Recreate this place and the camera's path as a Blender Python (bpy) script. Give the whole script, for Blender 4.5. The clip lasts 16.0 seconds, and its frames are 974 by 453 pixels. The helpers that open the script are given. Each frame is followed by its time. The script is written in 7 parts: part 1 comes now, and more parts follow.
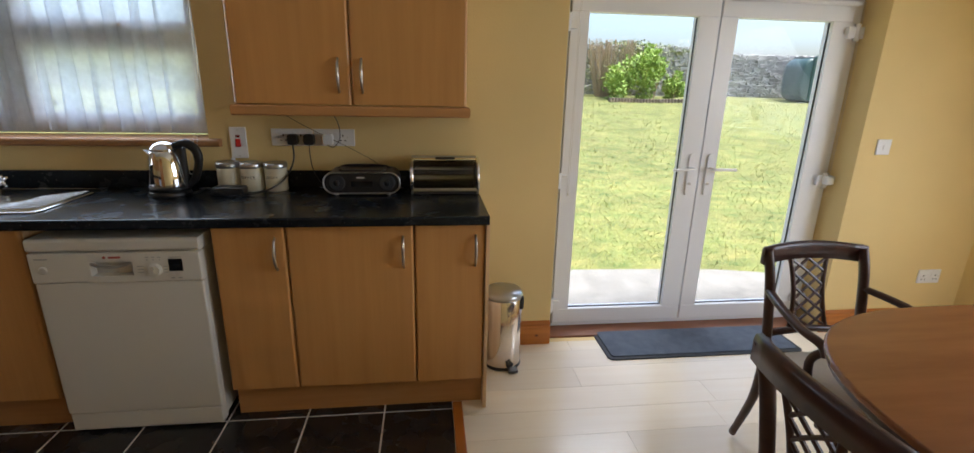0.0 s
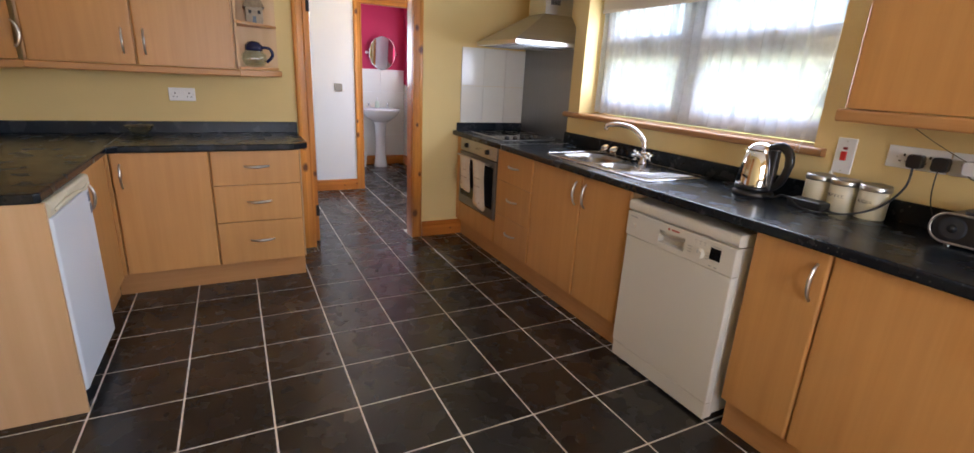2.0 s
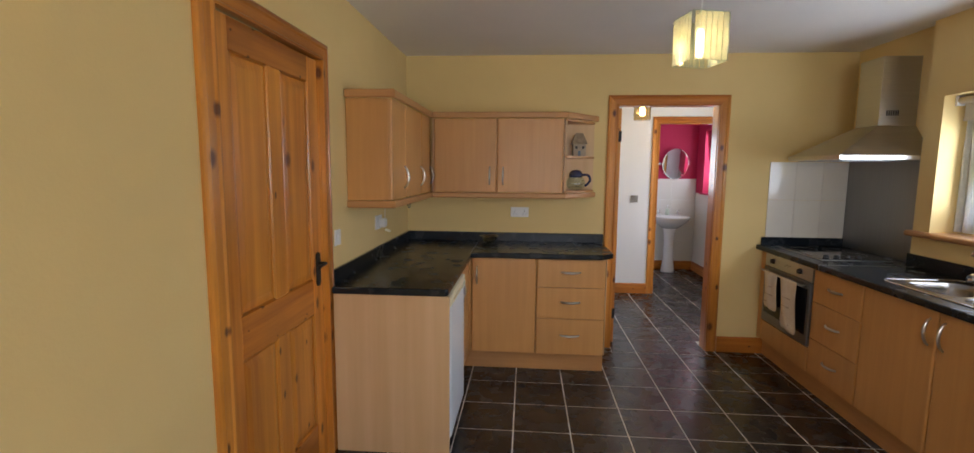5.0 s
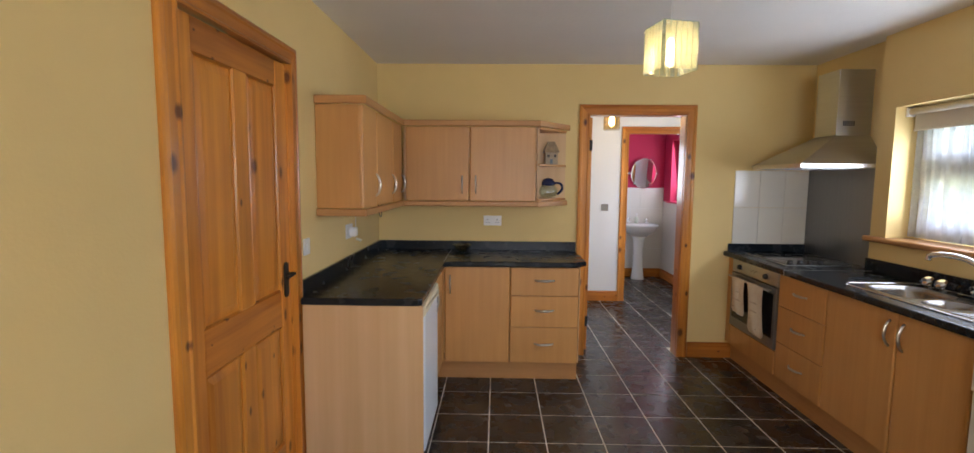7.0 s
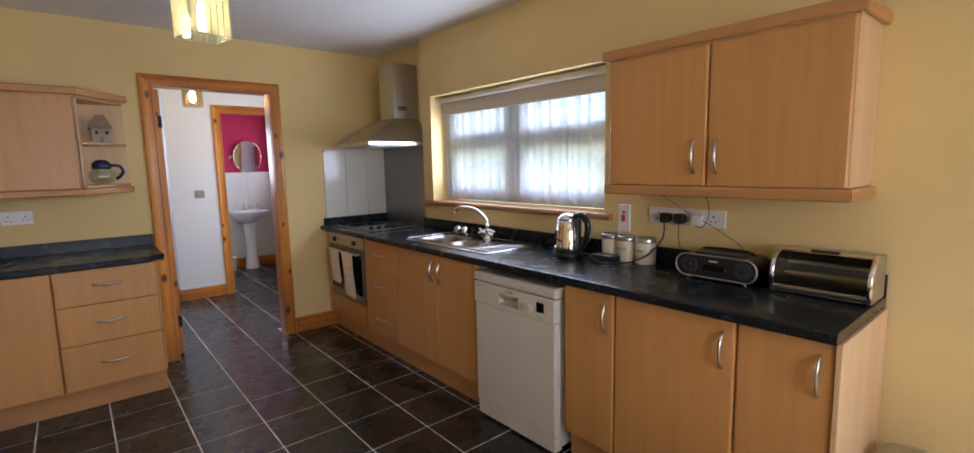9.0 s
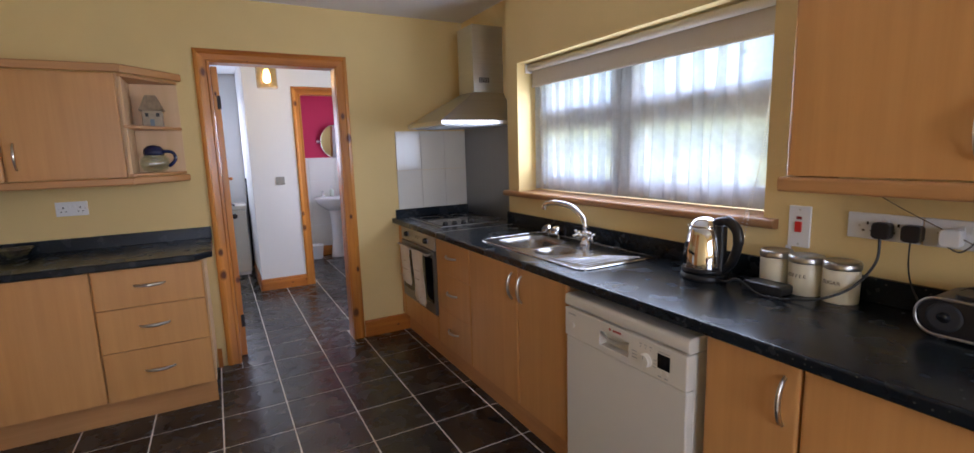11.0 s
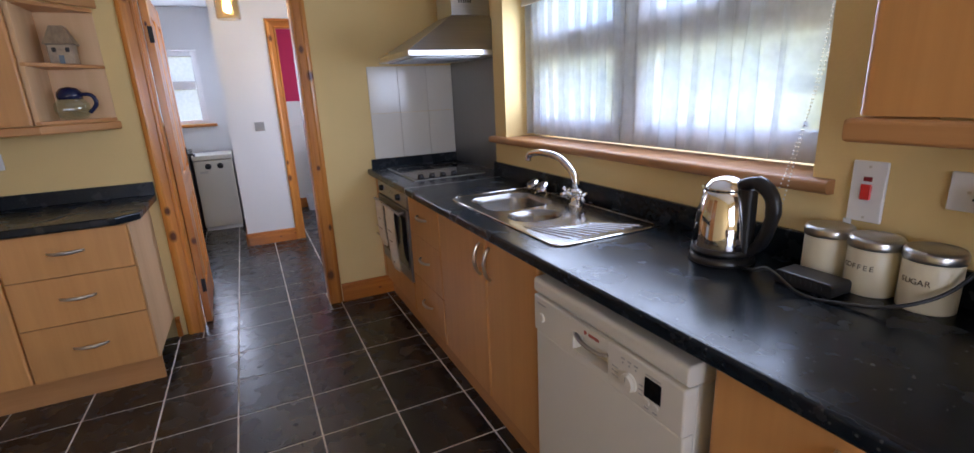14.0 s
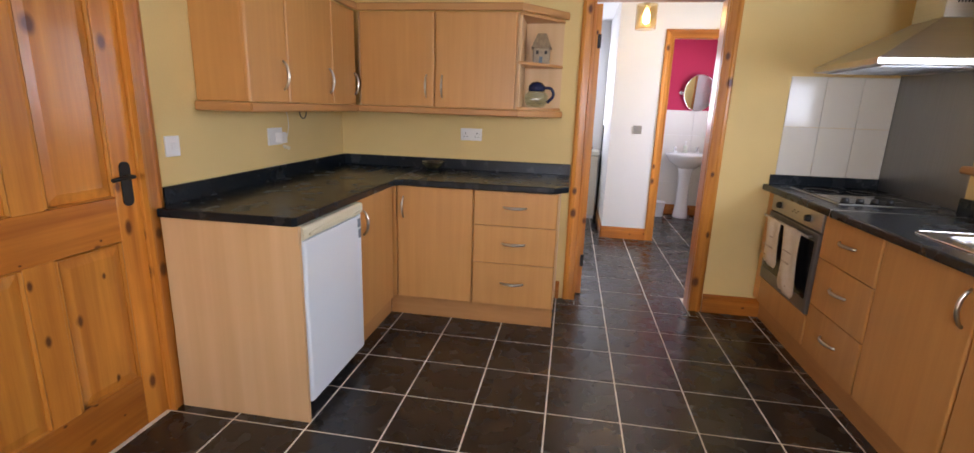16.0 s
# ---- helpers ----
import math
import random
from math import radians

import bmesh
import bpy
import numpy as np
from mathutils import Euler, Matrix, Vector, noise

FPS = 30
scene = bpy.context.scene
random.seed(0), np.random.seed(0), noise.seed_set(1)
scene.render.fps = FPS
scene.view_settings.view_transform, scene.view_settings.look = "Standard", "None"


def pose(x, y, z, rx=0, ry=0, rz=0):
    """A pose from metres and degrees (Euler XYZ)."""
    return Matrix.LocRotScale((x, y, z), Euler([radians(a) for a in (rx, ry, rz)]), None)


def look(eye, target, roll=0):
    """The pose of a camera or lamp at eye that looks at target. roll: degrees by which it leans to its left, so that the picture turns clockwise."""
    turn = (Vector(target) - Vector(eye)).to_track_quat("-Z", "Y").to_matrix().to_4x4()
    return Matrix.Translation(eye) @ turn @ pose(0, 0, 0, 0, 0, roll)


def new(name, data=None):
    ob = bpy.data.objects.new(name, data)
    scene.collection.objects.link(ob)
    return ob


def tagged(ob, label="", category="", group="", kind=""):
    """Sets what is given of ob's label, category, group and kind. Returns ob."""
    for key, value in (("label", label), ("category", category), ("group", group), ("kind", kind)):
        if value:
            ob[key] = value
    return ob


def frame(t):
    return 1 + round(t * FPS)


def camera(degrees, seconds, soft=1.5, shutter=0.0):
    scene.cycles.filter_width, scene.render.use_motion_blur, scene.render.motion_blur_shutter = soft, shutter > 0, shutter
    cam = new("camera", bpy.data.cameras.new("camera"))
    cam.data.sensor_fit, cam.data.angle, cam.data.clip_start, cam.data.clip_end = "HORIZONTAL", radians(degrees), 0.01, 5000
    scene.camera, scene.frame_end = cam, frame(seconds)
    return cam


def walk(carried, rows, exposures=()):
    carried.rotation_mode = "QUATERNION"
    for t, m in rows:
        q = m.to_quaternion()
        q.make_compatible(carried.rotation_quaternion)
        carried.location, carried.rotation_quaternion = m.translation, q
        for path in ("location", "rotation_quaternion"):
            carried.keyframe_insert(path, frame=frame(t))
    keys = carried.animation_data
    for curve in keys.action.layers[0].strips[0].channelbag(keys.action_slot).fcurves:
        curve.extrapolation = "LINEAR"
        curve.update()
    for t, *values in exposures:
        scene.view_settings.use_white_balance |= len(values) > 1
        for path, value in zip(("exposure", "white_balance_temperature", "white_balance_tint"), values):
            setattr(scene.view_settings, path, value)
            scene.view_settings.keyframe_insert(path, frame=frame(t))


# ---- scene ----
cam = camera(89.6, 16.0)
PATH = [
    (0, (-0.323, 0.427, 1.443), (-0.085, 2.33, 0.874), 1.3),
    (0.5, (-0.305, 0.682, 1.44), (-0.45, 2.604, 0.907), -0.3),
    (1, (-0.243, 0.755, 1.41), (-0.902, 2.575, 0.905), 1.7),
    (1.5, (-0.098, 0.765, 1.42), (-1.433, 2.145, 0.86), 3.2),
    (2, (-0.061, 0.646, 1.378), (-1.758, 1.526, 0.793), 3.0),
    (2.5, (0.033, 0.562, 1.385), (-1.775, 1.168, 0.78), 1.4),
    (3, (0.218, 0.518, 1.416), (-1.592, 1.114, 0.81), 1.0),
    (3.5, (0.278, 0.48, 1.439), (-1.609, 0.965, 0.99), -0.1),
    (4, (0.228, 0.412, 1.486), (-1.737, 0.61, 1.169), 1.1),
    (4.5, (0.2, 0.404, 1.527), (-1.78, 0.246, 1.292), 0.5),
    (7, (0.162, 0.383, 1.512), (-1.828, 0.344, 1.319), 0.5),
    (7.5, (0.175, 0.418, 1.498), (-1.806, 0.609, 1.296), 0.5),
    (8, (0.231, 0.489, 1.483), (-1.663, 1.094, 1.272), -0.0),
    (8.5, (0.312, 0.575, 1.473), (-1.333, 1.688, 1.241), -0.5),
    (8.7, (0.347, 0.601, 1.452), (-1.171, 1.879, 1.202), -1.2),
    (10.8, (-0.209, 1.028, 1.419), (-1.896, 2.055, 1.102), -1.9),
    (11, (-0.246, 1.112, 1.435), (-1.98, 2.061, 1.127), -1.7),
    (11.5, (-0.302, 1.293, 1.46), (-2.081, 2.158, 1.167), -1.9),
    (12, (-0.4, 1.387, 1.447), (-2.19, 2.225, 1.142), -1.7),
    (12.5, (-0.585, 1.489, 1.436), (-2.374, 2.334, 1.138), -0.8),
    (13, (-0.625, 1.558, 1.438), (-2.41, 2.408, 1.134), -0.2),
    (13.5, (-0.61, 1.587, 1.44), (-2.395, 2.436, 1.134), -0.2),
    (14, (-0.57, 1.583, 1.407), (-2.313, 2.408, 0.877), -2.6),
    (14.5, (-0.518, 1.566, 1.344), (-2.196, 2.36, 0.6), -6.4),
    (15, (-0.458, 1.523, 1.348), (-2.174, 2.241, 0.615), -4.2),
    (15.5, (-0.488, 1.328, 1.383), (-2.425, 1.344, 0.887), 1.2),
    (15.7, (-0.514, 1.217, 1.401), (-2.441, 0.974, 0.918), 1.8),
    (16, (-0.535, 1.042, 1.351), (-2.454, 0.73, 0.879), 1.9),
]
SKY, SUN = 0.15, 3.2
W_SINK, W_DOORS, W_EAST, W_UTIL, W_WC = 4.6, 54, 16.5, 4.4, 2.2
W_NET = 0.75
EXPOSURES = [(0.0, 1.28, 5800, 13), (0.5, 1.21, 5800, 15), (1.0, 1.31, 5780, 19), (1.5, 1.95, 5860, 21),
             (2.5, 2.4, 5960, 20), (3.5, 2.35, 6060, 20), (4.0, 2.05, 6060, 19), (4.5, 1.85, 6160, 17), (7.0, 2.1, 6110, 17),
             (8.0, 2.05, 5910, 20), (8.7, 1.9, 5760, 20), (11.0, 1.9, 5650, 22), (12.5, 1.87, 5510, 24),
             (13.5, 1.87, 5460, 24), (14.0, 1.87, 5510, 23), (14.5, 2.45, 5660, 20), (15.0, 2.5, 5710, 20), (15.5, 2.24, 5700, 16), (16.0, 2.51, 6170, 22)]
walk(cam, [(t, look(eye, target, roll)) for t, eye, target, roll in PATH], EXPOSURES)

# ---- world and lights ----
world = bpy.data.worlds.new("sky")
world.use_nodes = True
scene.world = world
sky = world.node_tree.nodes.new("ShaderNodeTexSky")
sky.sky_type = "NISHITA"
sky.sun_disc = False
sky.sun_elevation, sky.sun_rotation = radians(70), radians(107)
sky.dust_density, sky.air_density, sky.ozone_density = 4.0, 1.0, 0.7
world.node_tree.links.new(sky.outputs[0], world.node_tree.nodes["Background"].inputs[0])
world.node_tree.nodes["Background"].inputs[1].default_value = SKY

sun = new("sun", bpy.data.lights.new("sun", "SUN"))
sun.data.energy, sun.data.angle, sun.data.color = SUN, radians(14), (1.0, 0.95, 0.86)
sun.matrix_basis = look((4.0, -1.2, 12), (0, 0, 0))


def window_lamp(name, eye, target, w, h, watts, color):
    ob = new(name, bpy.data.lights.new(name, "AREA"))
    ob.data.shape, ob.data.size, ob.data.size_y = "RECTANGLE", w, h
    ob.data.energy, ob.data.color = watts, color
    ob.matrix_basis = look(eye, target)
    return ob


DAY = (0.93, 0.97, 1.0)
window_lamp("daylight_sink_window", (-2.2, 3.010, 1.55), (-2.2, 0.4, 1.55), 1.60, 0.50, W_SINK, (0.84, 0.93, 1.0))
window_lamp("daylight_behind_net", (-2.2, 3.165, 1.57), (-2.2, 0.4, 1.57), 1.60, 0.74, W_NET, (0.88, 0.95, 1.0))
# panel added outdoors above the view, brightens the plank floor like extra sky
window_lamp("sky_fill_over_garden_doors", (1.2, 5.6, 4.2), (1.2, 2.2, 0.0), 3.0, 1.8, W_DOORS, (1.0, 0.98, 0.94))
window_lamp("daylight_east_window", (2.93, 0.9, 1.45), (0.9, 0.9, -0.1), 1.8, 1.2, W_EAST, DAY)
window_lamp("daylight_utility_window", (-7.33, 0.85, 1.6), (0, 1.0, 1.2), 0.7, 0.8, W_UTIL, DAY)
# fill lamp added at an unseen north opening to brighten the utility room
window_lamp("fill_light_utility_north", (-5.0, 2.95, 1.5), (-5.2, 0, 1.0), 1.0, 1.0, W_UTIL, DAY)
window_lamp("daylight_cloakroom_window", (-6.9, 3.05, 1.65), (-6.9, 0, 1.3), 0.7, 0.8, W_WC, DAY)
for nm, place, watts in (("pendant_bulb_light", (-1.93, 1.09, 2.05), 0.16), ("utility_bulb_light", (-5.2, 1.605, 2.12), 1.4)):
    ob = new(nm, bpy.data.lights.new(nm, "POINT"))
    ob.data.energy, ob.data.color, ob.data.shadow_soft_size = watts, (1.0, 0.72, 0.4), 0.03
    ob.matrix_basis = Matrix.Translation(place)


# ---- materials ----
def material(name, color, rough=0.5, metal=0.0, color2=None, scale=(8, 8, 8), mix=0.5, bump=0.0, bump_scale=60.0,
             world_space=False, random=0.0, detail=4.0, spots=None, coat=0.0, stain=0.0, rough_var=0.0, gloss=0.5):
    """A surface with grain (noise stretched by scale), broad stains, fine relief and, for pieces, a shade of their own."""
    m = bpy.data.materials.new(name)
    m.use_nodes = True
    nt = m.node_tree
    N, L = nt.nodes, nt.links.new
    bsdf = N["Principled BSDF"]
    bsdf.inputs["Roughness"].default_value = rough
    bsdf.inputs["Metallic"].default_value = metal
    bsdf.inputs["Specular IOR Level"].default_value = gloss
    bsdf.inputs["Coat Weight"].default_value = coat
    bsdf.inputs["Coat Roughness"].default_value = 0.15
    if world_space:
        where = N.new("ShaderNodeNewGeometry").outputs["Position"]
    else:
        where = N.new("ShaderNodeTexCoord").outputs["Object"]
    mapping = N.new("ShaderNodeMapping")
    mapping.inputs["Scale"].default_value = scale
    L(where, mapping.inputs[0])
    grain = N.new("ShaderNodeTexNoise")
    grain.inputs["Scale"].default_value = 1.0
    grain.inputs["Detail"].default_value = detail
    grain.inputs["Roughness"].default_value = 0.6
    L(mapping.outputs[0], grain.inputs["Vector"])
    ramp = N.new("ShaderNodeMapRange")
    ramp.inputs["From Min"].default_value, ramp.inputs["From Max"].default_value = 0.3, 0.7
    ramp.inputs["To Min"].default_value, ramp.inputs["To Max"].default_value = 0.0, mix
    L(grain.outputs["Fac"], ramp.inputs["Value"])
    mixer = N.new("ShaderNodeMix")
    mixer.data_type = "RGBA"
    mixer.inputs[6].default_value = (*color, 1)
    mixer.inputs[7].default_value = (*(color2 or [c * 0.75 for c in color]), 1)
    L(ramp.outputs[0], mixer.inputs[0])
    out = mixer.outputs[2]
    if stain:
        broad = N.new("ShaderNodeTexNoise")
        broad.inputs["Scale"].default_value = 1.7
        broad.inputs["Detail"].default_value = 3.0
        L(where, broad.inputs["Vector"])
        br = N.new("ShaderNodeMapRange")
        br.inputs["From Min"].default_value, br.inputs["From Max"].default_value = 0.35, 0.7
        br.inputs["To Min"].default_value, br.inputs["To Max"].default_value = 1.0, 1.0 - stain
        L(broad.outputs["Fac"], br.inputs["Value"])
        hv = N.new("ShaderNodeHueSaturation")
        L(br.outputs[0], hv.inputs["Value"])
        L(out, hv.inputs["Color"])
        out = hv.outputs[0]
    if spots:
        amount, size, scol, *flat = spots
        vor = N.new("ShaderNodeTexVoronoi")
        vor.inputs["Scale"].default_value = size
        if flat:
            xyz, add, lay = N.new("ShaderNodeSeparateXYZ"), N.new("ShaderNodeMath"), N.new("ShaderNodeCombineXYZ")
            wob, tall = N.new("ShaderNodeMath"), N.new("ShaderNodeMath")
            L(where, xyz.inputs[0])
            L(xyz.outputs[0], add.inputs[0])
            L(xyz.outputs[1], add.inputs[1])
            wob.operation = "MULTIPLY_ADD"
            L(grain.outputs["Fac"], wob.inputs[0])
            wob.inputs[1].default_value = 0.03
            L(add.outputs[0], wob.inputs[2])
            tall.operation = "MULTIPLY"
            tall.inputs[1].default_value = flat[0]
            L(xyz.outputs[2], tall.inputs[0])
            L(wob.outputs[0], lay.inputs[0])
            L(tall.outputs[0], lay.inputs[1])
            vor.voronoi_dimensions = "2D"
            L(lay.outputs[0], vor.inputs["Vector"])
        else:
            L(where, vor.inputs["Vector"])
        rim = N.new("ShaderNodeMapRange")
        rim.inputs["From Min"].default_value, rim.inputs["From Max"].default_value = amount * 1.25, amount * 0.55
        some = N.new("ShaderNodeSeparateColor")
        L(vor.outputs["Color"], some.inputs[0])
        girth, ratio = N.new("ShaderNodeMath"), N.new("ShaderNodeMath")
        girth.operation, girth.inputs[1].default_value = "ADD", 0.45
        L(some.outputs[1], girth.inputs[0])
        ratio.operation = "DIVIDE"
        L(vor.outputs["Distance"], ratio.inputs[0])
        L(girth.outputs[0], ratio.inputs[1])
        L(ratio.outputs[0], rim.inputs["Value"])
        pick = N.new("ShaderNodeMath")
        pick.operation = "GREATER_THAN"
        pick.inputs[1].default_value = 0.63
        L(some.outputs[0], pick.inputs[0])
        both = N.new("ShaderNodeMath")
        both.operation = "MULTIPLY"
        L(rim.outputs[0], both.inputs[0])
        L(pick.outputs[0], both.inputs[1])
        m2 = N.new("ShaderNodeMix")
        m2.data_type = "RGBA"
        m2.inputs[7].default_value = (*scol, 1)
        L(both.outputs[0], m2.inputs[0])
        L(out, m2.inputs[6])
        out = m2.outputs[2]
    if random:
        info = N.new("ShaderNodeObjectInfo")
        rr = N.new("ShaderNodeMapRange")
        rr.inputs["To Min"].default_value, rr.inputs["To Max"].default_value = 1 - random, 1 + random
        L(info.outputs["Random"], rr.inputs["Value"])
        h2 = N.new("ShaderNodeHueSaturation")
        L(rr.outputs[0], h2.inputs["Value"])
        L(out, h2.inputs["Color"])
        out = h2.outputs[0]
    L(out, bsdf.inputs["Base Color"])
    if rough_var:
        rv = N.new("ShaderNodeTexNoise")
        rv.inputs["Scale"].default_value = 9.0
        rv.inputs["Detail"].default_value = 5.0
        L(where, rv.inputs["Vector"])
        rm = N.new("ShaderNodeMapRange")
        rm.inputs["From Min"].default_value, rm.inputs["From Max"].default_value = 0.3, 0.7
        rm.inputs["To Min"].default_value, rm.inputs["To Max"].default_value = rough - rough_var, rough + rough_var
        L(rv.outputs["Fac"], rm.inputs["Value"])
        L(rm.outputs[0], bsdf.inputs["Roughness"])
    if bump:
        fine = N.new("ShaderNodeTexNoise")
        fine.inputs["Scale"].default_value = bump_scale
        fine.inputs["Detail"].default_value = 3.0
        L(where, fine.inputs["Vector"])
        bn = N.new("ShaderNodeBump")
        bn.inputs["Strength"].default_value = bump
        bn.inputs["Distance"].default_value = 0.004
        L(fine.outputs["Fac"], bn.inputs["Height"])
        L(bn.outputs[0], bsdf.inputs["Normal"])
    return m


def glass(name, tint=(1, 1, 1), rough=0.0):
    m = bpy.data.materials.new(name)
    m.use_nodes = True
    b = m.node_tree.nodes["Principled BSDF"]
    b.inputs["Base Color"].default_value = (*tint, 1)
    b.inputs["Roughness"].default_value = rough
    b.inputs["Transmission Weight"].default_value = 1.0
    b.inputs["IOR"].default_value = 1.45
    return m


def thin_glass(name, tint=(1, 1, 1), gloss=0.10):
    """A thin clear wall: lets light through and mirrors a little."""
    m = bpy.data.materials.new(name)
    m.use_nodes = True
    nt = m.node_tree
    nt.nodes.remove(nt.nodes["Principled BSDF"])
    tr, gl, mx = nt.nodes.new("ShaderNodeBsdfTransparent"), nt.nodes.new("ShaderNodeBsdfGlossy"), nt.nodes.new("ShaderNodeMixShader")
    tr.inputs[0].default_value = (*tint, 1)
    gl.inputs["Roughness"].default_value = 0.03
    mx.inputs[0].default_value = gloss
    nt.links.new(tr.outputs[0], mx.inputs[1])
    nt.links.new(gl.outputs[0], mx.inputs[2])
    nt.links.new(mx.outputs[0], nt.nodes["Material Output"].inputs[0])
    return m


def glow(name, color, strength):
    m = bpy.data.materials.new(name)
    m.use_nodes = True
    b = m.node_tree.nodes["Principled BSDF"]
    b.inputs["Emission Color"].default_value = (*color, 1)
    b.inputs["Emission Strength"].default_value = strength
    return m


def sheer(name, color, see):
    m = bpy.data.materials.new(name)
    m.use_nodes = True
    nt = m.node_tree
    nt.nodes.remove(nt.nodes["Principled BSDF"])
    tr, tl, di = (nt.nodes.new("ShaderNodeBsdf" + k) for k in ("Transparent", "Translucent", "Diffuse"))
    tl.inputs[0].default_value = di.inputs[0].default_value = (*color, 1)
    a, b = nt.nodes.new("ShaderNodeMixShader"), nt.nodes.new("ShaderNodeMixShader")
    a.inputs[0].default_value = 0.18
    weave = nt.nodes.new("ShaderNodeTexNoise")
    weave.inputs["Scale"].default_value = 30.0
    tc = nt.nodes.new("ShaderNodeTexCoord")
    nt.links.new(tc.outputs["Object"], weave.inputs["Vector"])
    mr = nt.nodes.new("ShaderNodeMapRange")
    mr.inputs["To Min"].default_value, mr.inputs["To Max"].default_value = 1 - see - 0.1, 1 - see + 0.1
    nt.links.new(weave.outputs["Fac"], mr.inputs["Value"])
    nt.links.new(tl.outputs[0], a.inputs[1])
    nt.links.new(di.outputs[0], a.inputs[2])
    nt.links.new(mr.outputs[0], b.inputs[0])
    nt.links.new(tr.outputs[0], b.inputs[1])
    nt.links.new(a.outputs[0], b.inputs[2])
    nt.links.new(b.outputs[0], nt.nodes["Material Output"].inputs[0])
    return m


YELLOW = material("yellow_wall_paint", (0.77, 0.583, 0.258), 0.75, color2=(0.74, 0.55, 0.236), scale=(3, 3, 3), bump=0.2, bump_scale=90, world_space=True, stain=0.05)
WHITE_WALL = material("white_wall_paint", (0.80, 0.81, 0.82), 0.7, color2=(0.76, 0.77, 0.78), scale=(2, 2, 2), bump=0.15, bump_scale=80, world_space=True)
PINK = material("crimson_wall_paint", (0.48, 0.012, 0.075), 0.7, color2=(0.42, 0.01, 0.06), scale=(2, 2, 2), bump=0.15, world_space=True)
CEIL = material("ceiling_paint", (0.82, 0.80, 0.78), 0.85, color2=(0.79, 0.77, 0.75), scale=(1.5, 1.5, 1.5), bump=0.5, bump_scale=45, world_space=True, stain=0.04)
BEECH = material("beech_laminate", (0.64, 0.328, 0.104), 0.36, color2=(0.535, 0.256, 0.072), scale=(30, 30, 1.3), mix=0.65, bump=0.03, bump_scale=120, stain=0.09, random=0.03)
BEECH_H = material("beech_laminate_across", (0.55, 0.28, 0.10), 0.42, color2=(0.46, 0.22, 0.07), scale=(3, 3, 40), mix=0.8, bump=0.04, stain=0.06)
BEECH_PALE = material("pale_beech_panel", (0.74, 0.50, 0.27), 0.45, color2=(0.62, 0.385, 0.185), scale=(10, 10, 0.35), mix=0.9, stain=0.08)
PINE = material("varnished_pine", (0.80, 0.335, 0.046), 0.33, color2=(0.36, 0.088, 0.008), scale=(16, 16, 0.7), mix=0.8, detail=7, bump=0.05, spots=(0.115, 8.0, (0.12, 0.032, 0.007), 0.55), stain=0.25, coat=0.25, random=0.14)
PINE_H = material("varnished_pine_across", (0.62, 0.225, 0.026), 0.33, color2=(0.27, 0.060, 0.006), scale=(0.8, 0.8, 18), mix=0.85, detail=7, bump=0.05, spots=(0.08, 8.0, (0.12, 0.03, 0.007), 1.4), stain=0.25, coat=0.25, random=0.10)
WORKTOP = material("black_speckled_worktop", (0.006, 0.0095, 0.014), 0.25, color2=(0.011, 0.016, 0.021), scale=(60, 60, 60), mix=0.9, spots=(0.17, 75.0, (0.075, 0.08, 0.072)), rough_var=0.05, world_space=True, gloss=0.32)
SLATE = material("dark_slate_tile", (0.0165, 0.0148, 0.0140), 0.27, color2=(0.027, 0.0232, 0.0212), scale=(7, 7, 7), mix=0.38, bump=0.035, bump_scale=34, world_space=True, random=0.18, rough_var=0.025, detail=5, gloss=0.62)
GROUT = material("grey_grout", (0.78, 0.73, 0.66), 0.9, color2=(0.62, 0.57, 0.50), scale=(12, 12, 12), world_space=True)
PLANK = material("blond_laminate_plank", (0.90, 0.79, 0.60), 0.20, color2=(0.83, 0.69, 0.48), scale=(1.5, 26, 10), mix=0.5, random=0.06, world_space=True, stain=0.08)
STEEL = material("brushed_steel", (0.52, 0.52, 0.51), 0.3, 1.0, color2=(0.42, 0.42, 0.41), scale=(2, 2, 120), bump=0.03)
STEEL_DARK = material("dull_steel_sheet", (0.30, 0.30, 0.30), 0.42, 1.0, color2=(0.25, 0.25, 0.25), scale=(120, 120, 2), bump=0.02)
CHROME = material("polished_chrome", (0.80, 0.80, 0.80), 0.06, 1.0, color2=(0.76, 0.76, 0.76))
SATIN = material("satin_nickel", (0.62, 0.60, 0.56), 0.28, 1.0, color2=(0.55, 0.53, 0.49))
WHITE_GOODS = material("white_enamel", (0.72, 0.685, 0.60), 0.3, color2=(0.69, 0.655, 0.57), scale=(2, 2, 2), coat=0.2)
FRIDGE_WHITE = material("cool_white_enamel", (0.78, 0.85, 0.92), 0.35, color2=(0.75, 0.82, 0.89), scale=(2, 2, 2))
CREAM = material("cream_plastic", (0.76, 0.71, 0.54), 0.4, color2=(0.72, 0.67, 0.50), scale=(4, 4, 4))
PVC = material("white_pvc", (0.82, 0.82, 0.83), 0.3, color2=(0.79, 0.79, 0.80), scale=(3, 3, 3))
PLASTIC_W = material("white_plastic", (0.80, 0.80, 0.80), 0.35, color2=(0.77, 0.77, 0.77), scale=(5, 5, 5))
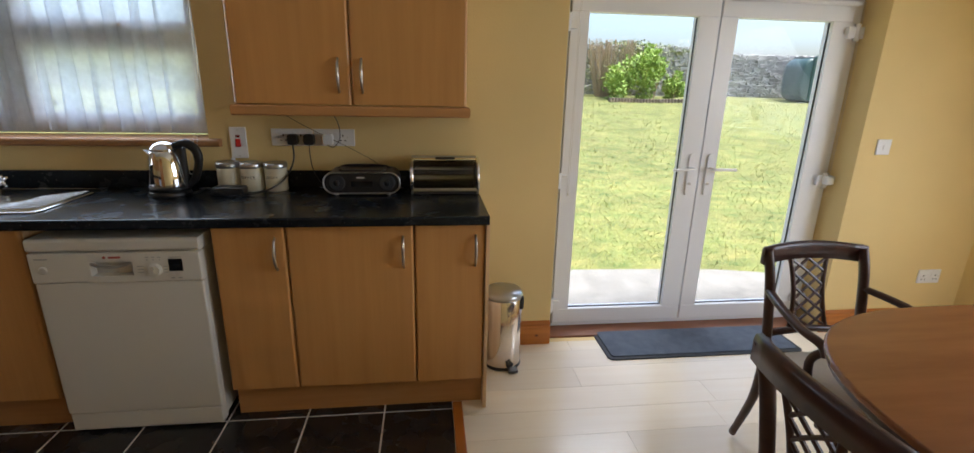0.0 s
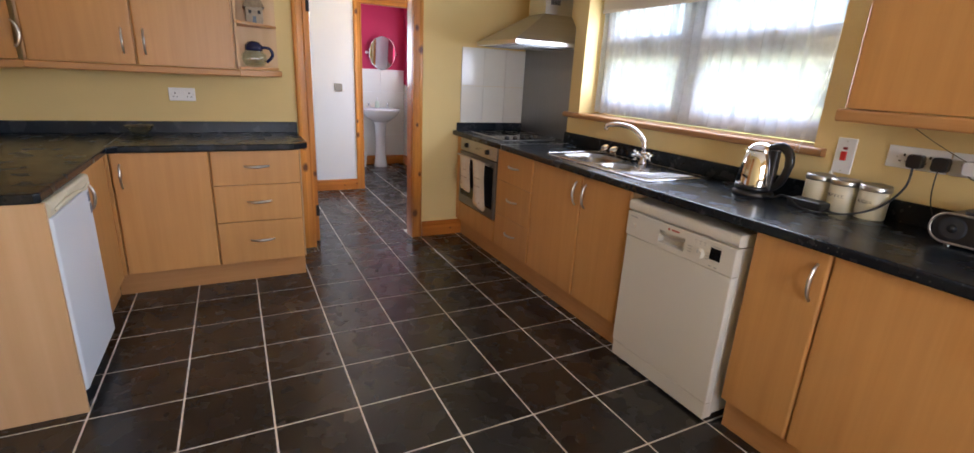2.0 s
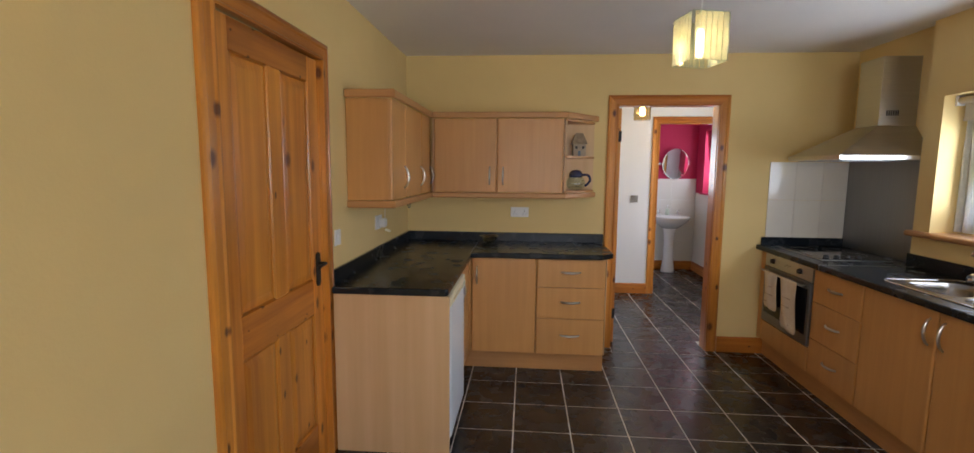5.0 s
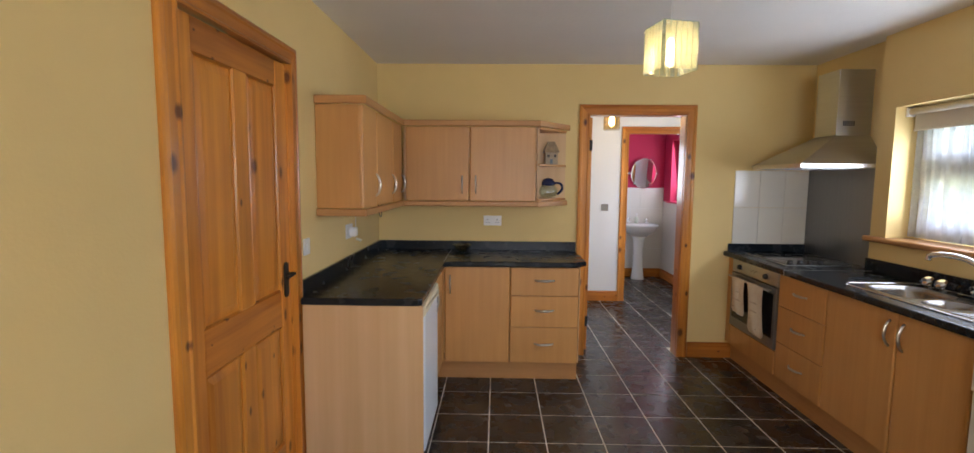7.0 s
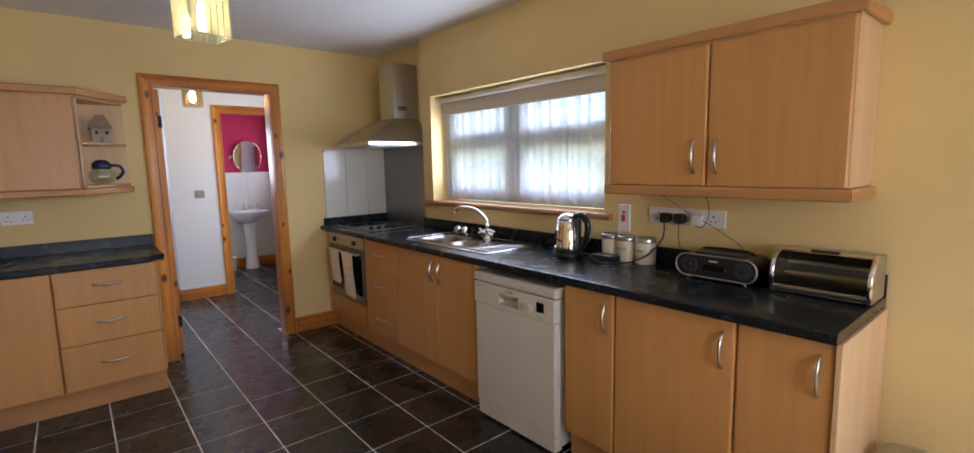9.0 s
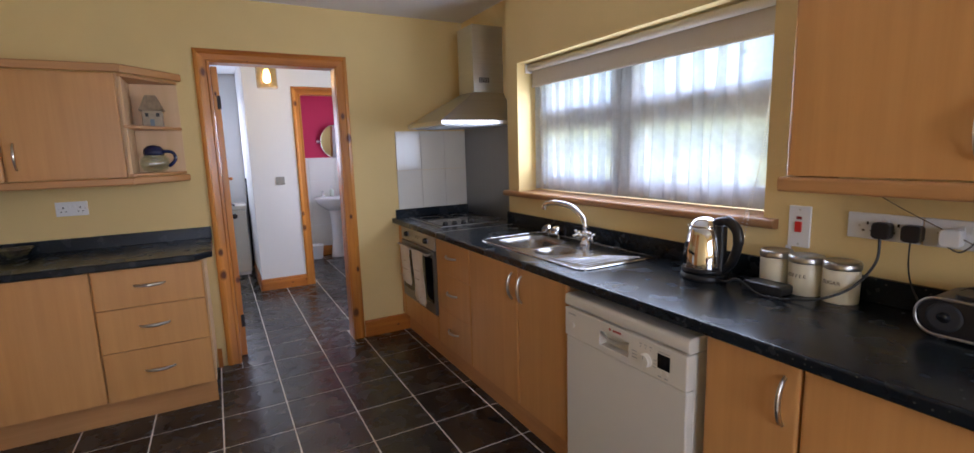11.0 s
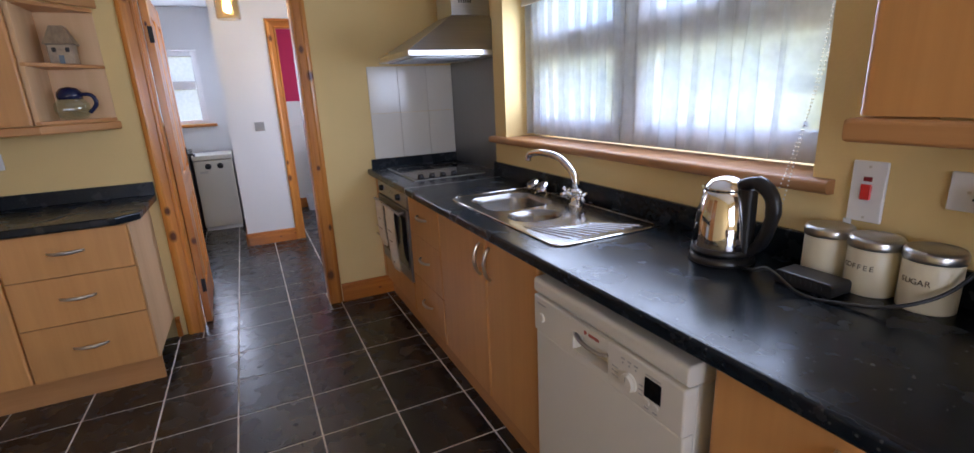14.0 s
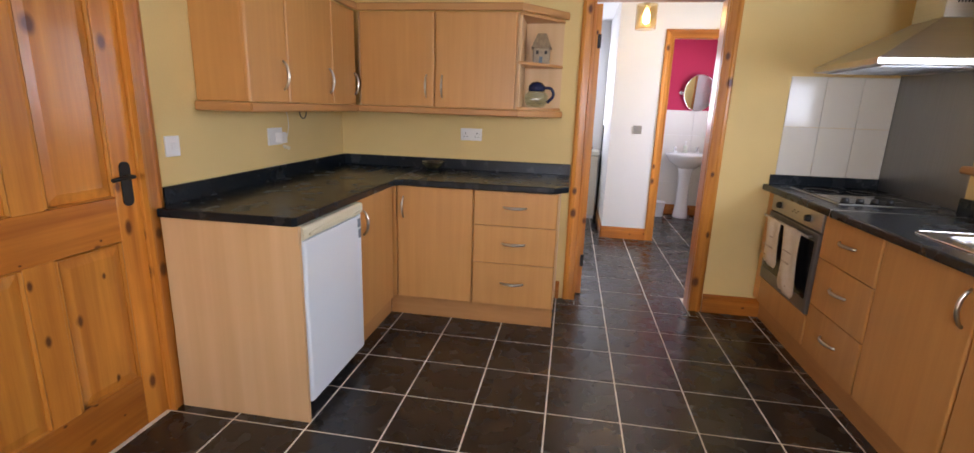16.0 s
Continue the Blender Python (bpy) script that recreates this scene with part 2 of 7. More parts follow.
BLACK = material("black_plastic", (0.012, 0.012, 0.013), 0.35, color2=(0.02, 0.02, 0.02), scale=(20, 20, 20))
BLACK_GLASS = material("black_ceramic_glass", (0.008, 0.008, 0.009), 0.06, color2=(0.012, 0.012, 0.012))
IRON = material("black_iron", (0.015, 0.014, 0.013), 0.5, 0.4, color2=(0.03, 0.028, 0.025), bump=0.2)
RED = material("red_plastic", (0.65, 0.03, 0.02), 0.35, color2=(0.6, 0.03, 0.02))
TILE_W = material("white_glazed_tile", (0.74, 0.72, 0.66), 0.12, color2=(0.70, 0.67, 0.61), scale=(6, 6, 6), random=0.02)
CERAMIC = material("white_ceramic", (0.83, 0.83, 0.83), 0.1, color2=(0.81, 0.81, 0.81), scale=(3, 3, 3))
MAHOG = material("dark_mahogany", (0.060, 0.018, 0.009), 0.38, color2=(0.024, 0.008, 0.005), scale=(20, 3, 20), mix=0.9, coat=0.1, bump=0.03)
TABLE_WOOD = material("polished_table_top", (0.27, 0.100, 0.034), 0.26, color2=(0.17, 0.056, 0.018), scale=(2.2, 18, 10), mix=0.6, coat=0.3, stain=0.15)
FABRIC = material("cream_seat_fabric", (0.55, 0.49, 0.40), 0.9, color2=(0.45, 0.40, 0.33), scale=(60, 60, 60), bump=0.4, bump_scale=300)
MAT_GREY = material("slate_blue_doormat_pile", (0.105, 0.125, 0.155), 0.95, color2=(0.065, 0.078, 0.10), scale=(18, 18, 18), mix=0.9, bump=0.9, bump_scale=160)
MAT_EDGE = material("black_rubber_edge", (0.02, 0.022, 0.026), 0.7, color2=(0.03, 0.03, 0.03))
BLIND = material("beige_blind_fabric", (0.62, 0.57, 0.50), 0.8, color2=(0.58, 0.53, 0.46), scale=(40, 40, 40), bump=0.1)
NET = sheer("white_net_voile", (0.91, 0.95, 0.99), 0.36)
NET_SQUARE = sheer("woven_square_thread", (0.62, 0.65, 0.72), 0.12)
WHITE_PANE = sheer("translucent_white_pane", (0.97, 0.98, 1.0), 0.30)
CLEAR = thin_glass("thin_clear_glass", (0.93, 0.97, 0.94))
BIN_STEEL = material("polished_bin_steel", (0.82, 0.77, 0.72), 0.14, 1.0, color2=(0.76, 0.71, 0.66), scale=(2, 2, 60))
SINK_STEEL = material("polished_sink_steel", (0.50, 0.50, 0.50), 0.18, 1.0, color2=(0.42, 0.42, 0.42), scale=(60, 4, 4), bump=0.02)
BOWL_GLASS = thin_glass("cut_bowl_glass", (0.86, 0.90, 0.88), 0.24)
WINDOW_GLASS = thin_glass("window_glass", (0.96, 0.98, 0.98), 0.012)
# the sink's steel again, with the shade inside the bowls in its colour
SHADED_BOWL_STEEL = material("shaded_bowl_steel", (0.31, 0.30, 0.29), 0.27, 1.0, color2=(0.26, 0.25, 0.24), scale=(6, 6, 6))


# ---- building helpers ----
ORIGIN = {}


def thing(name, at, label, category, group="", kind=""):
    ob = new(name)
    ob.empty_display_size = 0.1
    ob.location = at
    ORIGIN[ob.name] = Vector(at)
    return tagged(ob, label, category, group, kind)


def finish(name, bm, mat, smooth=False):
    bmesh.ops.recalc_face_normals(bm, faces=bm.faces)
    me = bpy.data.meshes.new(name)
    for f in bm.faces:
        f.smooth = smooth
    bm.to_mesh(me)
    bm.free()
    me.materials.append(mat)
    return me


def part(name, bm, mat, parent, label="", smooth=False):
    """One mesh under a thing or a part; the bmesh is in the same metres as the thing's base."""
    base = ORIGIN[parent.name]
    bmesh.ops.translate(bm, vec=-base, verts=bm.verts)
    ob = new(name, finish(name, bm, mat, smooth))
    ob.parent = parent
    ORIGIN[ob.name] = base
    return tagged(ob, label)


def solid(name, bm, mat, label="", category="", group="", kind="", smooth=False):
    """A top-level thing of one mesh, with its origin at the middle of its base."""
    lo = [min(v.co[i] for v in bm.verts) for i in range(3)]
    hi = [max(v.co[i] for v in bm.verts) for i in range(3)]
    base = Vector(((lo[0] + hi[0]) / 2, (lo[1] + hi[1]) / 2, lo[2]))
    bmesh.ops.translate(bm, vec=-base, verts=bm.verts)
    ob = new(name, finish(name, bm, mat, smooth))
    ob.location = base
    ORIGIN[ob.name] = base
    return tagged(ob, label, category, group, kind)


def box(x0, x1, y0, y1, z0, z1, bev=0.0, seg=1):
    bm = bmesh.new()
    bmesh.ops.create_cube(bm, size=1)
    for v in bm.verts:
        v.co = Vector(((x0 + x1) / 2 + v.co.x * abs(x1 - x0), (y0 + y1) / 2 + v.co.y * abs(y1 - y0), (z0 + z1) / 2 + v.co.z * abs(z1 - z0)))
    if bev:
        bmesh.ops.bevel(bm, geom=bm.edges[:], offset=bev, segments=seg, affect="EDGES", profile=0.5)
    return bm


def rounded(x0, x1, y0, y1, z0, z1, r, axis="z", seg=4, bev=0.0):
    """A box whose four edges along one axis are rounded with radius r."""
    bm = box(x0, x1, y0, y1, z0, z1)
    k = "xyz".index(axis)
    es = [e for e in bm.edges if abs((e.verts[0].co - e.verts[1].co)[k]) > 1e-6]
    bmesh.ops.bevel(bm, geom=es, offset=r, segments=seg, affect="EDGES", profile=0.5)
    if bev:
        es = [e for e in bm.edges if abs(e.verts[0].co[k] - e.verts[1].co[k]) < 1e-6]
        bmesh.ops.bevel(bm, geom=es, offset=bev, segments=2, affect="EDGES", profile=0.5)
    return bm


def lathe(profile, at=(0, 0, 0), n=32, turn=None):
    bm = bmesh.new()
    rings = []
    for r, z in profile:
        if r < 1e-6:
            rings.append([bm.verts.new((0, 0, z))])
        else:
            rings.append([bm.verts.new((r * math.cos(2 * math.pi * i / n), r * math.sin(2 * math.pi * i / n), z)) for i in range(n)])
    for a, b in zip(rings, rings[1:]):
        for i in range(n):
            q = [a[i % len(a)], a[(i + 1) % len(a)], b[(i + 1) % len(b)], b[i % len(b)]]
            q = list(dict.fromkeys(q))
            if len(q) > 2:
                bm.faces.new(q)
    for ring, flip in ((rings[0], True), (rings[-1], False)):
        if len(ring) > 1:
            bm.faces.new(ring[::-1] if flip else ring)
    if turn:
        bmesh.ops.transform(bm, matrix=turn, verts=bm.verts)
    bmesh.ops.translate(bm, vec=at, verts=bm.verts)
    return bm


def rod(a, b, r, n=12, r2=None):
    a, b = Vector(a), Vector(b)
    d = b - a
    return lathe([(r, 0), (r if r2 is None else r2, d.length)], a, n, d.to_track_quat("Z", "Y").to_matrix().to_4x4())


def tube(points, r, n=8, flat=1.0, closed=False):
    """A bent bar through the points; r may be a list of radii, flat squeezes its section."""
    pts = [Vector(p) for p in points]
    bm = bmesh.new()
    rings = []
    up = Vector((0, 0, 1))
    last = None
    for i, p in enumerate(pts):
        d = (pts[(i + 1) % len(pts)] - pts[i - 1]) if closed else (pts[min(i + 1, len(pts) - 1)] - pts[max(i - 1, 0)])
        d.normalize()
        if last is None:
            u = d.cross(up) if abs(d.dot(up)) < 0.95 else d.cross(Vector((1, 0, 0)))
        else:
            u = last - d * last.dot(d)
        u.normalize()
        last = u
        w = d.cross(u)
        rr = r[i] if isinstance(r, (list, tuple)) else r
        rings.append([bm.verts.new(p + u * rr * math.cos(2 * math.pi * k / n) + w * rr * flat * math.sin(2 * math.pi * k / n)) for k in range(n)])
    pairs = list(zip(rings, rings[1:])) + ([(rings[-1], rings[0])] if closed else [])
    for a, b in pairs:
        for k in range(n):
            bm.faces.new((a[k], a[(k + 1) % n], b[(k + 1) % n], b[k]))
    if not closed:
        bm.faces.new(rings[0][::-1])
        bm.faces.new(rings[-1])
    return bm


def smooth_path(points, steps=6):
    """Points on a soft curve through the given ones."""
    pts = [Vector(p) for p in points]
    out = []
    for i in range(len(pts) - 1):
        p0, p1, p2, p3 = pts[max(i - 1, 0)], pts[i], pts[i + 1], pts[min(i + 2, len(pts) - 1)]
        for k in range(steps):
            t = k / steps
            out.append(0.5 * (2 * p1 + (p2 - p0) * t + (2 * p0 - 5 * p1 + 4 * p2 - p3) * t * t + (3 * p1 - p0 - 3 * p2 + p3) * t ** 3))
    return out + [pts[-1]]


def prism(outline, z0, z1, bev=0.0, seg=2, turn=None):
    """An outline in x and y raised from z0 to z1."""
    bm = bmesh.new()
    lo = [bm.verts.new((x, y, z0)) for x, y in outline]
    hi = [bm.verts.new((x, y, z1)) for x, y in outline]
    n = len(outline)
    bm.faces.new(lo[::-1])
    bm.faces.new(hi)
    for i in range(n):
        bm.faces.new((lo[i], lo[(i + 1) % n], hi[(i + 1) % n], hi[i]))
    if bev:
        bmesh.ops.recalc_face_normals(bm, faces=bm.faces)
        es = [e for e in bm.edges if abs(e.verts[0].co.z - e.verts[1].co.z) < 1e-7]
        bmesh.ops.bevel(bm, geom=es, offset=bev, segments=seg, affect="EDGES", profile=0.5)
    if turn:
        bmesh.ops.transform(bm, matrix=turn, verts=bm.verts)
    return bm


def join(*bms):
    out = bmesh.new()
    for b in bms:
        me = bpy.data.meshes.new("joining")
        b.to_mesh(me)
        b.free()
        out.from_mesh(me)
        bpy.data.meshes.remove(me)
    return out


def lettering(text, size, mat, parent, where, name="lettering", label=""):
    """Words as a thin raised mesh in the built-in font, in the pose where (facing its z)."""
    cu = bpy.data.curves.new("lettering", "FONT")
    cu.body, cu.size, cu.align_x, cu.align_y, cu.extrude = text, size, "CENTER", "CENTER", 0.0004
    tmp = new("lettering_curve", cu)
    me = bpy.data.meshes.new_from_object(tmp)
    bpy.data.objects.remove(tmp)
    bm = bmesh.new()
    bm.from_mesh(me)
    bpy.data.meshes.remove(me)
    bmesh.ops.transform(bm, matrix=where, verts=bm.verts)
    return part(name, bm, mat, parent, label)


def slab(axis, c0, c1, a0, a1, z0, z1, holes=()):
    """A wall as one closed mesh with openings through it. axis: the way it runs; c0, c1: its two faces; holes: a0, a1, z0, z1."""
    A = sorted({a0, a1, *(v for h in holes for v in h[:2])})
    Z = sorted({z0, z1, *(v for h in holes for v in h[2:])})
    A = [a for a in A if a0 <= a <= a1]
    Z = [z for z in Z if z0 <= z <= z1]

    def full(i, k):
        if not (0 <= i < len(A) - 1 and 0 <= k < len(Z) - 1):
            return False
        a, z = (A[i] + A[i + 1]) / 2, (Z[k] + Z[k + 1]) / 2
        return not any(h[0] < a < h[1] and h[2] < z < h[3] for h in holes)

    bm = bmesh.new()
    seen = {}

    def v(a, c, z):
        key = (round(a, 5), round(c, 5), round(z, 5))
        if key not in seen:
            seen[key] = bm.verts.new((a, c, z) if axis == "x" else (c, a, z))
        return seen[key]

    for i in range(len(A) - 1):
        for k in range(len(Z) - 1):
            if not full(i, k):
                continue
            p, q, r, s = A[i], A[i + 1], Z[k], Z[k + 1]
            for c in (c0, c1):
                bm.faces.new((v(p, c, r), v(q, c, r), v(q, c, s), v(p, c, s)))
            for di, dk, e in ((-1, 0, ((p, r), (p, s))), (1, 0, ((q, r), (q, s))), (0, -1, ((p, r), (q, r))), (0, 1, ((p, s), (q, s)))):
                if not full(i + di, k + dk):
                    (ea, ez), (fa, fz) = e
                    bm.faces.new((v(ea, c0, ez), v(fa, c0, fz), v(fa, c1, fz), v(ea, c1, ez)))
    return bm


# ---- structure ----
WEST, NORTH, SOUTH, EAST, TOP = -3.985, 2.90, -0.620, 2.98, 2.455
HOB_WALL, HOB_END = 2.976, -3.176


def structure(name, bm, mat, label):
    return solid(name, bm, mat, label, "wall" if "wall" in name else name.split("_")[0], kind="structure")


structure("wall_north", slab("x", NORTH, 3.24, HOB_END, 3.2, -0.1, TOP, [(-3.045, -1.345, 1.135, 1.985), (0.36, 2.06, 0.0, 2.06)]), YELLOW, "yellow painted kitchen wall with a window and garden doors")
structure("wall_north_hob", box(-4.105, HOB_END, HOB_WALL, 3.24, -0.1, TOP), YELLOW, "yellow painted wall set back behind the hob")
structure("wall_west", slab("y", -4.105, WEST, -0.9, HOB_WALL, -0.1, TOP, [(1.135, 1.955, -0.005, 2.07)]), YELLOW, "yellow painted wall with the doorway to the utility room")
structure("wall_south", slab("x", -0.9, SOUTH, -4.105, 3.2, -0.1, TOP, [(-2.22, -1.36, -0.005, 2.07)]), YELLOW, "yellow painted wall round the pine door")
structure("wall_east", slab("y", EAST, 3.2, SOUTH, NORTH, -0.1, TOP, [(0.0, 1.8, 0.9, 2.1)]), YELLOW, "yellow painted end wall of the dining space")
structure("ceiling", box(-4.105, 3.2, -0.9, 3.24, TOP, TOP + 0.15), CEIL, "off-white textured plaster ceiling")
structure("ceiling_utility", box(-7.8, -4.105, -0.6, 3.3, TOP, TOP + 0.15), WHITE_WALL, "white utility room ceiling")
structure("wall_hall_behind_door", box(-2.6, -1.0, -1.6, -1.5, -0.1, TOP), WHITE_WALL, "plain white wall behind the pine door")

# utility room and cloakroom
structure("wall_utility_west", slab("y", -7.45, -7.30, -0.6, 1.445, -0.1, TOP, [(0.45, 1.215, 1.17, 2.0)]), WHITE_WALL, "white painted utility wall with a small window")
structure("wall_utility_south", box(-7.45, -4.105, -0.75, -0.6, -0.1, TOP), WHITE_WALL, "plain white utility wall")
structure("wall_utility_north", slab("x", 2.98, 3.24, -5.93, -4.105, -0.1, TOP, [(-5.6, -4.5, 0.95, 2.05)]), WHITE_WALL, "plain white utility wall with an added unseen window")
structure("wall_cloakroom_front", slab("y", -6.03, -5.93, 1.445, 2.98, -0.1, TOP, [(1.975, 2.76, -0.005, 2.085)]), WHITE_WALL, "white painted wall beside the cloakroom door")
structure("wall_cloakroom_side", box(-7.55, -6.03, 1.445, 1.545, -0.1, TOP), WHITE_WALL, "white painted side wall of the cloakroom")
structure("wall_cloakroom_back", box(-7.70, -7.55, 1.445, 2.98, 1.395, TOP), PINK, "crimson painted cloakroom wall above white tiles")
structure("wall_cloakroom_back_lower", box(-7.70, -7.55, 1.445, 2.98, -0.1, 1.395), WHITE_WALL, "lower part of the cloakroom wall")
structure("wall_cloakroom_north", slab("x", 2.98, 3.2, -7.70, -5.93, 1.19, TOP, [(-7.25, -6.5, 1.2, 2.1)]), PINK, "crimson painted cloakroom wall round a small window")
structure("wall_cloakroom_north_lower", box(-7.70, -5.93, 2.98, 3.2, -0.1, 1.19), TILE_W, "white tiled lower cloakroom wall")
tb = thing("tiling_cloakroom", (-7.54, 2.3, 0), "large white glazed wall tiles below the crimson paint", "tiles", kind="structure")
for i in range(4):
    for k in range(4):
        part("tile", box(-7.549, -7.541, 1.56 + i * 0.355, 1.56 + i * 0.355 + 0.352, 0.13 + k * 0.316, 0.13 + k * 0.316 + 0.313, 0.002), TILE_W, tb)
structure("window_board_cloakroom", box(-7.27, -6.48, 2.93, 3.1, 1.18, 1.205, 0.005), PINK, "crimson painted window board")

# ground floor slabs under the tiles and planks
structure("floor", box(-7.8, -0.2, -0.9, 3.24, -0.12, -0.0018), GROUT, "grey grout bed of the slate tiled floor")
structure("floor_dining", box(-0.2, 3.2, -0.9, 3.24, -0.12, -0.012), GROUT, "screed below the laminate planks")
strip = solid("trim_floor_threshold", rounded(-0.222, -0.178, SOUTH + 0.005, 2.385, -0.01, 0.010, 0.006, "y", 3), PINE_H, "wooden threshold strip between tiles and laminate", "trim", kind="structure")


def skirting(name, outline_axis, a0, a1, face, side, height=0.13):
    """A moulded pine baseboard. side: the way it stands out of the wall's face."""
    prof = [(0, 0), (0.02, 0), (0.02, height - 0.035), (0.013, height - 0.028), (0.015, height - 0.014), (0.007, height - 0.004), (0, height)]
    bm = bmesh.new()
    ends = []
    for a in (a0, a1):
        ends.append([bm.verts.new((a, face + side * d, z) if outline_axis == "x" else (face + side * d, a, z)) for d, z in prof])
    n = len(prof)
    bm.faces.new(ends[0])
    bm.faces.new(ends[1][::-1])
    for i in range(n):
        bm.faces.new((ends[0][i], ends[0][(i + 1) % n], ends[1][(i + 1) % n], ends[1][i]))
    return solid(name, bm, PINE_H, "varnished pine baseboard", "baseboard", kind="structure")


skirting("baseboard", "y", 2.03, 2.40, WEST, 1)
skirting("baseboard", "y", 1.005, 1.032, WEST, 1)
skirting("baseboard", "x", 0.0, 0.36, NORTH, -1, 0.14)
skirting("baseboard", "x", 2.06, EAST, NORTH, -1, 0.14)
skirting("baseboard", "y", SOUTH, NORTH, EAST, -1, 0.14)
skirting("baseboard", "x", -1.283, EAST, SOUTH, 1, 0.14)
skirting("baseboard", "y", 1.43, 1.90, -5.93, 1, 0.125)
skirting("baseboard", "x", -7.28, -5.91, 1.445, -1, 0.125)
skirting("baseboard", "y", 1.56, 2.97, -7.541, 1, 0.13)
skirting("baseboard", "x", -7.52, -6.05, 2.98, -1, 0.13)


def moulding(points, width, depth, frm, name, parent, label=""):
    """An architrave leg: a board between two points in the wall's plane with a stepped face. frm maps (along, across, out) to the world."""
    (a0, a1), = points
    prof = [(0, 0), (0, depth), (width * 0.12, depth * 1.0), (width * 0.2, depth * 0.72), (width * 0.62, depth * 0.72), (width * 0.72, depth * 0.95), (width * 0.9, depth * 0.8), (width, depth * 0.55), (width, 0)]
    bm = bmesh.new()
    ends = []
    for a, mitre in ((a0, points[0][0]), (a1, points[0][1])):
        ends.append([bm.verts.new(frm(a(w) if callable(a) else a, w, d)) for w, d in prof])
    n = len(prof)
    bm.faces.new(ends[0])
    bm.faces.new(ends[1][::-1])
    for i in range(n):
        bm.faces.new((ends[0][i], ends[0][(i + 1) % n], ends[1][(i + 1) % n], ends[1][i]))
    return part(name, bm, PINE if "jamb" in name else PINE_H, parent, label)


def doorcase(name, axis, face, side, a0, a1, head, back, label, w=0.085, depth=0.022):
    """A pine door case: two moulded architrave legs, a head and a lining through the wall. a0, a1: inner edges of the opening."""
    mid = (a0 + a1) / 2
    at = (mid, face, 0) if axis == "x" else (face, mid, 0)
    case = thing(name, at, label, "door frame", kind="structure")

    def put(a, z, d):
        return (a, face + side * d, z) if axis == "x" else (face + side * d, a, z)

    moulding([(0.0, lambda t: head + t)], w, depth, lambda z, t, d: put(a0 - t, z, d), "jamb_moulding", case)
    moulding([(0.0, lambda t: head + t)], w, depth, lambda z, t, d: put(a1 + t, z, d), "jamb_moulding", case)
    moulding([(lambda t: a0 - t, lambda t: a1 + t)], w, depth, lambda a, t, d: put(a, head + t, d), "head_moulding", case)
    y0, y1 = sorted((face, back))
    th = 0.028

    def lin(p, q, z0, z1):
        return box(p, q, y0, y1, z0, z1, 0.002) if axis == "x" else box(y0, y1, p, q, z0, z1, 0.002)

    part("jamb_lining", lin(a0 - th + 0.004, a0 + 0.004, 0.0, head + 0.004), PINE, case)
    part("jamb_lining", lin(a1 - 0.004, a1 + th - 0.004, 0.0, head + 0.004), PINE, case)
    part("head_lining", lin(a0 - th + 0.004, a1 + th - 0.004, head + 0.004, head + 0.03), PINE_H, case)
    return case


doorcase("door_frame_utility", "y", WEST, 1, 1.145, 1.94, 2.045, -4.105, "varnished knotty pine door frame of the utility doorway")
doorcase("door_frame_pine_door", "x", SOUTH, 1, -2.205, -1.372, 2.045, -0.9, "varnished knotty pine door frame in the yellow wall")
doorcase("door_frame_cloakroom", "y", -5.93, 1, 1.985, 2.75, 2.075, -6.03, "varnished pine door frame of the cloakroom")


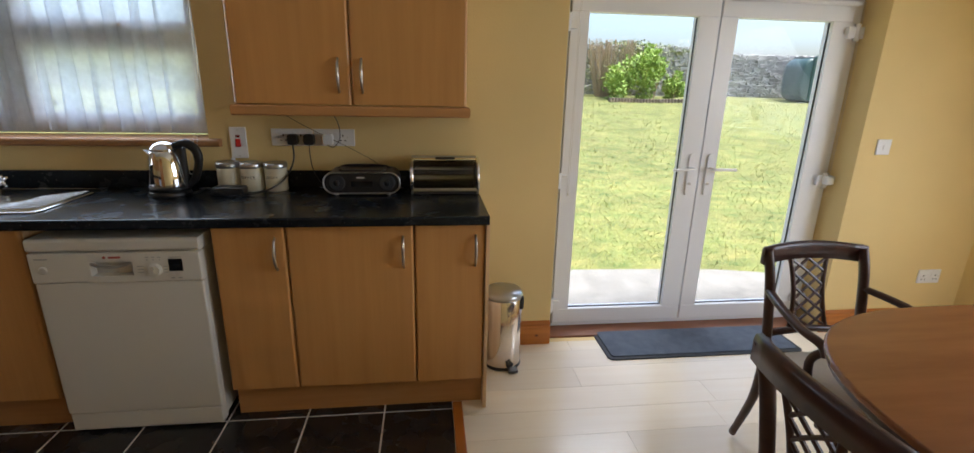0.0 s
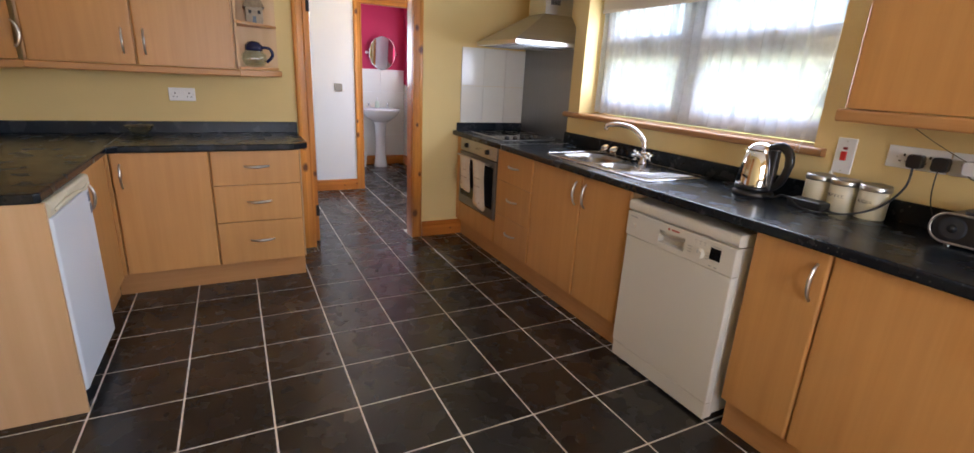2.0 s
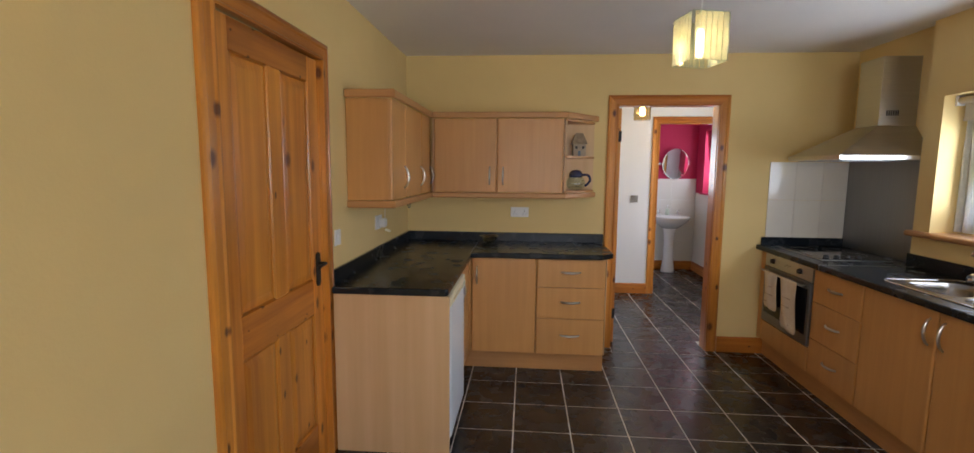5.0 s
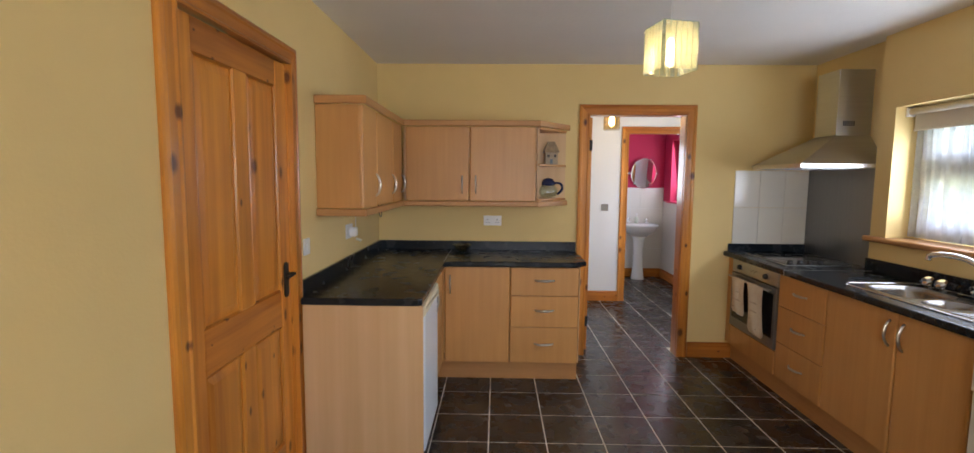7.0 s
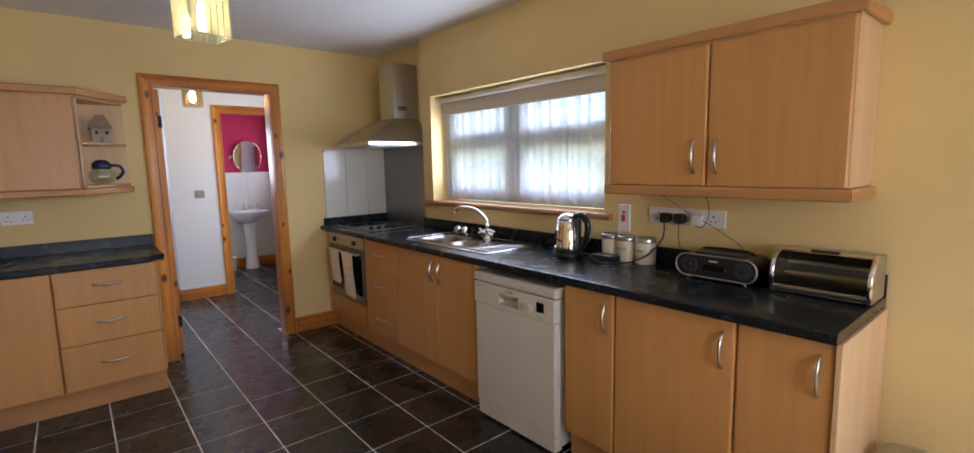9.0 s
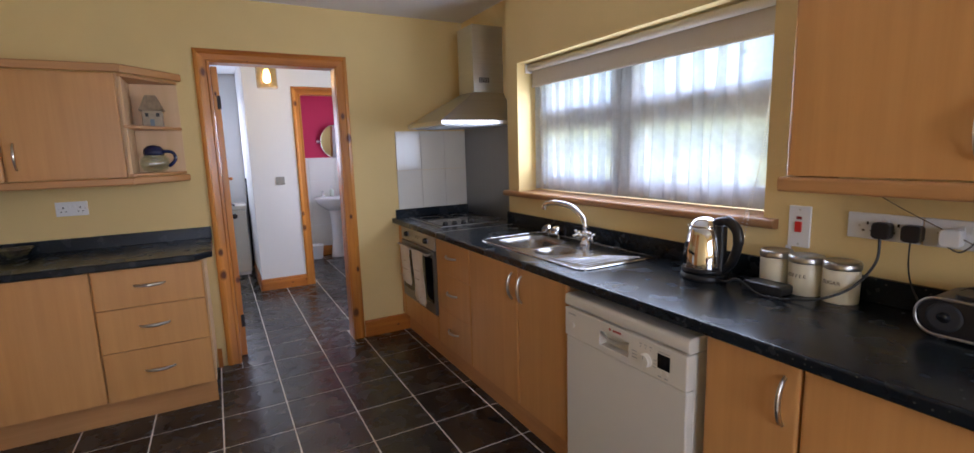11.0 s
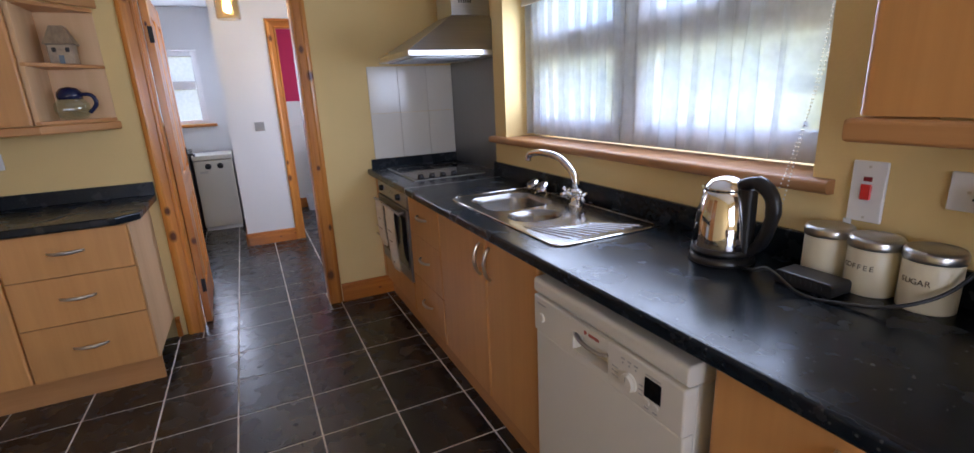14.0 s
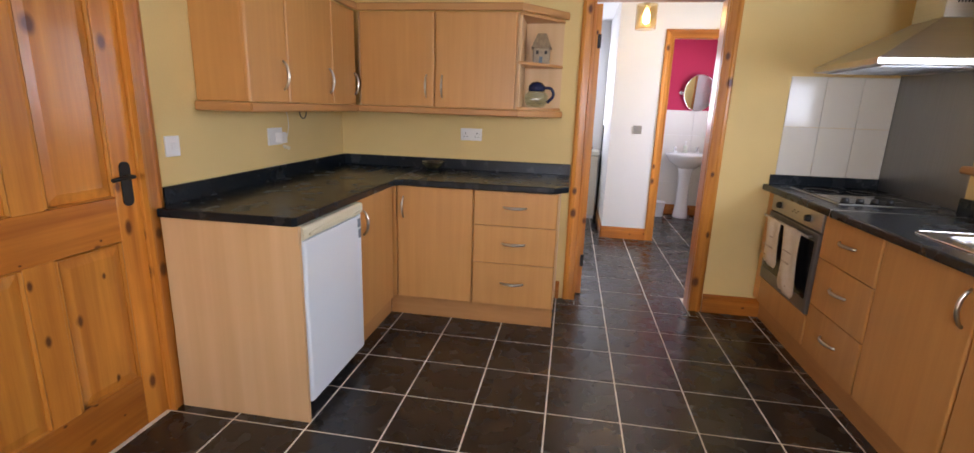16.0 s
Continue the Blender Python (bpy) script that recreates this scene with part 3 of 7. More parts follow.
def panel_door(name, label, width, height, handle_side):
    """A four-panel pine door in its own metres: hinge edge at x 0, face towards -y."""
    d = thing(name, (0, 0, 0), label, "door", kind="structure")
    st, th = 0.105, 0.04
    mid = width / 2
    rails = [(0.0, 0.22), (0.80, 0.97), (height - 0.115, height)]
    part("stile", box(0, st, -th, 0, 0, height, 0.003), PINE, d)
    part("stile", box(width - st, width, -th, 0, 0, height, 0.003), PINE, d)
    for z0, z1 in rails:
        part("rail", box(st, width - st, -th + 0.001, -0.001, z0, z1, 0.002), PINE_H, d)
    for z0, z1 in ((0.22, 0.80), (0.97, height - 0.115)):
        part("muntin", box(mid - 0.05, mid + 0.05, -th + 0.001, -0.001, z0, z1, 0.002), PINE, d)
        for x0, x1 in ((st, mid - 0.05), (mid + 0.05, width - st)):
            bm = bmesh.new()
            for s in (-1, 1):
                yo, yi = (-th / 2 + s * 0.006), (-th / 2 + s * 0.017)
                o = [bm.verts.new(p) for p in ((x0, yo, z0), (x1, yo, z0), (x1, yo, z1), (x0, yo, z1))]
                g = 0.045
                i = [bm.verts.new(p) for p in ((x0 + g, yi, z0 + g), (x1 - g, yi, z0 + g), (x1 - g, yi, z1 - g), (x0 + g, yi, z1 - g))]
                bm.faces.new(i)
                for k in range(4):
                    bm.faces.new((o[k], o[(k + 1) % 4], i[(k + 1) % 4], i[k]))
            p = part("panel", bm, PINE, d)
            for s in (-1, 1):
                yo = -th / 2 + s * 0.012
                ring = tube([(x0 + 0.006, yo, z0 + 0.006), (x1 - 0.006, yo, z0 + 0.006), (x1 - 0.006, yo, z1 - 0.006), (x0 + 0.006, yo, z1 - 0.006)], 0.009, 6, closed=True)
                part("bead", ring, PINE, p)
    hx = width - 0.055 if handle_side > 0 else 0.055
    for s in (-1, 1):
        y = -th if s < 0 else 0.0
        plate = rounded(hx - 0.022, hx + 0.022, min(y, y + s * 0.006), max(y, y + s * 0.006), 0.93, 1.10, 0.02, "y")
        h = part("handle_plate", plate, IRON, d, "black iron lever handle on a long plate")
        part("lever", tube(smooth_path([(hx, y, 1.045), (hx, y + s * 0.04, 1.045), (hx - handle_side * 0.03, y + s * 0.05, 1.047), (hx - handle_side * 0.10, y + s * 0.05, 1.043)]), 0.008, 8), IRON, h, smooth=True)
    for z in (0.26, 1.80):
        part("hinge", box(-0.006, 0.004, -th - 0.004, -th + 0.02, z - 0.045, z + 0.045, 0.002), IRON, d)
    return d


south_door = panel_door("door_pine", "closed varnished knotty pine four-panel door with black iron handle", 0.824, 2.035, 1)
south_door.matrix_basis = pose(-1.377, -0.670, 0.006, 0, 0, 180)
util_door = panel_door("door_utility", "open varnished pine four-panel door of the utility room", 0.785, 2.035, 1)
util_door.matrix_basis = pose(-4.10, 1.152, 0.006, 0, 0, 182)


# ---- windows and garden doors ----
def pane(name, bm, parent, mat=None, label=""):
    ob = part(name, bm, mat or WINDOW_GLASS, parent, label)
    ob.visible_shadow = False
    return ob


wn = thing("window_sink", (-2.195, 3.1, 1.153), "white double-glazed window above the sink with two top-hung lights", "window", kind="structure")
WX0, WX1, WZ0, WZ1, WM = -3.045, -1.345, 1.157, 1.985, -2.235
for nm, b in (("outer_frame", (WX0, WX0 + 0.06, WZ0, WZ1)), ("outer_frame", (WX1 - 0.06, WX1, WZ0, WZ1)), ("mullion", (WM - 0.045, WM + 0.045, WZ0 + 0.05, WZ1 - 0.06)),
              ("outer_frame", (WX0 + 0.06, WX1 - 0.06, WZ0, WZ0 + 0.05)), ("outer_frame", (WX0 + 0.06, WX1 - 0.06, WZ1 - 0.06, WZ1))):
    part(nm, box(b[0], b[1], 3.085, 3.15, b[2], b[3], 0.004), PVC, wn)
for x0, x1 in ((WX0 + 0.06, WM - 0.045), (WM + 0.045, WX1 - 0.06)):
    part("transom", box(x0, x1, 3.085, 3.15, 1.575, 1.635, 0.004), PVC, wn)
    for z0, z1 in ((WZ0 + 0.05, 1.575), (1.635, WZ1 - 0.06)):
        sash = part("sash", join(box(x0, x1, 3.075, 3.14, z0, z0 + 0.045, 0.003), box(x0, x1, 3.075, 3.14, z1 - 0.045, z1, 0.003),
                                 box(x0, x0 + 0.045, 3.076, 3.139, z0 + 0.045, z1 - 0.045), box(x1 - 0.045, x1, 3.076, 3.139, z0 + 0.045, z1 - 0.045)), PVC, wn)
        pane("pane", box(x0 + 0.04, x1 - 0.04, 3.11, 3.116, z0 + 0.04, z1 - 0.04), sash)
        if z0 > 1.6:
            xm = (x0 + x1) / 2
            part("window_handle", join(box(xm - 0.05, xm + 0.05, 3.062, 3.076, z0 + 0.01, z0 + 0.032, 0.004), box(xm - 0.01, xm + 0.09, 3.045, 3.060, z0 + 0.013, z0 + 0.03, 0.004)), SATIN, sash)
solid("window_sill", rounded(-3.195, -1.288, 2.862, 3.08, 1.118, 1.155, 0.016, "x", 4), material("oak_sill", (0.47, 0.24, 0.095), 0.4, color2=(0.36, 0.165, 0.055), scale=(2, 30, 30), mix=0.8, stain=0.15), "stained wooden window board with a rounded nose", "window sill", kind="structure")


def curtain():
    """A gathered net with flat lengths between pleats that fold back on themselves."""
    rng = random.Random(4)
    pleats = [(-3.015, 0.030), (-2.945, 0.018), (-2.868, 0.022), (-2.795, 0.014), (-2.712, 0.024), (-2.645, 0.016), (-2.575, 0.030), (-2.478, 0.026), (-2.385, 0.044), (-2.300, 0.030),
              (-2.205, 0.058), (-2.098, 0.024), (-1.992, 0.062), (-1.872, 0.012), (-1.765, 0.050), (-1.650, 0.046), (-1.556, 0.010), (-1.400, 0.014)]
    ends = (WX0 + 0.006, WX1 - 0.008)
    rows = 14
    grid = []
    for k in range(rows + 1):
        v = k / rows
        line = []
        last = ends[0]
        for j, (px, w) in enumerate(pleats):
            drift = 0.020 * noise.noise((j * 3.1, v * 1.3, 5.0)) + 0.012 * (1 - v) * math.sin(j * 2.3)
            c = px + drift
            hw = 0.5 * w * (0.72 + 0.42 * (1 - v) + 0.35 * noise.noise((j * 1.7, v * 2.0, 1.0)))
            y = 3.046
            for i in range(6):
                u = i / 6
                line.append((last + (c + hw - last) * u, y - 0.006 * math.sin(math.pi * u) + 0.004 * noise.noise((last + u, v * 2, 9.0))))
            for i in range(5):
                u = i / 5
                line.append((c + hw - 2 * hw * u, y - 0.004 - 0.014 * u))
            for i in range(5):
                u = i / 5
                line.append((c - hw + 2 * hw * u, y - 0.018 - 0.006 * math.sin(math.pi * u)))
            last = c + hw
        line.append((ends[1], 3.046))
        z = WZ0 + 0.012 + v * 0.80
        grid.append([(min(max(x, ends[0]), ends[1]), y, z + 0.008 * noise.noise((x * 4, 0, 0)) * (1 - v)) for x, y in line])
    bm = bmesh.new()
    vs = [[bm.verts.new(p) for p in line] for line in grid]
    for lo, hi in zip(vs, vs[1:]):
        for i in range(len(lo) - 1):
            bm.faces.new((lo[i], lo[i + 1], hi[i + 1], hi[i]))
    cu = thing("net_curtain", (-2.2, 3.04, 1.165), "white sheer net curtain with small woven squares, hanging in folds", "curtain")
    part("voile", bm, NET, cu, smooth=True)
    sq = []
    for i in range(8):
        for k in range(4):
            x, z = WX0 + 0.14 + i * 0.205 + (k % 2) * 0.10 + rng.uniform(-0.02, 0.02), WZ0 + 0.13 + k * 0.175 + rng.uniform(-0.02, 0.02)
            if x < WX1 - 0.03:
                sq.append(box(x - 0.010, x + 0.010, 3.0500, 3.0506, z - 0.009, z + 0.009))
    tagged(part("woven_squares", join(*sq), NET_SQUARE, cu), kind="stuff")
    part("curtain_wire", rod((WX0 + 0.002, 3.045, 1.968), (WX1 - 0.002, 3.045, 1.968), 0.003, 8), PVC, cu)


curtain()

bl = thing("roller_blind", (-2.2, 2.99, 1.84), "beige roller blind drawn a little way down over the sink window", "blind")
part("roller_tube", rod((WX0 + 0.02, 2.985, 1.955), (WX1 - 0.02, 2.985, 1.955), 0.022, 16), BLIND, bl, smooth=True)
part("fabric", box(WX0 + 0.025, WX1 - 0.025, 3.004, 3.007, 1.845, 1.955), BLIND, bl)
part("bottom_bar", rounded(WX0 + 0.025, WX1 - 0.025, 3.0, 3.012, 1.833, 1.852, 0.005, "x"), BLIND, bl)
for x in (WX0 + 0.001, WX1 - 0.019):
    part("bracket", box(x, x + 0.018, 2.96, 3.01, 1.925, 1.984, 0.003), PVC, bl)


def bead_chain(name, pts, parent, r=0.0028, step=0.009):
    bms = []
    path = smooth_path(pts, 8)
    acc = 0.0
    for a, b in zip(path, path[1:]):
        n = max(1, int((b - a).length / step))
        for k in range(n):
            bm = bmesh.new()
            bmesh.ops.create_icosphere(bm, subdivisions=1, radius=r)
            bmesh.ops.translate(bm, vec=a.lerp(b, k / n), verts=bm.verts)
            bms.append(bm)
    return part(name, join(*bms), SATIN, parent, "beaded pull chain")


bead_chain("pull_chain", [(-1.372, 2.975, 1.94), (-1.374, 2.93, 1.5), (-1.378, 2.87, 1.2), (-1.40, 2.852, 1.02), (-1.425, 2.85, 0.995), (-1.43, 2.855, 1.03), (-1.39, 2.872, 1.2), (-1.366, 2.94, 1.5), (-1.360, 2.985, 1.94)], bl)

# garden doors
fd = thing("door_garden", (1.21, 3.1, 0), "white glazed double garden doors with lever handles, closed", "garden doors", kind="structure")
for b in ((0.362, 0.415, 0.0, 2.06), (2.005, 2.058, 0.0, 2.06), (0.415, 2.005, 2.0, 2.06), (0.415, 2.005, 0.0, 0.03)):
    part("outer_frame", box(b[0], b[1], 3.075, 3.145, b[2], b[3], 0.004), PVC, fd)
part("threshold", box(0.362, 2.058, 2.94, 3.075, -0.005, 0.012, 0.003), material("dark_wood_threshold", (0.20, 0.075, 0.03), 0.45), fd, "brown wooden threshold")
for x0, x1, s in ((0.418, 1.228, 1), (1.236, 2.002, -1)):
    lf = part("leaf", join(box(x0, x1, 3.065, 3.13, 0.034, 0.125, 0.004), box(x0, x1, 3.065, 3.13, 1.795, 1.995, 0.004),
                           box(x0, x0 + 0.095, 3.066, 3.129, 0.125, 1.795), box(x1 - 0.115, x1, 3.066, 3.129, 0.125, 1.795)), PVC, fd)
    pane("pane", box(x0 + 0.09, x1 - 0.11, 3.098, 3.104, 0.12, 1.80), lf)
    part("glazing_seal", join(box(x0 + 0.095, x1 - 0.115, 3.090, 3.097, 0.125, 0.131), box(x0 + 0.095, x0 + 0.100, 3.090, 3.097, 0.131, 1.79), box(x1 - 0.120, x1 - 0.115, 3.090, 3.097, 0.131, 1.79)), BLACK, lf)
    hx = x1 - 0.055 if s > 0 else x0 + 0.05
    hd = part("handle_plate", rounded(hx - 0.016, hx + 0.016, 3.053, 3.065, 0.83, 1.07, 0.014, "y", bev=0.002), PVC, lf, "white backplate")
    part("lever", tube(smooth_path([(hx, 3.06, 0.99), (hx, 3.01, 0.99), (hx - s * 0.03, 3.0, 0.99), (hx - s * 0.13, 3.0, 0.988)]), 0.010, 10, 0.8), PVC, fd, "white lever handle", True)
    part("key_cylinder", lathe([(0.009, 0), (0.009, 0.008), (0, 0.008)], (hx, 3.053, 0.90), 12, Matrix.Rotation(radians(90), 4, "X")), SATIN, fd)
    xh = x0 - 0.02 if s > 0 else x1 + 0.02
    for z in (0.16, 0.92, 1.74):
        part("hinge", join(rounded(xh - 0.055, xh + 0.055, 3.040, 3.072, z - 0.03, z + 0.03, 0.012, "y"), rod((xh, 3.045, z - 0.045), (xh, 3.045, z + 0.045), 0.014, 12)), PVC, fd)
gb = thing("door_blind", (1.6, 3.03, 1.9), "white roller blind cassette rolled up over one garden door", "blind")
part("cassette", rounded(1.27, 1.99, 3.015, 3.06, 1.90, 1.965, 0.012, "x"), PVC, gb)
part("blind_tube", rod((1.26, 3.035, 1.885), (2.0, 3.035, 1.885), 0.014, 12), PVC, gb, smooth=True)
bead_chain("pull_chain", [(2.02, 3.035, 1.9), (2.022, 3.03, 1.5), (2.022, 3.03, 1.0), (2.028, 3.03, 0.93), (2.034, 3.03, 1.0), (2.03, 3.03, 1.5), (2.028, 3.035, 1.9)], gb)
part("chain_holder", box(2.0, 2.05, 3.0, 3.06, 0.90, 0.95, 0.006), PVC, gb)
gl = thing("door_blind", (0.8, 3.03, 1.9), "white roller blind rolled up over one garden door", "blind")
part("cassette", rounded(0.44, 1.2, 3.015, 3.06, 1.93, 1.99, 0.012, "x"), PVC, gl)
bead_chain("pull_chain", [(0.452, 3.03, 1.93), (0.450, 3.03, 1.4), (0.448, 3.03, 0.90), (0.452, 3.03, 0.85), (0.457, 3.03, 0.9), (0.457, 3.03, 1.4), (0.458, 3.03, 1.93)], gl)

# far windows of the utility room, the cloakroom and the dining end
uw = thing("window_utility", (-7.37, 0.83, 1.17), "white window with an upper and a lower pane and a wooden board", "window", kind="structure")
for b in ((0.45, 0.51, 1.19, 2.0), (1.155, 1.215, 1.19, 2.0), (0.51, 1.155, 1.94, 2.0), (0.51, 1.155, 1.19, 1.235), (0.51, 1.155, 1.58, 1.67), (0.80, 0.86, 1.235, 1.58), (0.80, 0.86, 1.67, 1.94)):
    part("frame_bar", box(-7.39, -7.34, b[0], b[1], b[2], b[3], 0.003), PVC, uw)
for z0, z1 in ((1.235, 1.58), (1.67, 1.94)):
    for y0, y1 in ((0.51, 0.80), (0.86, 1.155)):
        pane("pane", box(-7.368, -7.362, y0, y1, z0, z1), uw, WHITE_PANE, "white translucent pane")
part("window_board", box(-7.34, -7.24, 0.40, 1.30, 1.155, 1.188, 0.006), PINE_H, uw, "pine window board")
# the utility's north window is out of view, added as a light source
for nm, axis, c, a0, a1, z0, z1 in (("unseen_window_utility_north", "x", 3.1, -5.6, -4.5, 0.95, 2.05), ("window_cloakroom", "x", 3.08, -7.25, -6.5, 1.205, 2.1), ("window_dining", "y", 3.08, 0.0, 1.8, 0.9, 2.1)):
    at = ((a0 + a1) / 2, c, z0) if axis == "x" else (c, (a0 + a1) / 2, z0)
    w = thing(nm, at, "white framed window", "window", kind="structure")
    am = (a0 + a1) / 2
    for p, q, r, s in ((a0, a0 + 0.06, z0, z1), (a1 - 0.06, a1, z0, z1), (a0 + 0.06, a1 - 0.06, z0, z0 + 0.06), (a0 + 0.06, a1 - 0.06, z1 - 0.06, z1), (am - 0.04, am + 0.04, z0 + 0.06, z1 - 0.06)):
        part("frame_bar", box(p, q, c, c + 0.06, r, s, 0.003) if axis == "x" else box(c, c + 0.06, p, q, r, s, 0.003), PVC, w)
    for p, q in ((a0 + 0.06, am - 0.04), (am + 0.04, a1 - 0.06)):
        pane("pane", box(p, q, c + 0.03, c + 0.036, z0 + 0.06, z1 - 0.06) if axis == "x" else box(c + 0.03, c + 0.036, p, q, z0 + 0.06, z1 - 0.06), w)


# ---- kitchen units ----
def turned(face, u, out, z):
    """A point of a unit's front: u along it, out from its face. face: ('y', place, way) or ('x', place, way)."""
    axis, c, way = face
    return (u, c + way * out, z) if axis == "y" else (c + way * out, u, z)


def slab_front(name, face, u0, u1, z0, z1, parent, mat, label="", th=0.02, gap=0.0022):
    u0, u1, z0, z1 = u0 + gap, u1 - gap, z0 + gap, z1 - gap
    p, q = turned(face, u0, 0, z0), turned(face, u1, -th, z1)
    lo, hi = [min(a, b) for a, b in zip(p, q)], [max(a, b) for a, b in zip(p, q)]
    bm = box(lo[0], hi[0], lo[1], hi[1], lo[2], hi[2])
    axis, c, way = face
    k = "xyz".index(axis)
    es = [e for e in bm.edges if all(abs(v.co[k] - c) < 1e-6 for v in e.verts) and abs(e.verts[0].co.z - e.verts[1].co.z) > 0.01]
    bmesh.ops.bevel(bm, geom=es, offset=0.012, segments=4, affect="EDGES", profile=0.5)
    return part(name, bm, mat, parent, label)


def bow_handle(face, u, z, parent, length=0.135, upright=True, stand=0.028):
    pts, rad = [], []
    for i in range(13):
        s = i / 12
        o = stand * math.sin(math.pi * s) ** 0.6 if 0 < i < 12 else 0.0
        d = (s - 0.5) * length
        pts.append(turned(face, u if upright else u + d, o, z + d if upright else z))
        rad.append(0.0045 + 0.0022 * math.sin(math.pi * s))
    return part("handle", tube(pts, rad, 8, 1.35), SATIN, parent, "satin nickel bow handle", True)


def carcass(face, u0, u1, z0, z1, depth, parent, mat=None):
    p, q = turned(face, u0 + 0.001, -0.021, z0), turned(face, u1 - 0.001, -depth, z1)
    lo, hi = [min(a, b) for a, b in zip(p, q)], [max(a, b) for a, b in zip(p, q)]
    return part("body", box(lo[0], hi[0], lo[1], hi[1], lo[2], hi[2], 0.001), mat or BEECH_PALE, parent)


NF = ("y", 2.35, -1)
NZ0, NZ1 = 0.150, 0.878
N_UNITS = "beech units below the sink window"
for u0, u1, hx, lab in ((-1.165, -0.885, -0.925, "narrow beech base unit beside the dishwasher"), (-0.885, -0.381, -0.425, "beech base unit with a single door"), (-0.381, -0.086, -0.128, "narrow beech end base unit next to the pedal bin")):
    cab = thing("base_cabinet", ((u0 + u1) / 2, 2.6, 0), lab, "cabinet", N_UNITS)
    carcass(NF, u0, u1, NZ0, NZ1, 0.53, cab)
    dr = slab_front("door", NF, u0, u1, NZ0, NZ1, cab, BEECH)
    bow_handle(NF, hx, 0.765, dr)
ep = solid("end_panel", box(-0.086, -0.070, 2.34, 2.893, 0.0, 0.882, 0.0015), BEECH_PALE, "pale beech end panel closing the base units", "panel")
cab = thing("sink_cabinet", (-2.28, 2.6, 0), "beech double-door sink unit with two bow handles", "cabinet", N_UNITS)
carcass(NF, -2.74, -1.83, NZ0, 0.70, 0.53, cab)
for u0, u1, hx in ((-2.74, -2.222, -2.265), (-2.222, -1.83, -2.178)):
    dr = slab_front("door", NF, u0, u1, NZ0, NZ1, cab, BEECH)
    bow_handle(NF, hx, 0.765, dr)
part("side_panel", box(-1.845, -1.829, 2.37, 2.88, 0.70, 0.878), BEECH_PALE, cab)


def drawer_unit(face, u0, u1, levels, name_label, group, depth, zlo, zhi):
    mid = (u0 + u1) / 2
    at = turned(face, mid, -depth / 2, 0)
    d = thing("drawer_cabinet", at, name_label, "cabinet", group)
    carcass(face, u0, u1, zlo, zhi, depth, d)
    for z0, z1 in zip(levels, levels[1:]):
        f = slab_front("drawer", face, u0, u1, z0, z1, d, BEECH)
        bow_handle(face, mid, (z0 + z1) / 2 + 0.01, f, 0.14, False)
    return d


drawer_unit(NF, -3.235, -2.74, (NZ0, 0.40, 0.655, NZ1), "beech three-drawer unit beside the oven", N_UNITS, 0.53, NZ0, NZ1)


def plinth(name, face, u0, u1, z1):
    p, q = turned(face, u0, 0, 0.0), turned(face, u1, -0.016, z1)
    lo, hi = [min(a, b) for a, b in zip(p, q)], [max(a, b) for a, b in zip(p, q)]
    return solid(name, box(lo[0], hi[0], lo[1], hi[1], lo[2], hi[2], 0.001), BEECH_H, "beech plinth board below the units", "plinth")


plinth("plinth_board", ("y", 2.40, -1), -3.983, -1.825, 0.148)
plinth("plinth_board", ("y", 2.40, -1), -1.163, -0.088, 0.148)

# oven and its housing
ov = thing("built_in_oven", (-3.565, 2.6, 0.15), "stainless steel built-in oven with two dark knobs below the hob", "oven")
part("body", box(-3.89, -3.245, 2.375, 2.87, 0.335, 0.872), STEEL_DARK, ov)
part("control_panel", box(-3.895, -3.24, 2.345, 2.375, 0.775, 0.876, 0.003), STEEL, ov)
for x in (-3.76, -3.38):
    k = part("knob", lathe([(0.020, 0), (0.020, 0.012), (0.016, 0.026), (0, 0.026)], (x, 2.345, 0.826), 20, Matrix.Rotation(radians(90), 4, "X")), BLACK, ov, smooth=True)
    part("knob_ring", lathe([(0.026, 0), (0.026, 0.003), (0, 0.003)], (x, 2.345, 0.826), 20, Matrix.Rotation(radians(90), 4, "X")), STEEL, k)
part("timer_dial", join(*[box(-3.60 + i * 0.022, -3.585 + i * 0.022, 2.343, 2.346, 0.818 + (i % 2) * 0.012, 0.823 + (i % 2) * 0.012) for i in range(4)]), BLACK, ov)
od = part("oven_door", box(-3.893, -3.242, 2.340, 2.375, 0.325, 0.768, 0.004), STEEL_DARK, ov)
part("door_glass", box(-3.86, -3.275, 2.337, 2.341, 0.40, 0.72, 0.001), BLACK_GLASS, od, "black oven glass")
part("oven_handle", join(rod((-3.86, 2.305, 0.742), (-3.275, 2.305, 0.742), 0.008), rod((-3.83, 2.305, 0.742), (-3.83, 2.342, 0.742), 0.006), rod((-3.305, 2.305, 0.742), (-3.305, 2.342, 0.742), 0.006)), SATIN, od, smooth=True)
hs = thing("oven_housing", (-3.6, 2.6, 0.15), "beech housing panels round the oven", "cabinet", N_UNITS)
slab_front("filler_panel", NF, -3.983, -3.898, NZ0, NZ1, hs, BEECH)
slab_front("lower_panel", NF, -3.898, -3.237, NZ0, 0.318, hs, BEECH)

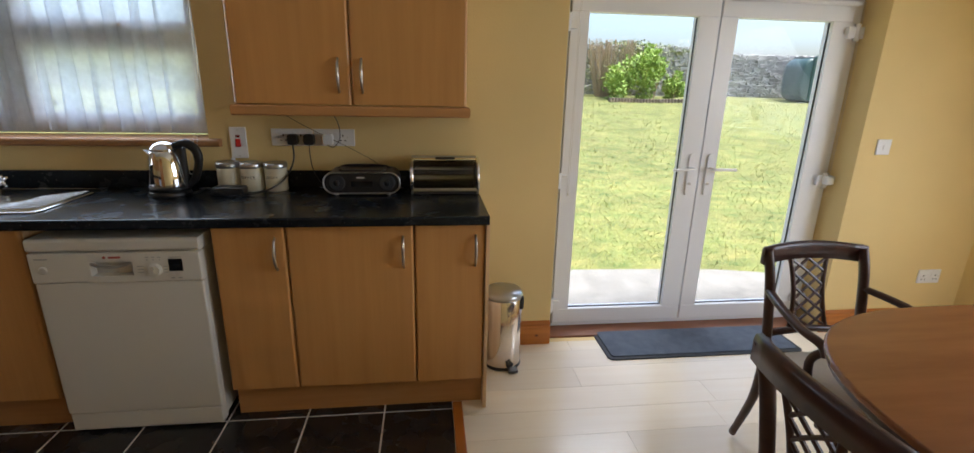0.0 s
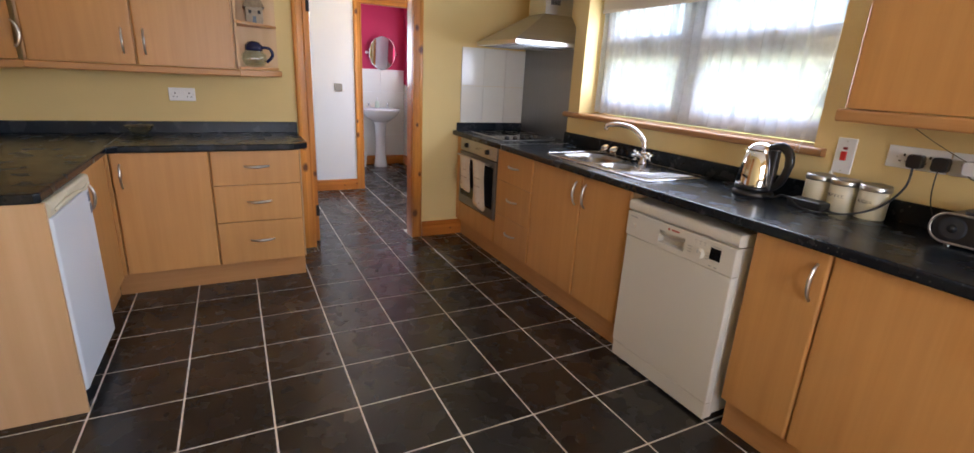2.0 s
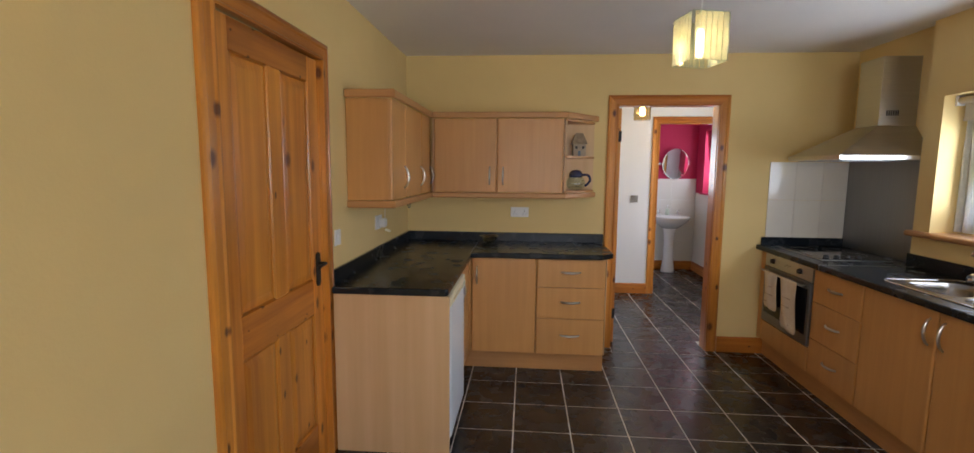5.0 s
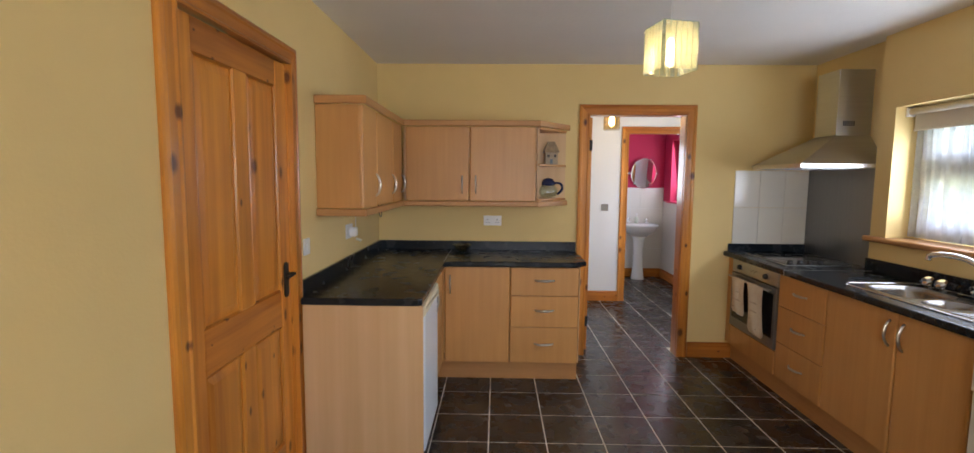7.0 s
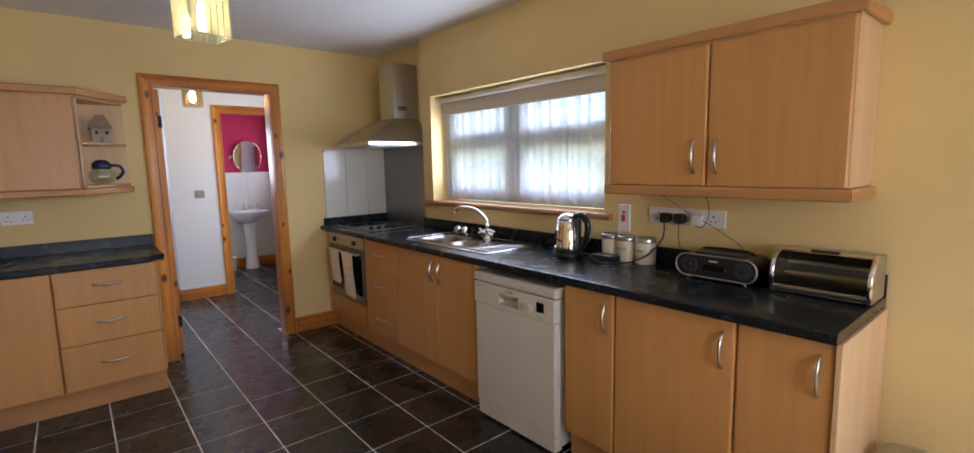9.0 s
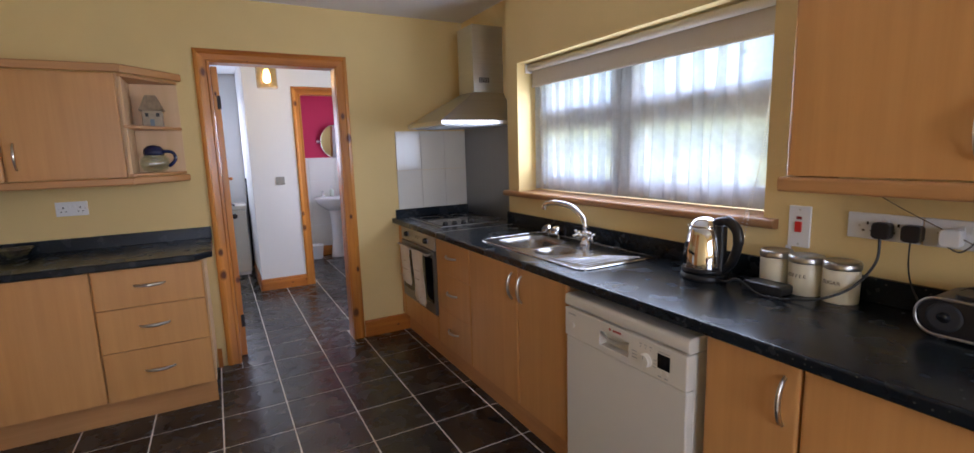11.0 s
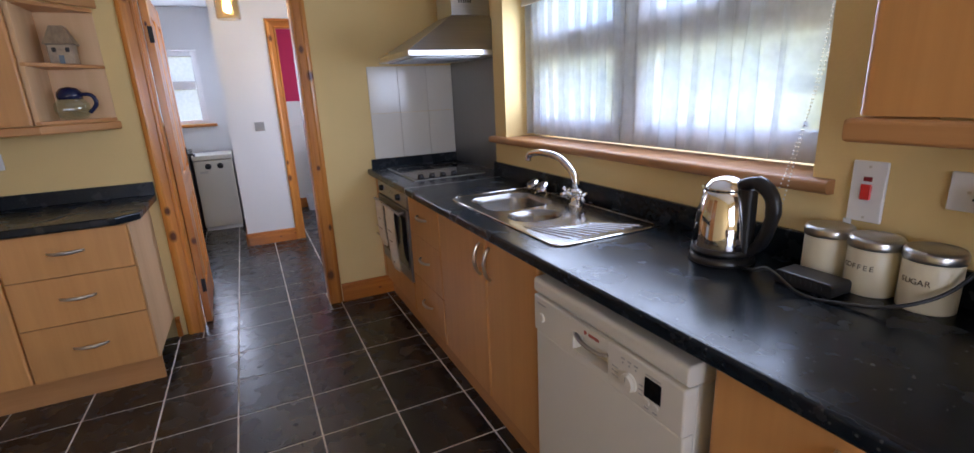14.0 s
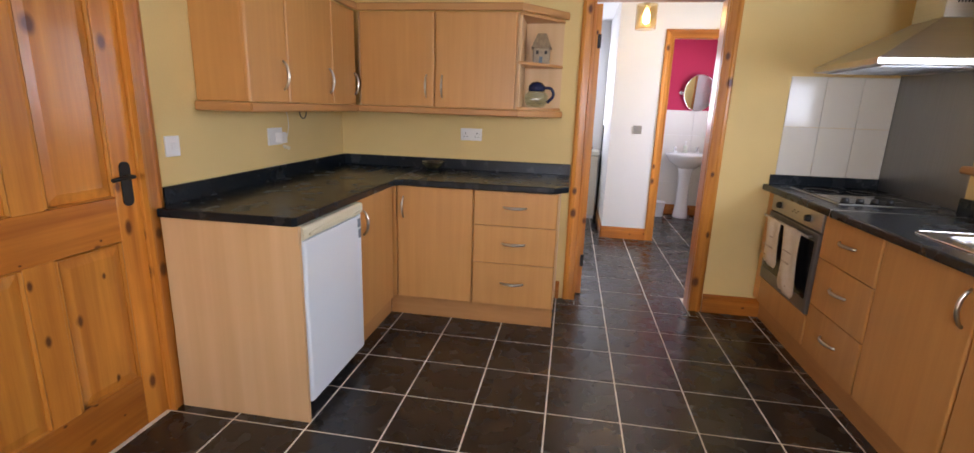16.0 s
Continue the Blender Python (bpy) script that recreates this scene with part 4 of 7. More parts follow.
TOWEL = material("cream_towelling", (0.80, 0.74, 0.62), 0.95, color2=(0.70, 0.61, 0.48), scale=(28, 28, 28), mix=0.8, bump=0.9, bump_scale=220)
STRIPE = material("brown_woven_band", (0.48, 0.38, 0.27), 0.95, color2=(0.60, 0.50, 0.38), scale=(90, 90, 90), mix=0.9)


def towel(x0, x1, z0, z1, y, tilt):
    """A padded cloth folded over the oven's bar, hanging with soft folds."""
    t = thing("oven_glove", ((x0 + x1) / 2, y, z0), "cream quilted oven glove hung over the oven bar", "oven glove", "oven gloves")
    bm = bmesh.new()
    nu, nv = 12, 22
    rows = []
    for s in (-1, 1):
        g = []
        for k in range(nv + 1):
            v = k / nv
            row = []
            for i in range(nu + 1):
                u = i / nu
                w = 1.0 - 0.10 * math.sin(math.pi * v) - (0.35 * max(0, (0.12 - v) / 0.12) ** 2)
                x = (x0 + x1) / 2 + (u - 0.5) * (x1 - x0) * w + tilt * (1 - v)
                bulge = 0.014 * math.sin(math.pi * u) ** 0.5 * (math.sin(math.pi * min(1, v * 1.05)) ** 0.4 if 0 < v < 0.95 else 0.35)
                yy = y + s * bulge + 0.005 * math.sin(u * 9 + v * 3)
                row.append(bm.verts.new((x, yy, z0 + (z1 - z0) * v + 0.006 * math.sin(u * 5) * (1 - v))))
            g.append(row)
        rows.append(g)
    for g in rows:
        for k in range(nv):
            for i in range(nu):
                bm.faces.new((g[k][i], g[k][i + 1], g[k + 1][i + 1], g[k + 1][i]))
    a, b = rows
    for k in range(nv):
        for i in (0, nu):
            bm.faces.new((a[k][i], a[k + 1][i], b[k + 1][i], b[k][i]))
    for i in range(nu):
        for k in (0, nv):
            bm.faces.new((a[k][i], a[k][i + 1], b[k][i + 1], b[k][i]))
    part("cloth", bm, TOWEL, t, smooth=True)
    rr = random.Random(int(z0 * 1000))
    marks = [box(x0 + 0.02 + rr.random() * (x1 - x0 - 0.06), x0 + 0.035 + rr.random() * (x1 - x0 - 0.06) + 0.012, y - 0.019, y - 0.013, z, z + 0.004) for z in [z0 + 0.05 + i * 0.062 for i in range(int((z1 - z0 - 0.08) / 0.062))]]
    tagged(part("pattern", join(*marks), STRIPE, t), kind="stuff")


towel(-3.80, -3.585, 0.47, 0.752, 2.294, 0.02)
towel(-3.545, -3.31, 0.385, 0.757, 2.288, 0.035)

# worktops
NT0, NT1 = 0.886, 0.924


def worktop(name, outline, z0, z1, label, holes=None):
    return solid(name, prism(outline, z0, z1, 0.009, 3), WORKTOP, label, "worktop")


SX0, SX1, SY0, SY1 = -2.695, -1.80, 2.405, 2.835
wt = thing("worktop", (-2.0, 2.6, NT0), "long black speckled worktop with a rounded front edge", "worktop")
# the board leaves a hole for the sink bowls
BX0, BX1, BY0, BY1 = -2.655, -2.06, 2.435, 2.765
part("board", prism([(WEST + 0.001, 2.312), (-0.078, 2.312), (-0.078, BY0), (WEST + 0.001, BY0)], NT0, NT1), WORKTOP, wt)
part("board", box(HOB_END + 0.001, BX0, BY0, 2.897, NT0, NT1), WORKTOP, wt)
part("board", box(WEST + 0.001, HOB_END, BY0, HOB_WALL - 0.002, NT0, NT1), WORKTOP, wt)
part("board", box(BX1, -0.078, BY0, 2.897, NT0, NT1), WORKTOP, wt)
part("board", box(BX0, BX1, BY1, 2.897, NT0, NT1), WORKTOP, wt)
part("front_edge", rounded(WEST + 0.001, -0.077, 2.303, 2.330, NT0 - 0.0005, NT1 + 0.0005, 0.009, "x", 4), WORKTOP, wt)
part("joint_strip", box(-3.108, -3.104, 2.3025, 2.89, NT0 - 0.001, NT1 + 0.001), SATIN, wt, "thin metal joint strip")
solid("upstand", box(-3.175, -0.078, 2.880, 2.898, NT1, 1.005, 0.002), WORKTOP, "black speckled upstand along the wall", "upstand")
solid("upstand", box(WEST + 0.001, WEST + 0.018, 2.335, HOB_WALL - 0.008, NT1, 0.988, 0.002), WORKTOP, "black speckled upstand below the white tiles", "upstand")

# hob
hb = thing("hob", (-3.57, 2.65, NT1), "black ceramic hob with four knobs and a steel rim", "hob")
part("steel_rim", box(-3.855, -3.275, 2.415, 2.872, NT1, NT1 + 0.006, 0.002), STEEL, hb)
part("glass_plate", box(-3.845, -3.285, 2.425, 2.862, NT1 + 0.006, NT1 + 0.009, 0.001), BLACK_GLASS, hb)
for i in range(4):
    part("knob", lathe([(0.019, 0), (0.019, 0.008), (0.014, 0.022), (0, 0.022)], (-3.325, 2.47 + i * 0.07, NT1 + 0.009), 18), BLACK, hb, smooth=True)
for x, y, r in ((-3.72, 2.53, 0.09), (-3.50, 2.54, 0.072), (-3.72, 2.75, 0.072), (-3.50, 2.75, 0.09)):
    part("heat_ring", tube([(x + r * math.cos(a * math.pi / 16), y + r * math.sin(a * math.pi / 16), NT1 + 0.0092) for a in range(32)], 0.0008, 4, closed=True), SATIN, hb)

# splashbacks
solid("steel_splashback", box(WEST + 0.002, HOB_END - 0.003, HOB_WALL - 0.007, HOB_WALL - 0.002, NT1, 1.612, 0.001), STEEL_DARK, "dull stainless steel splashback behind the hob", "splashback")
sp = thing("tiled_splashback", (WEST, 2.63, 0.988), "white glazed wall tiles beside the hob", "tiles", kind="structure")
for k in range(2):
    for i in range(3):
        y0 = 2.365 + i * 0.206
        y1 = min(y0 + 0.204, HOB_WALL - 0.009)
        part("tile", box(WEST + 0.001, WEST + 0.010, y0, y1, 0.989 + k * 0.306, 0.989 + k * 0.306 + 0.304, 0.0015), TILE_W, sp)

# cooker hood
hd = thing("cooker_hood", (-3.475, 2.65, 1.605), "brushed stainless steel chimney cooker hood in the corner", "cooker hood")
HX0, HX1, HY0, HZ = -3.80, HOB_END - 0.004, 2.41, 1.605
CX0, CX1, CY0 = -3.575, -3.345, 2.735
bm = bmesh.new()
lo = [bm.verts.new(p) for p in ((HX0, HY0, HZ + 0.028), (HX1, HY0, HZ + 0.028), (HX1, HOB_WALL - 0.002, HZ + 0.028), (HX0, HOB_WALL - 0.002, HZ + 0.028))]
hi = [bm.verts.new(p) for p in ((CX0, CY0, 1.835), (CX1, CY0, 1.835), (CX1, HOB_WALL - 0.002, 1.835), (CX0, HOB_WALL - 0.002, 1.835))]
for i in range(4):
    bm.faces.new((lo[i], lo[(i + 1) % 4], hi[(i + 1) % 4], hi[i]))
bm.faces.new(lo[::-1])
bm.faces.new(hi)
part("canopy", bm, STEEL, hd)
part("rim", box(HX0 - 0.002, HX1 + 0.002, HY0 - 0.002, HOB_WALL - 0.002, HZ, HZ + 0.03, 0.002), SATIN, hd)
part("filter_grille", join(*[box(HX0 + 0.04 + i * 0.028, HX0 + 0.056 + i * 0.028, HY0 + 0.05, 2.85, HZ - 0.006, HZ - 0.001) for i in range(19)]), STEEL_DARK, hd)
part("chimney", box(CX0, CX1, CY0, HOB_WALL - 0.002, 1.836, 2.285, 0.002), STEEL, hd)
part("vent_grille", join(*[box(CX1, CX1 + 0.002, CY0 + 0.045 + i * 0.014, CY0 + 0.053 + i * 0.014, 1.90, 1.935) for i in range(6)]), BLACK, hd)

# dishwasher
dw = thing("dishwasher", (-1.49, 2.6, 0), "white freestanding dishwasher with a small black display", "dishwasher")
DX0, DX1, DY = -1.800, -1.196, 2.322
part("body", box(DX0 + 0.006, DX1 - 0.006, DY + 0.035, 2.86, 0.03, 0.79, 0.004), WHITE_GOODS, dw)
part("lid", rounded(DX0, DX1, DY - 0.004, 2.87, 0.797, 0.848, 0.014, "x", 4, 0.003), WHITE_GOODS, dw)
dd = part("door", box(DX0 + 0.004, DX1 - 0.004, DY, DY + 0.035, 0.095, 0.672, 0.006, 2), WHITE_GOODS, dw)
GX0, GX1, GZ0, GZ1 = -1.590, -1.445, 0.700, 0.758
# the control panel leaves a hole for the grip
cp = part("control_panel", join(box(DX0 + 0.002, GX0, DY - 0.006, DY + 0.035, 0.675, 0.793, 0.005, 2), box(GX1, DX1 - 0.002, DY - 0.006, DY + 0.035, 0.675, 0.793, 0.005, 2),
                                box(GX0 - 0.004, GX1 + 0.004, DY - 0.006, DY + 0.035, GZ1, 0.793), box(GX0 - 0.004, GX1 + 0.004, DY - 0.006, DY + 0.035, 0.675, GZ0)), WHITE_GOODS, dw)
part("display", box(-1.312, -1.262, DY - 0.0080, DY - 0.005, 0.716, 0.766, 0.0005), BLACK_GLASS, cp, "small black display")
dial = part("dial", lathe([(0.025, 0), (0.025, 0.004), (0.0215, 0.006), (0.0205, 0.014), (0, 0.015)], (-1.362, DY - 0.006, 0.722), 28, Matrix.Rotation(radians(90), 4, "X")), WHITE_GOODS, cp)
RECESS = material("grey_printed_plastic", (0.42, 0.41, 0.38), 0.5)
part("pointer", box(-1.3630, -1.3610, DY - 0.0220, DY - 0.0205, 0.726, 0.740), RECESS, dial)
part("power_button", lathe([(0.015, 0), (0.015, 0.004), (0.012, 0.006), (0, 0.006)], (-1.752, DY - 0.006, 0.728), 20, Matrix.Rotation(radians(90), 4, "X")), WHITE_GOODS, cp)
for x in (-1.302, -1.276):
    part("programme_button", lathe([(0.008, 0), (0.008, 0.003), (0, 0.004)], (x, DY - 0.006, 0.703), 14, Matrix.Rotation(radians(90), 4, "X")), WHITE_GOODS, cp)
part("grip_recess", box(GX0 - 0.003, GX1 + 0.003, DY + 0.030, DY + 0.034, GZ0 - 0.003, GZ1 + 0.003), WHITE_GOODS, cp)
part("grip", tube(smooth_path([(GX0 + 0.004, DY - 0.001, GZ1 - 0.010), (-1.550, DY - 0.007, GZ1 - 0.020), (-1.4850, DY - 0.008, GZ1 - 0.020), (GX1 - 0.004, DY - 0.002, GZ1 - 0.010)]), 0.007, 8, 0.6), SATIN, cp, "chromed grip bar", True)
part("brand_mark", join(box(-1.520, -1.478, DY - 0.0072, DY - 0.005, 0.771, 0.779), lathe([(0.006, 0), (0.006, 0.001), (0, 0.001)], (-1.535, DY - 0.006, 0.775), 12, Matrix.Rotation(radians(90), 4, "X"))), material("red_printed_mark", (0.45, 0.09, 0.07), 0.5), cp)
tagged(part("printed_symbols", join(*[box(-1.392 + i * 0.022, -1.380 + i * 0.022, DY - 0.0072, DY - 0.005, 0.772, 0.775) for i in range(3)], *[box(-1.388 + i * 0.022, -1.384 + i * 0.022, DY - 0.0072, DY - 0.005, 0.761, 0.765) for i in range(3)],
                                    *[box(-1.425, -1.402, DY - 0.0072, DY - 0.005, 0.712 + i * 0.012, 0.715 + i * 0.012) for i in range(3)], *[box(-1.330, -1.318, DY - 0.0072, DY - 0.005, 0.710 + i * 0.012, 0.713 + i * 0.012) for i in range(3)], box(-1.775, -1.730, DY - 0.0072, DY - 0.005, 0.769, 0.774), box(-1.310, -1.264, DY - 0.0072, DY - 0.005, 0.771, 0.774),
                                    *[box(-1.310 + i * 0.026, -1.296 + i * 0.026, DY - 0.0072, DY - 0.005, 0.686, 0.690) for i in range(2)]), RECESS, cp), kind="stuff")
part("plinth_panel", box(DX0 + 0.008, DX1 - 0.008, DY + 0.004, DY + 0.06, 0.012, 0.092, 0.004), WHITE_GOODS, dw)
for x in (DX0 + 0.06, DX1 - 0.06):
    part("foot", lathe([(0.018, 0), (0.018, 0.03)], (x, 2.7, 0), 12), BLACK, dw)

# sink
sk = thing("sink", (-2.25, 2.62, NT1), "stainless steel inset sink with two bowls and a fluted drainer", "sink")


def rrect(x0, x1, y0, y1, r, n=6):
    out = []
    for cx, cy, a0 in ((x1 - r, y1 - r, 0), (x0 + r, y1 - r, 90), (x0 + r, y0 + r, 180), (x1 - r, y0 + r, 270)):
        out += [(cx + r * math.cos(radians(a0 + 90 * k / n)), cy + r * math.sin(radians(a0 + 90 * k / n))) for k in range(n + 1)]
    return out


def bowl(x0, x1, y0, y1, depth, r):
    bm = bmesh.new()
    top = rrect(x0, x1, y0, y1, r)
    levels = [(0.0, 0.006), (0.006, 0.001), (0.014, -0.02), (0.022, -depth + 0.02), (0.045, -depth)]
    cx, cy = (x0 + x1) / 2, (y0 + y1) / 2
    rings = []
    for inset, dz in levels:
        kx, ky = 1 - inset / ((x1 - x0) / 2), 1 - inset / ((y1 - y0) / 2)
        rings.append([bm.verts.new((cx + (x - cx) * kx, cy + (y - cy) * ky, NT1 + dz)) for x, y in top])
    n = len(top)
    for a, b in zip(rings, rings[1:]):
        for i in range(n):
            bm.faces.new((a[i], a[(i + 1) % n], b[(i + 1) % n], b[i]))
    bm.faces.new(rings[-1])
    return bm


def plate_with_holes(outline, holes, z):
    bm = bmesh.new()
    es = []
    for ring in [outline] + holes:
        vs = [bm.verts.new((x, y, z)) for x, y in ring]
        es += [bm.edges.new((vs[i], vs[(i + 1) % len(vs)])) for i in range(len(vs))]
    bmesh.ops.triangle_fill(bm, edges=es, use_beauty=True)
    return bm


B1, B2 = (-2.62, -2.30, 2.445, 2.755), (-2.27, -2.085, 2.445, 2.66)
part("deck", plate_with_holes(rrect(SX0, SX1, SY0, SY1, 0.045), [rrect(*B1, 0.085), rrect(*B2, 0.088)], NT1 + 0.006), SINK_STEEL, sk)
part("rolled_edge", tube([(x, y, NT1 + 0.003) for x, y in rrect(SX0, SX1, SY0, SY1, 0.045)], 0.0045, 8, closed=True), CHROME, sk, smooth=True)
for b, d in ((B1, 0.16), (B2, 0.09)):
    bo = part("bowl", bowl(*b, d, 0.085 if b is B1 else 0.088), SHADED_BOWL_STEEL, sk, smooth=True)
    part("drain", lathe([(0.0, 0.001), (0.03, 0.001), (0.034, 0.003), (0.036, 0.0)], ((b[0] + b[1]) / 2, (b[2] + b[3]) / 2, NT1 - d), 20), CHROME, bo, smooth=True)
# raised flutes that sweep round the small bowl and out over the drainer
for i in range(9):
    y0, y1 = SY0 + 0.035 + i * 0.020, SY0 + 0.085 + i * 0.036
    xs = -2.060 + 0.012 * i
    pts = [(xs, y0, NT1 + 0.0065), (xs + 0.045, y0 + 0.004, NT1 + 0.0068), (-1.955, y0 + 0.30 * (y1 - y0), NT1 + 0.0068), (-1.895, y0 + 0.66 * (y1 - y0), NT1 + 0.0068), (-1.835, min(y1, SY1 - 0.03), NT1 + 0.0062)]
    part("flute", tube(smooth_path(pts), 0.0050, 8, 0.55), SINK_STEEL, sk, smooth=True)
part("overflow_slots", join(*[box(-2.49 + i * 0.02, -2.478 + i * 0.02, 2.738, 2.740, NT1 - 0.04, NT1 - 0.034) for i in range(4)]), BLACK, sk)

tp = thing("mixer_tap", (-2.225, 2.785, NT1 + 0.006), "chrome swan-neck mixer tap with cross handles", "tap")
TX, TY, TZ = -2.225, 2.785, NT1 + 0.006
part("body", lathe([(0.030, 0), (0.030, 0.006), (0.022, 0.012), (0.018, 0.05), (0.022, 0.06), (0.018, 0.07), (0.0, 0.07)], (TX, TY, TZ), 20), CHROME, tp, smooth=True)
part("spout", tube(smooth_path([(TX, TY, TZ + 0.06), (TX - 0.01, TY - 0.005, TZ + 0.13), (TX - 0.09, TY - 0.02, TZ + 0.19), (TX - 0.20, TY - 0.035, TZ + 0.205), (TX - 0.29, TY - 0.045, TZ + 0.192), (TX - 0.305, TY - 0.047, TZ + 0.165)]), 0.0150, 12), CHROME, tp, smooth=True)
for s in (-1, 1):
    arm = part("valve", rod((TX, TY, TZ + 0.035), (TX + s * 0.045, TY - 0.012, TZ + 0.045), 0.013, 12), CHROME, tp, smooth=True)
    part("cross_handle", join(*[rod((TX + s * 0.050, TY - 0.013, TZ + 0.047), (TX + s * 0.060, TY - 0.013 + 0.026 * math.cos(a), TZ + 0.047 + 0.026 * math.sin(a)), 0.008, 8) for a in (0.4, 1.97, 3.54, 5.11)]), CHROME, arm, smooth=True)
vt = thing("bath_taps", (-2.54, 2.80, NT1), "pair of small faceted tap heads at the back of the sink", "tap")
for x in (-2.585, -2.50):
    k = part("stem", rod((x, 2.815, NT1 + 0.004), (x, 2.80, NT1 + 0.035), 0.009, 10), CHROME, vt)
    part("tap_head", lathe([(0.012, 0), (0.030, 0.006), (0.032, 0.018), (0.024, 0.026), (0, 0.028)], (x, 2.80, NT1 + 0.032), 8, Matrix.Rotation(radians(35), 4, "X")), CHROME, k)


# wall cabinets above the worktop
def edge_board(name, path, z0, z1, parent, depth=0.022, label=""):
    """A rounded board that follows a plan line of the units' fronts."""
    n = len(path)
    for a, b in zip(path, path[1:]):
        a, b = Vector((*a, 0)), Vector((*b, 0))
        d = (b - a).normalized()
        ang = math.atan2(d.y, d.x)
        ln = (b - a).length
        bm = rounded(-0.004, ln + 0.004, -depth / 2, depth / 2, z0, z1, 0.009, "x", 3)
        bmesh.ops.transform(bm, matrix=Matrix.Translation(a) @ Matrix.Rotation(ang, 4, "Z"), verts=bm.verts)
        part(name, bm, BEECH_H, parent, label)


WF = ("y", 2.605, -1)
wc = thing("wall_cabinet", (-0.63, 2.75, 1.30), "beech double-door wall cabinet with cornice and light rail", "cabinet")
part("body", box(-1.108, -0.150, 2.627, 2.897, 1.332, 1.905, 0.0015), BEECH_PALE, wc)
for u0, u1, hx in ((-1.108, -0.634, -0.683), (-0.634, -0.150, -0.588)):
    dr = slab_front("door", WF, u0, u1, 1.332, 1.895, wc, BEECH)
    bow_handle(WF, hx, 1.452, dr)
edge_board("cornice", [(-1.122, 2.897), (-1.122, 2.592), (-0.136, 2.592), (-0.136, 2.897)], 1.899, 1.944, wc)
edge_board("light_rail", [(-1.112, 2.897), (-1.112, 2.600), (-0.146, 2.600), (-0.146, 2.897)], 1.286, 1.330, wc)

# units along the other two walls
ST0, ST1 = 0.872, 0.910
SF, WFR = ("y", -0.012, 1), ("x", -3.40, 1)
L_UNITS = "beech units of the corner worktop"
solid("end_panel", box(-2.266, -2.248, SOUTH + 0.025, 0.016, 0.0, ST0 - 0.001, 0.0012), BEECH_PALE, "pale beech end panel beside the fridge", "panel")
cab = thing("corner_cabinet", (-3.12, -0.3, 0), "beech corner base unit with one door beside the fridge", "cabinet", L_UNITS)
carcass(SF, -3.37, -2.86, 0.145, 0.868, 0.60, cab)
dr = slab_front("door", SF, -3.37, -2.86, 0.145, 0.868, cab, BEECH)
bow_handle(SF, -2.925, 0.735, dr)
cab = thing("base_cabinet", (-3.65, 0.24, 0), "beech base unit with a single door beside the drawers", "cabinet", L_UNITS)
carcass(WFR, 0.0, 0.487, 0.145, 0.868, 0.56, cab)
dr = slab_front("door", WFR, 0.0, 0.487, 0.145, 0.868, cab, BEECH)
bow_handle(WFR, 0.045, 0.735, dr)
part("corner_post", box(-3.42, -3.396, -0.035, -0.001, 0.145, 0.868, 0.002), BEECH, cab)
drawer_unit(WFR, 0.487, 0.998, (0.145, 0.418, 0.655, 0.868), "beech three-drawer unit beside the doorway", L_UNITS, 0.56, 0.145, 0.868)
solid("end_panel", box(-3.985 + 0.003, -3.41, 0.999, 1.004, 0.145, 0.868), BEECH_PALE, "thin beech side panel of the drawer unit", "panel")
plinth("plinth_board", ("x", -3.455, 1), -0.06, 1.0, 0.143)
plinth("plinth_board", ("y", -0.062, 1), -3.455, -2.86, 0.143)

solid("worktop", prism([(-2.235, SOUTH + 0.024), (-2.235, -0.004), (-2.252, 0.012), (-3.33, 0.012), (-3.372, 0.054), (-3.372, 0.965), (-3.45, 1.052), (WEST + 0.002, 1.052), (WEST + 0.002, SOUTH + 0.002), (-2.294, SOUTH + 0.002), (-2.294, SOUTH + 0.024)], ST0, ST1, 0.008, 3), WORKTOP, "black speckled L-shaped corner worktop with a clipped end", "worktop")
solid("upstand", box(WEST + 0.001, -2.294, SOUTH + 0.001, SOUTH + 0.019, ST1, 0.986, 0.002), WORKTOP, "black speckled upstand along the wall", "upstand")
solid("upstand", box(WEST + 0.001, WEST + 0.019, SOUTH + 0.019, 1.052, ST1, 0.986, 0.002), WORKTOP, "black speckled upstand along the wall", "upstand")
solid("worktop_joint", box(-3.372, WEST + 0.02, 0.000, 0.003, ST1, ST1 + 0.0006), SATIN, "thin metal joint across the corner worktop", "joint strip")

fr = thing("under_counter_fridge", (-2.55, -0.3, 0), "small white under-counter fridge with a cream top panel", "fridge")
part("body", box(-2.83, -2.275, -0.60, -0.03, 0.05, 0.862, 0.004), FRIDGE_WHITE, fr)
fdr = part("door", rounded(-2.832, -2.273, -0.028, 0.022, 0.085, 0.806, 0.02, "z", 4, 0.003), FRIDGE_WHITE, fr)
part("top_panel", rounded(-2.834, -2.271, -0.03, 0.026, 0.809, 0.866, 0.014, "x", 4, 0.002), CREAM, fr, "cream plastic top panel")
part("grip", tube(smooth_path([(-2.80, 0.028, 0.826), (-2.70, 0.034, 0.822), (-2.55, 0.034, 0.838), (-2.42, 0.033, 0.84), (-2.31, 0.028, 0.83)]), 0.006, 8), CREAM, fr, smooth=True)
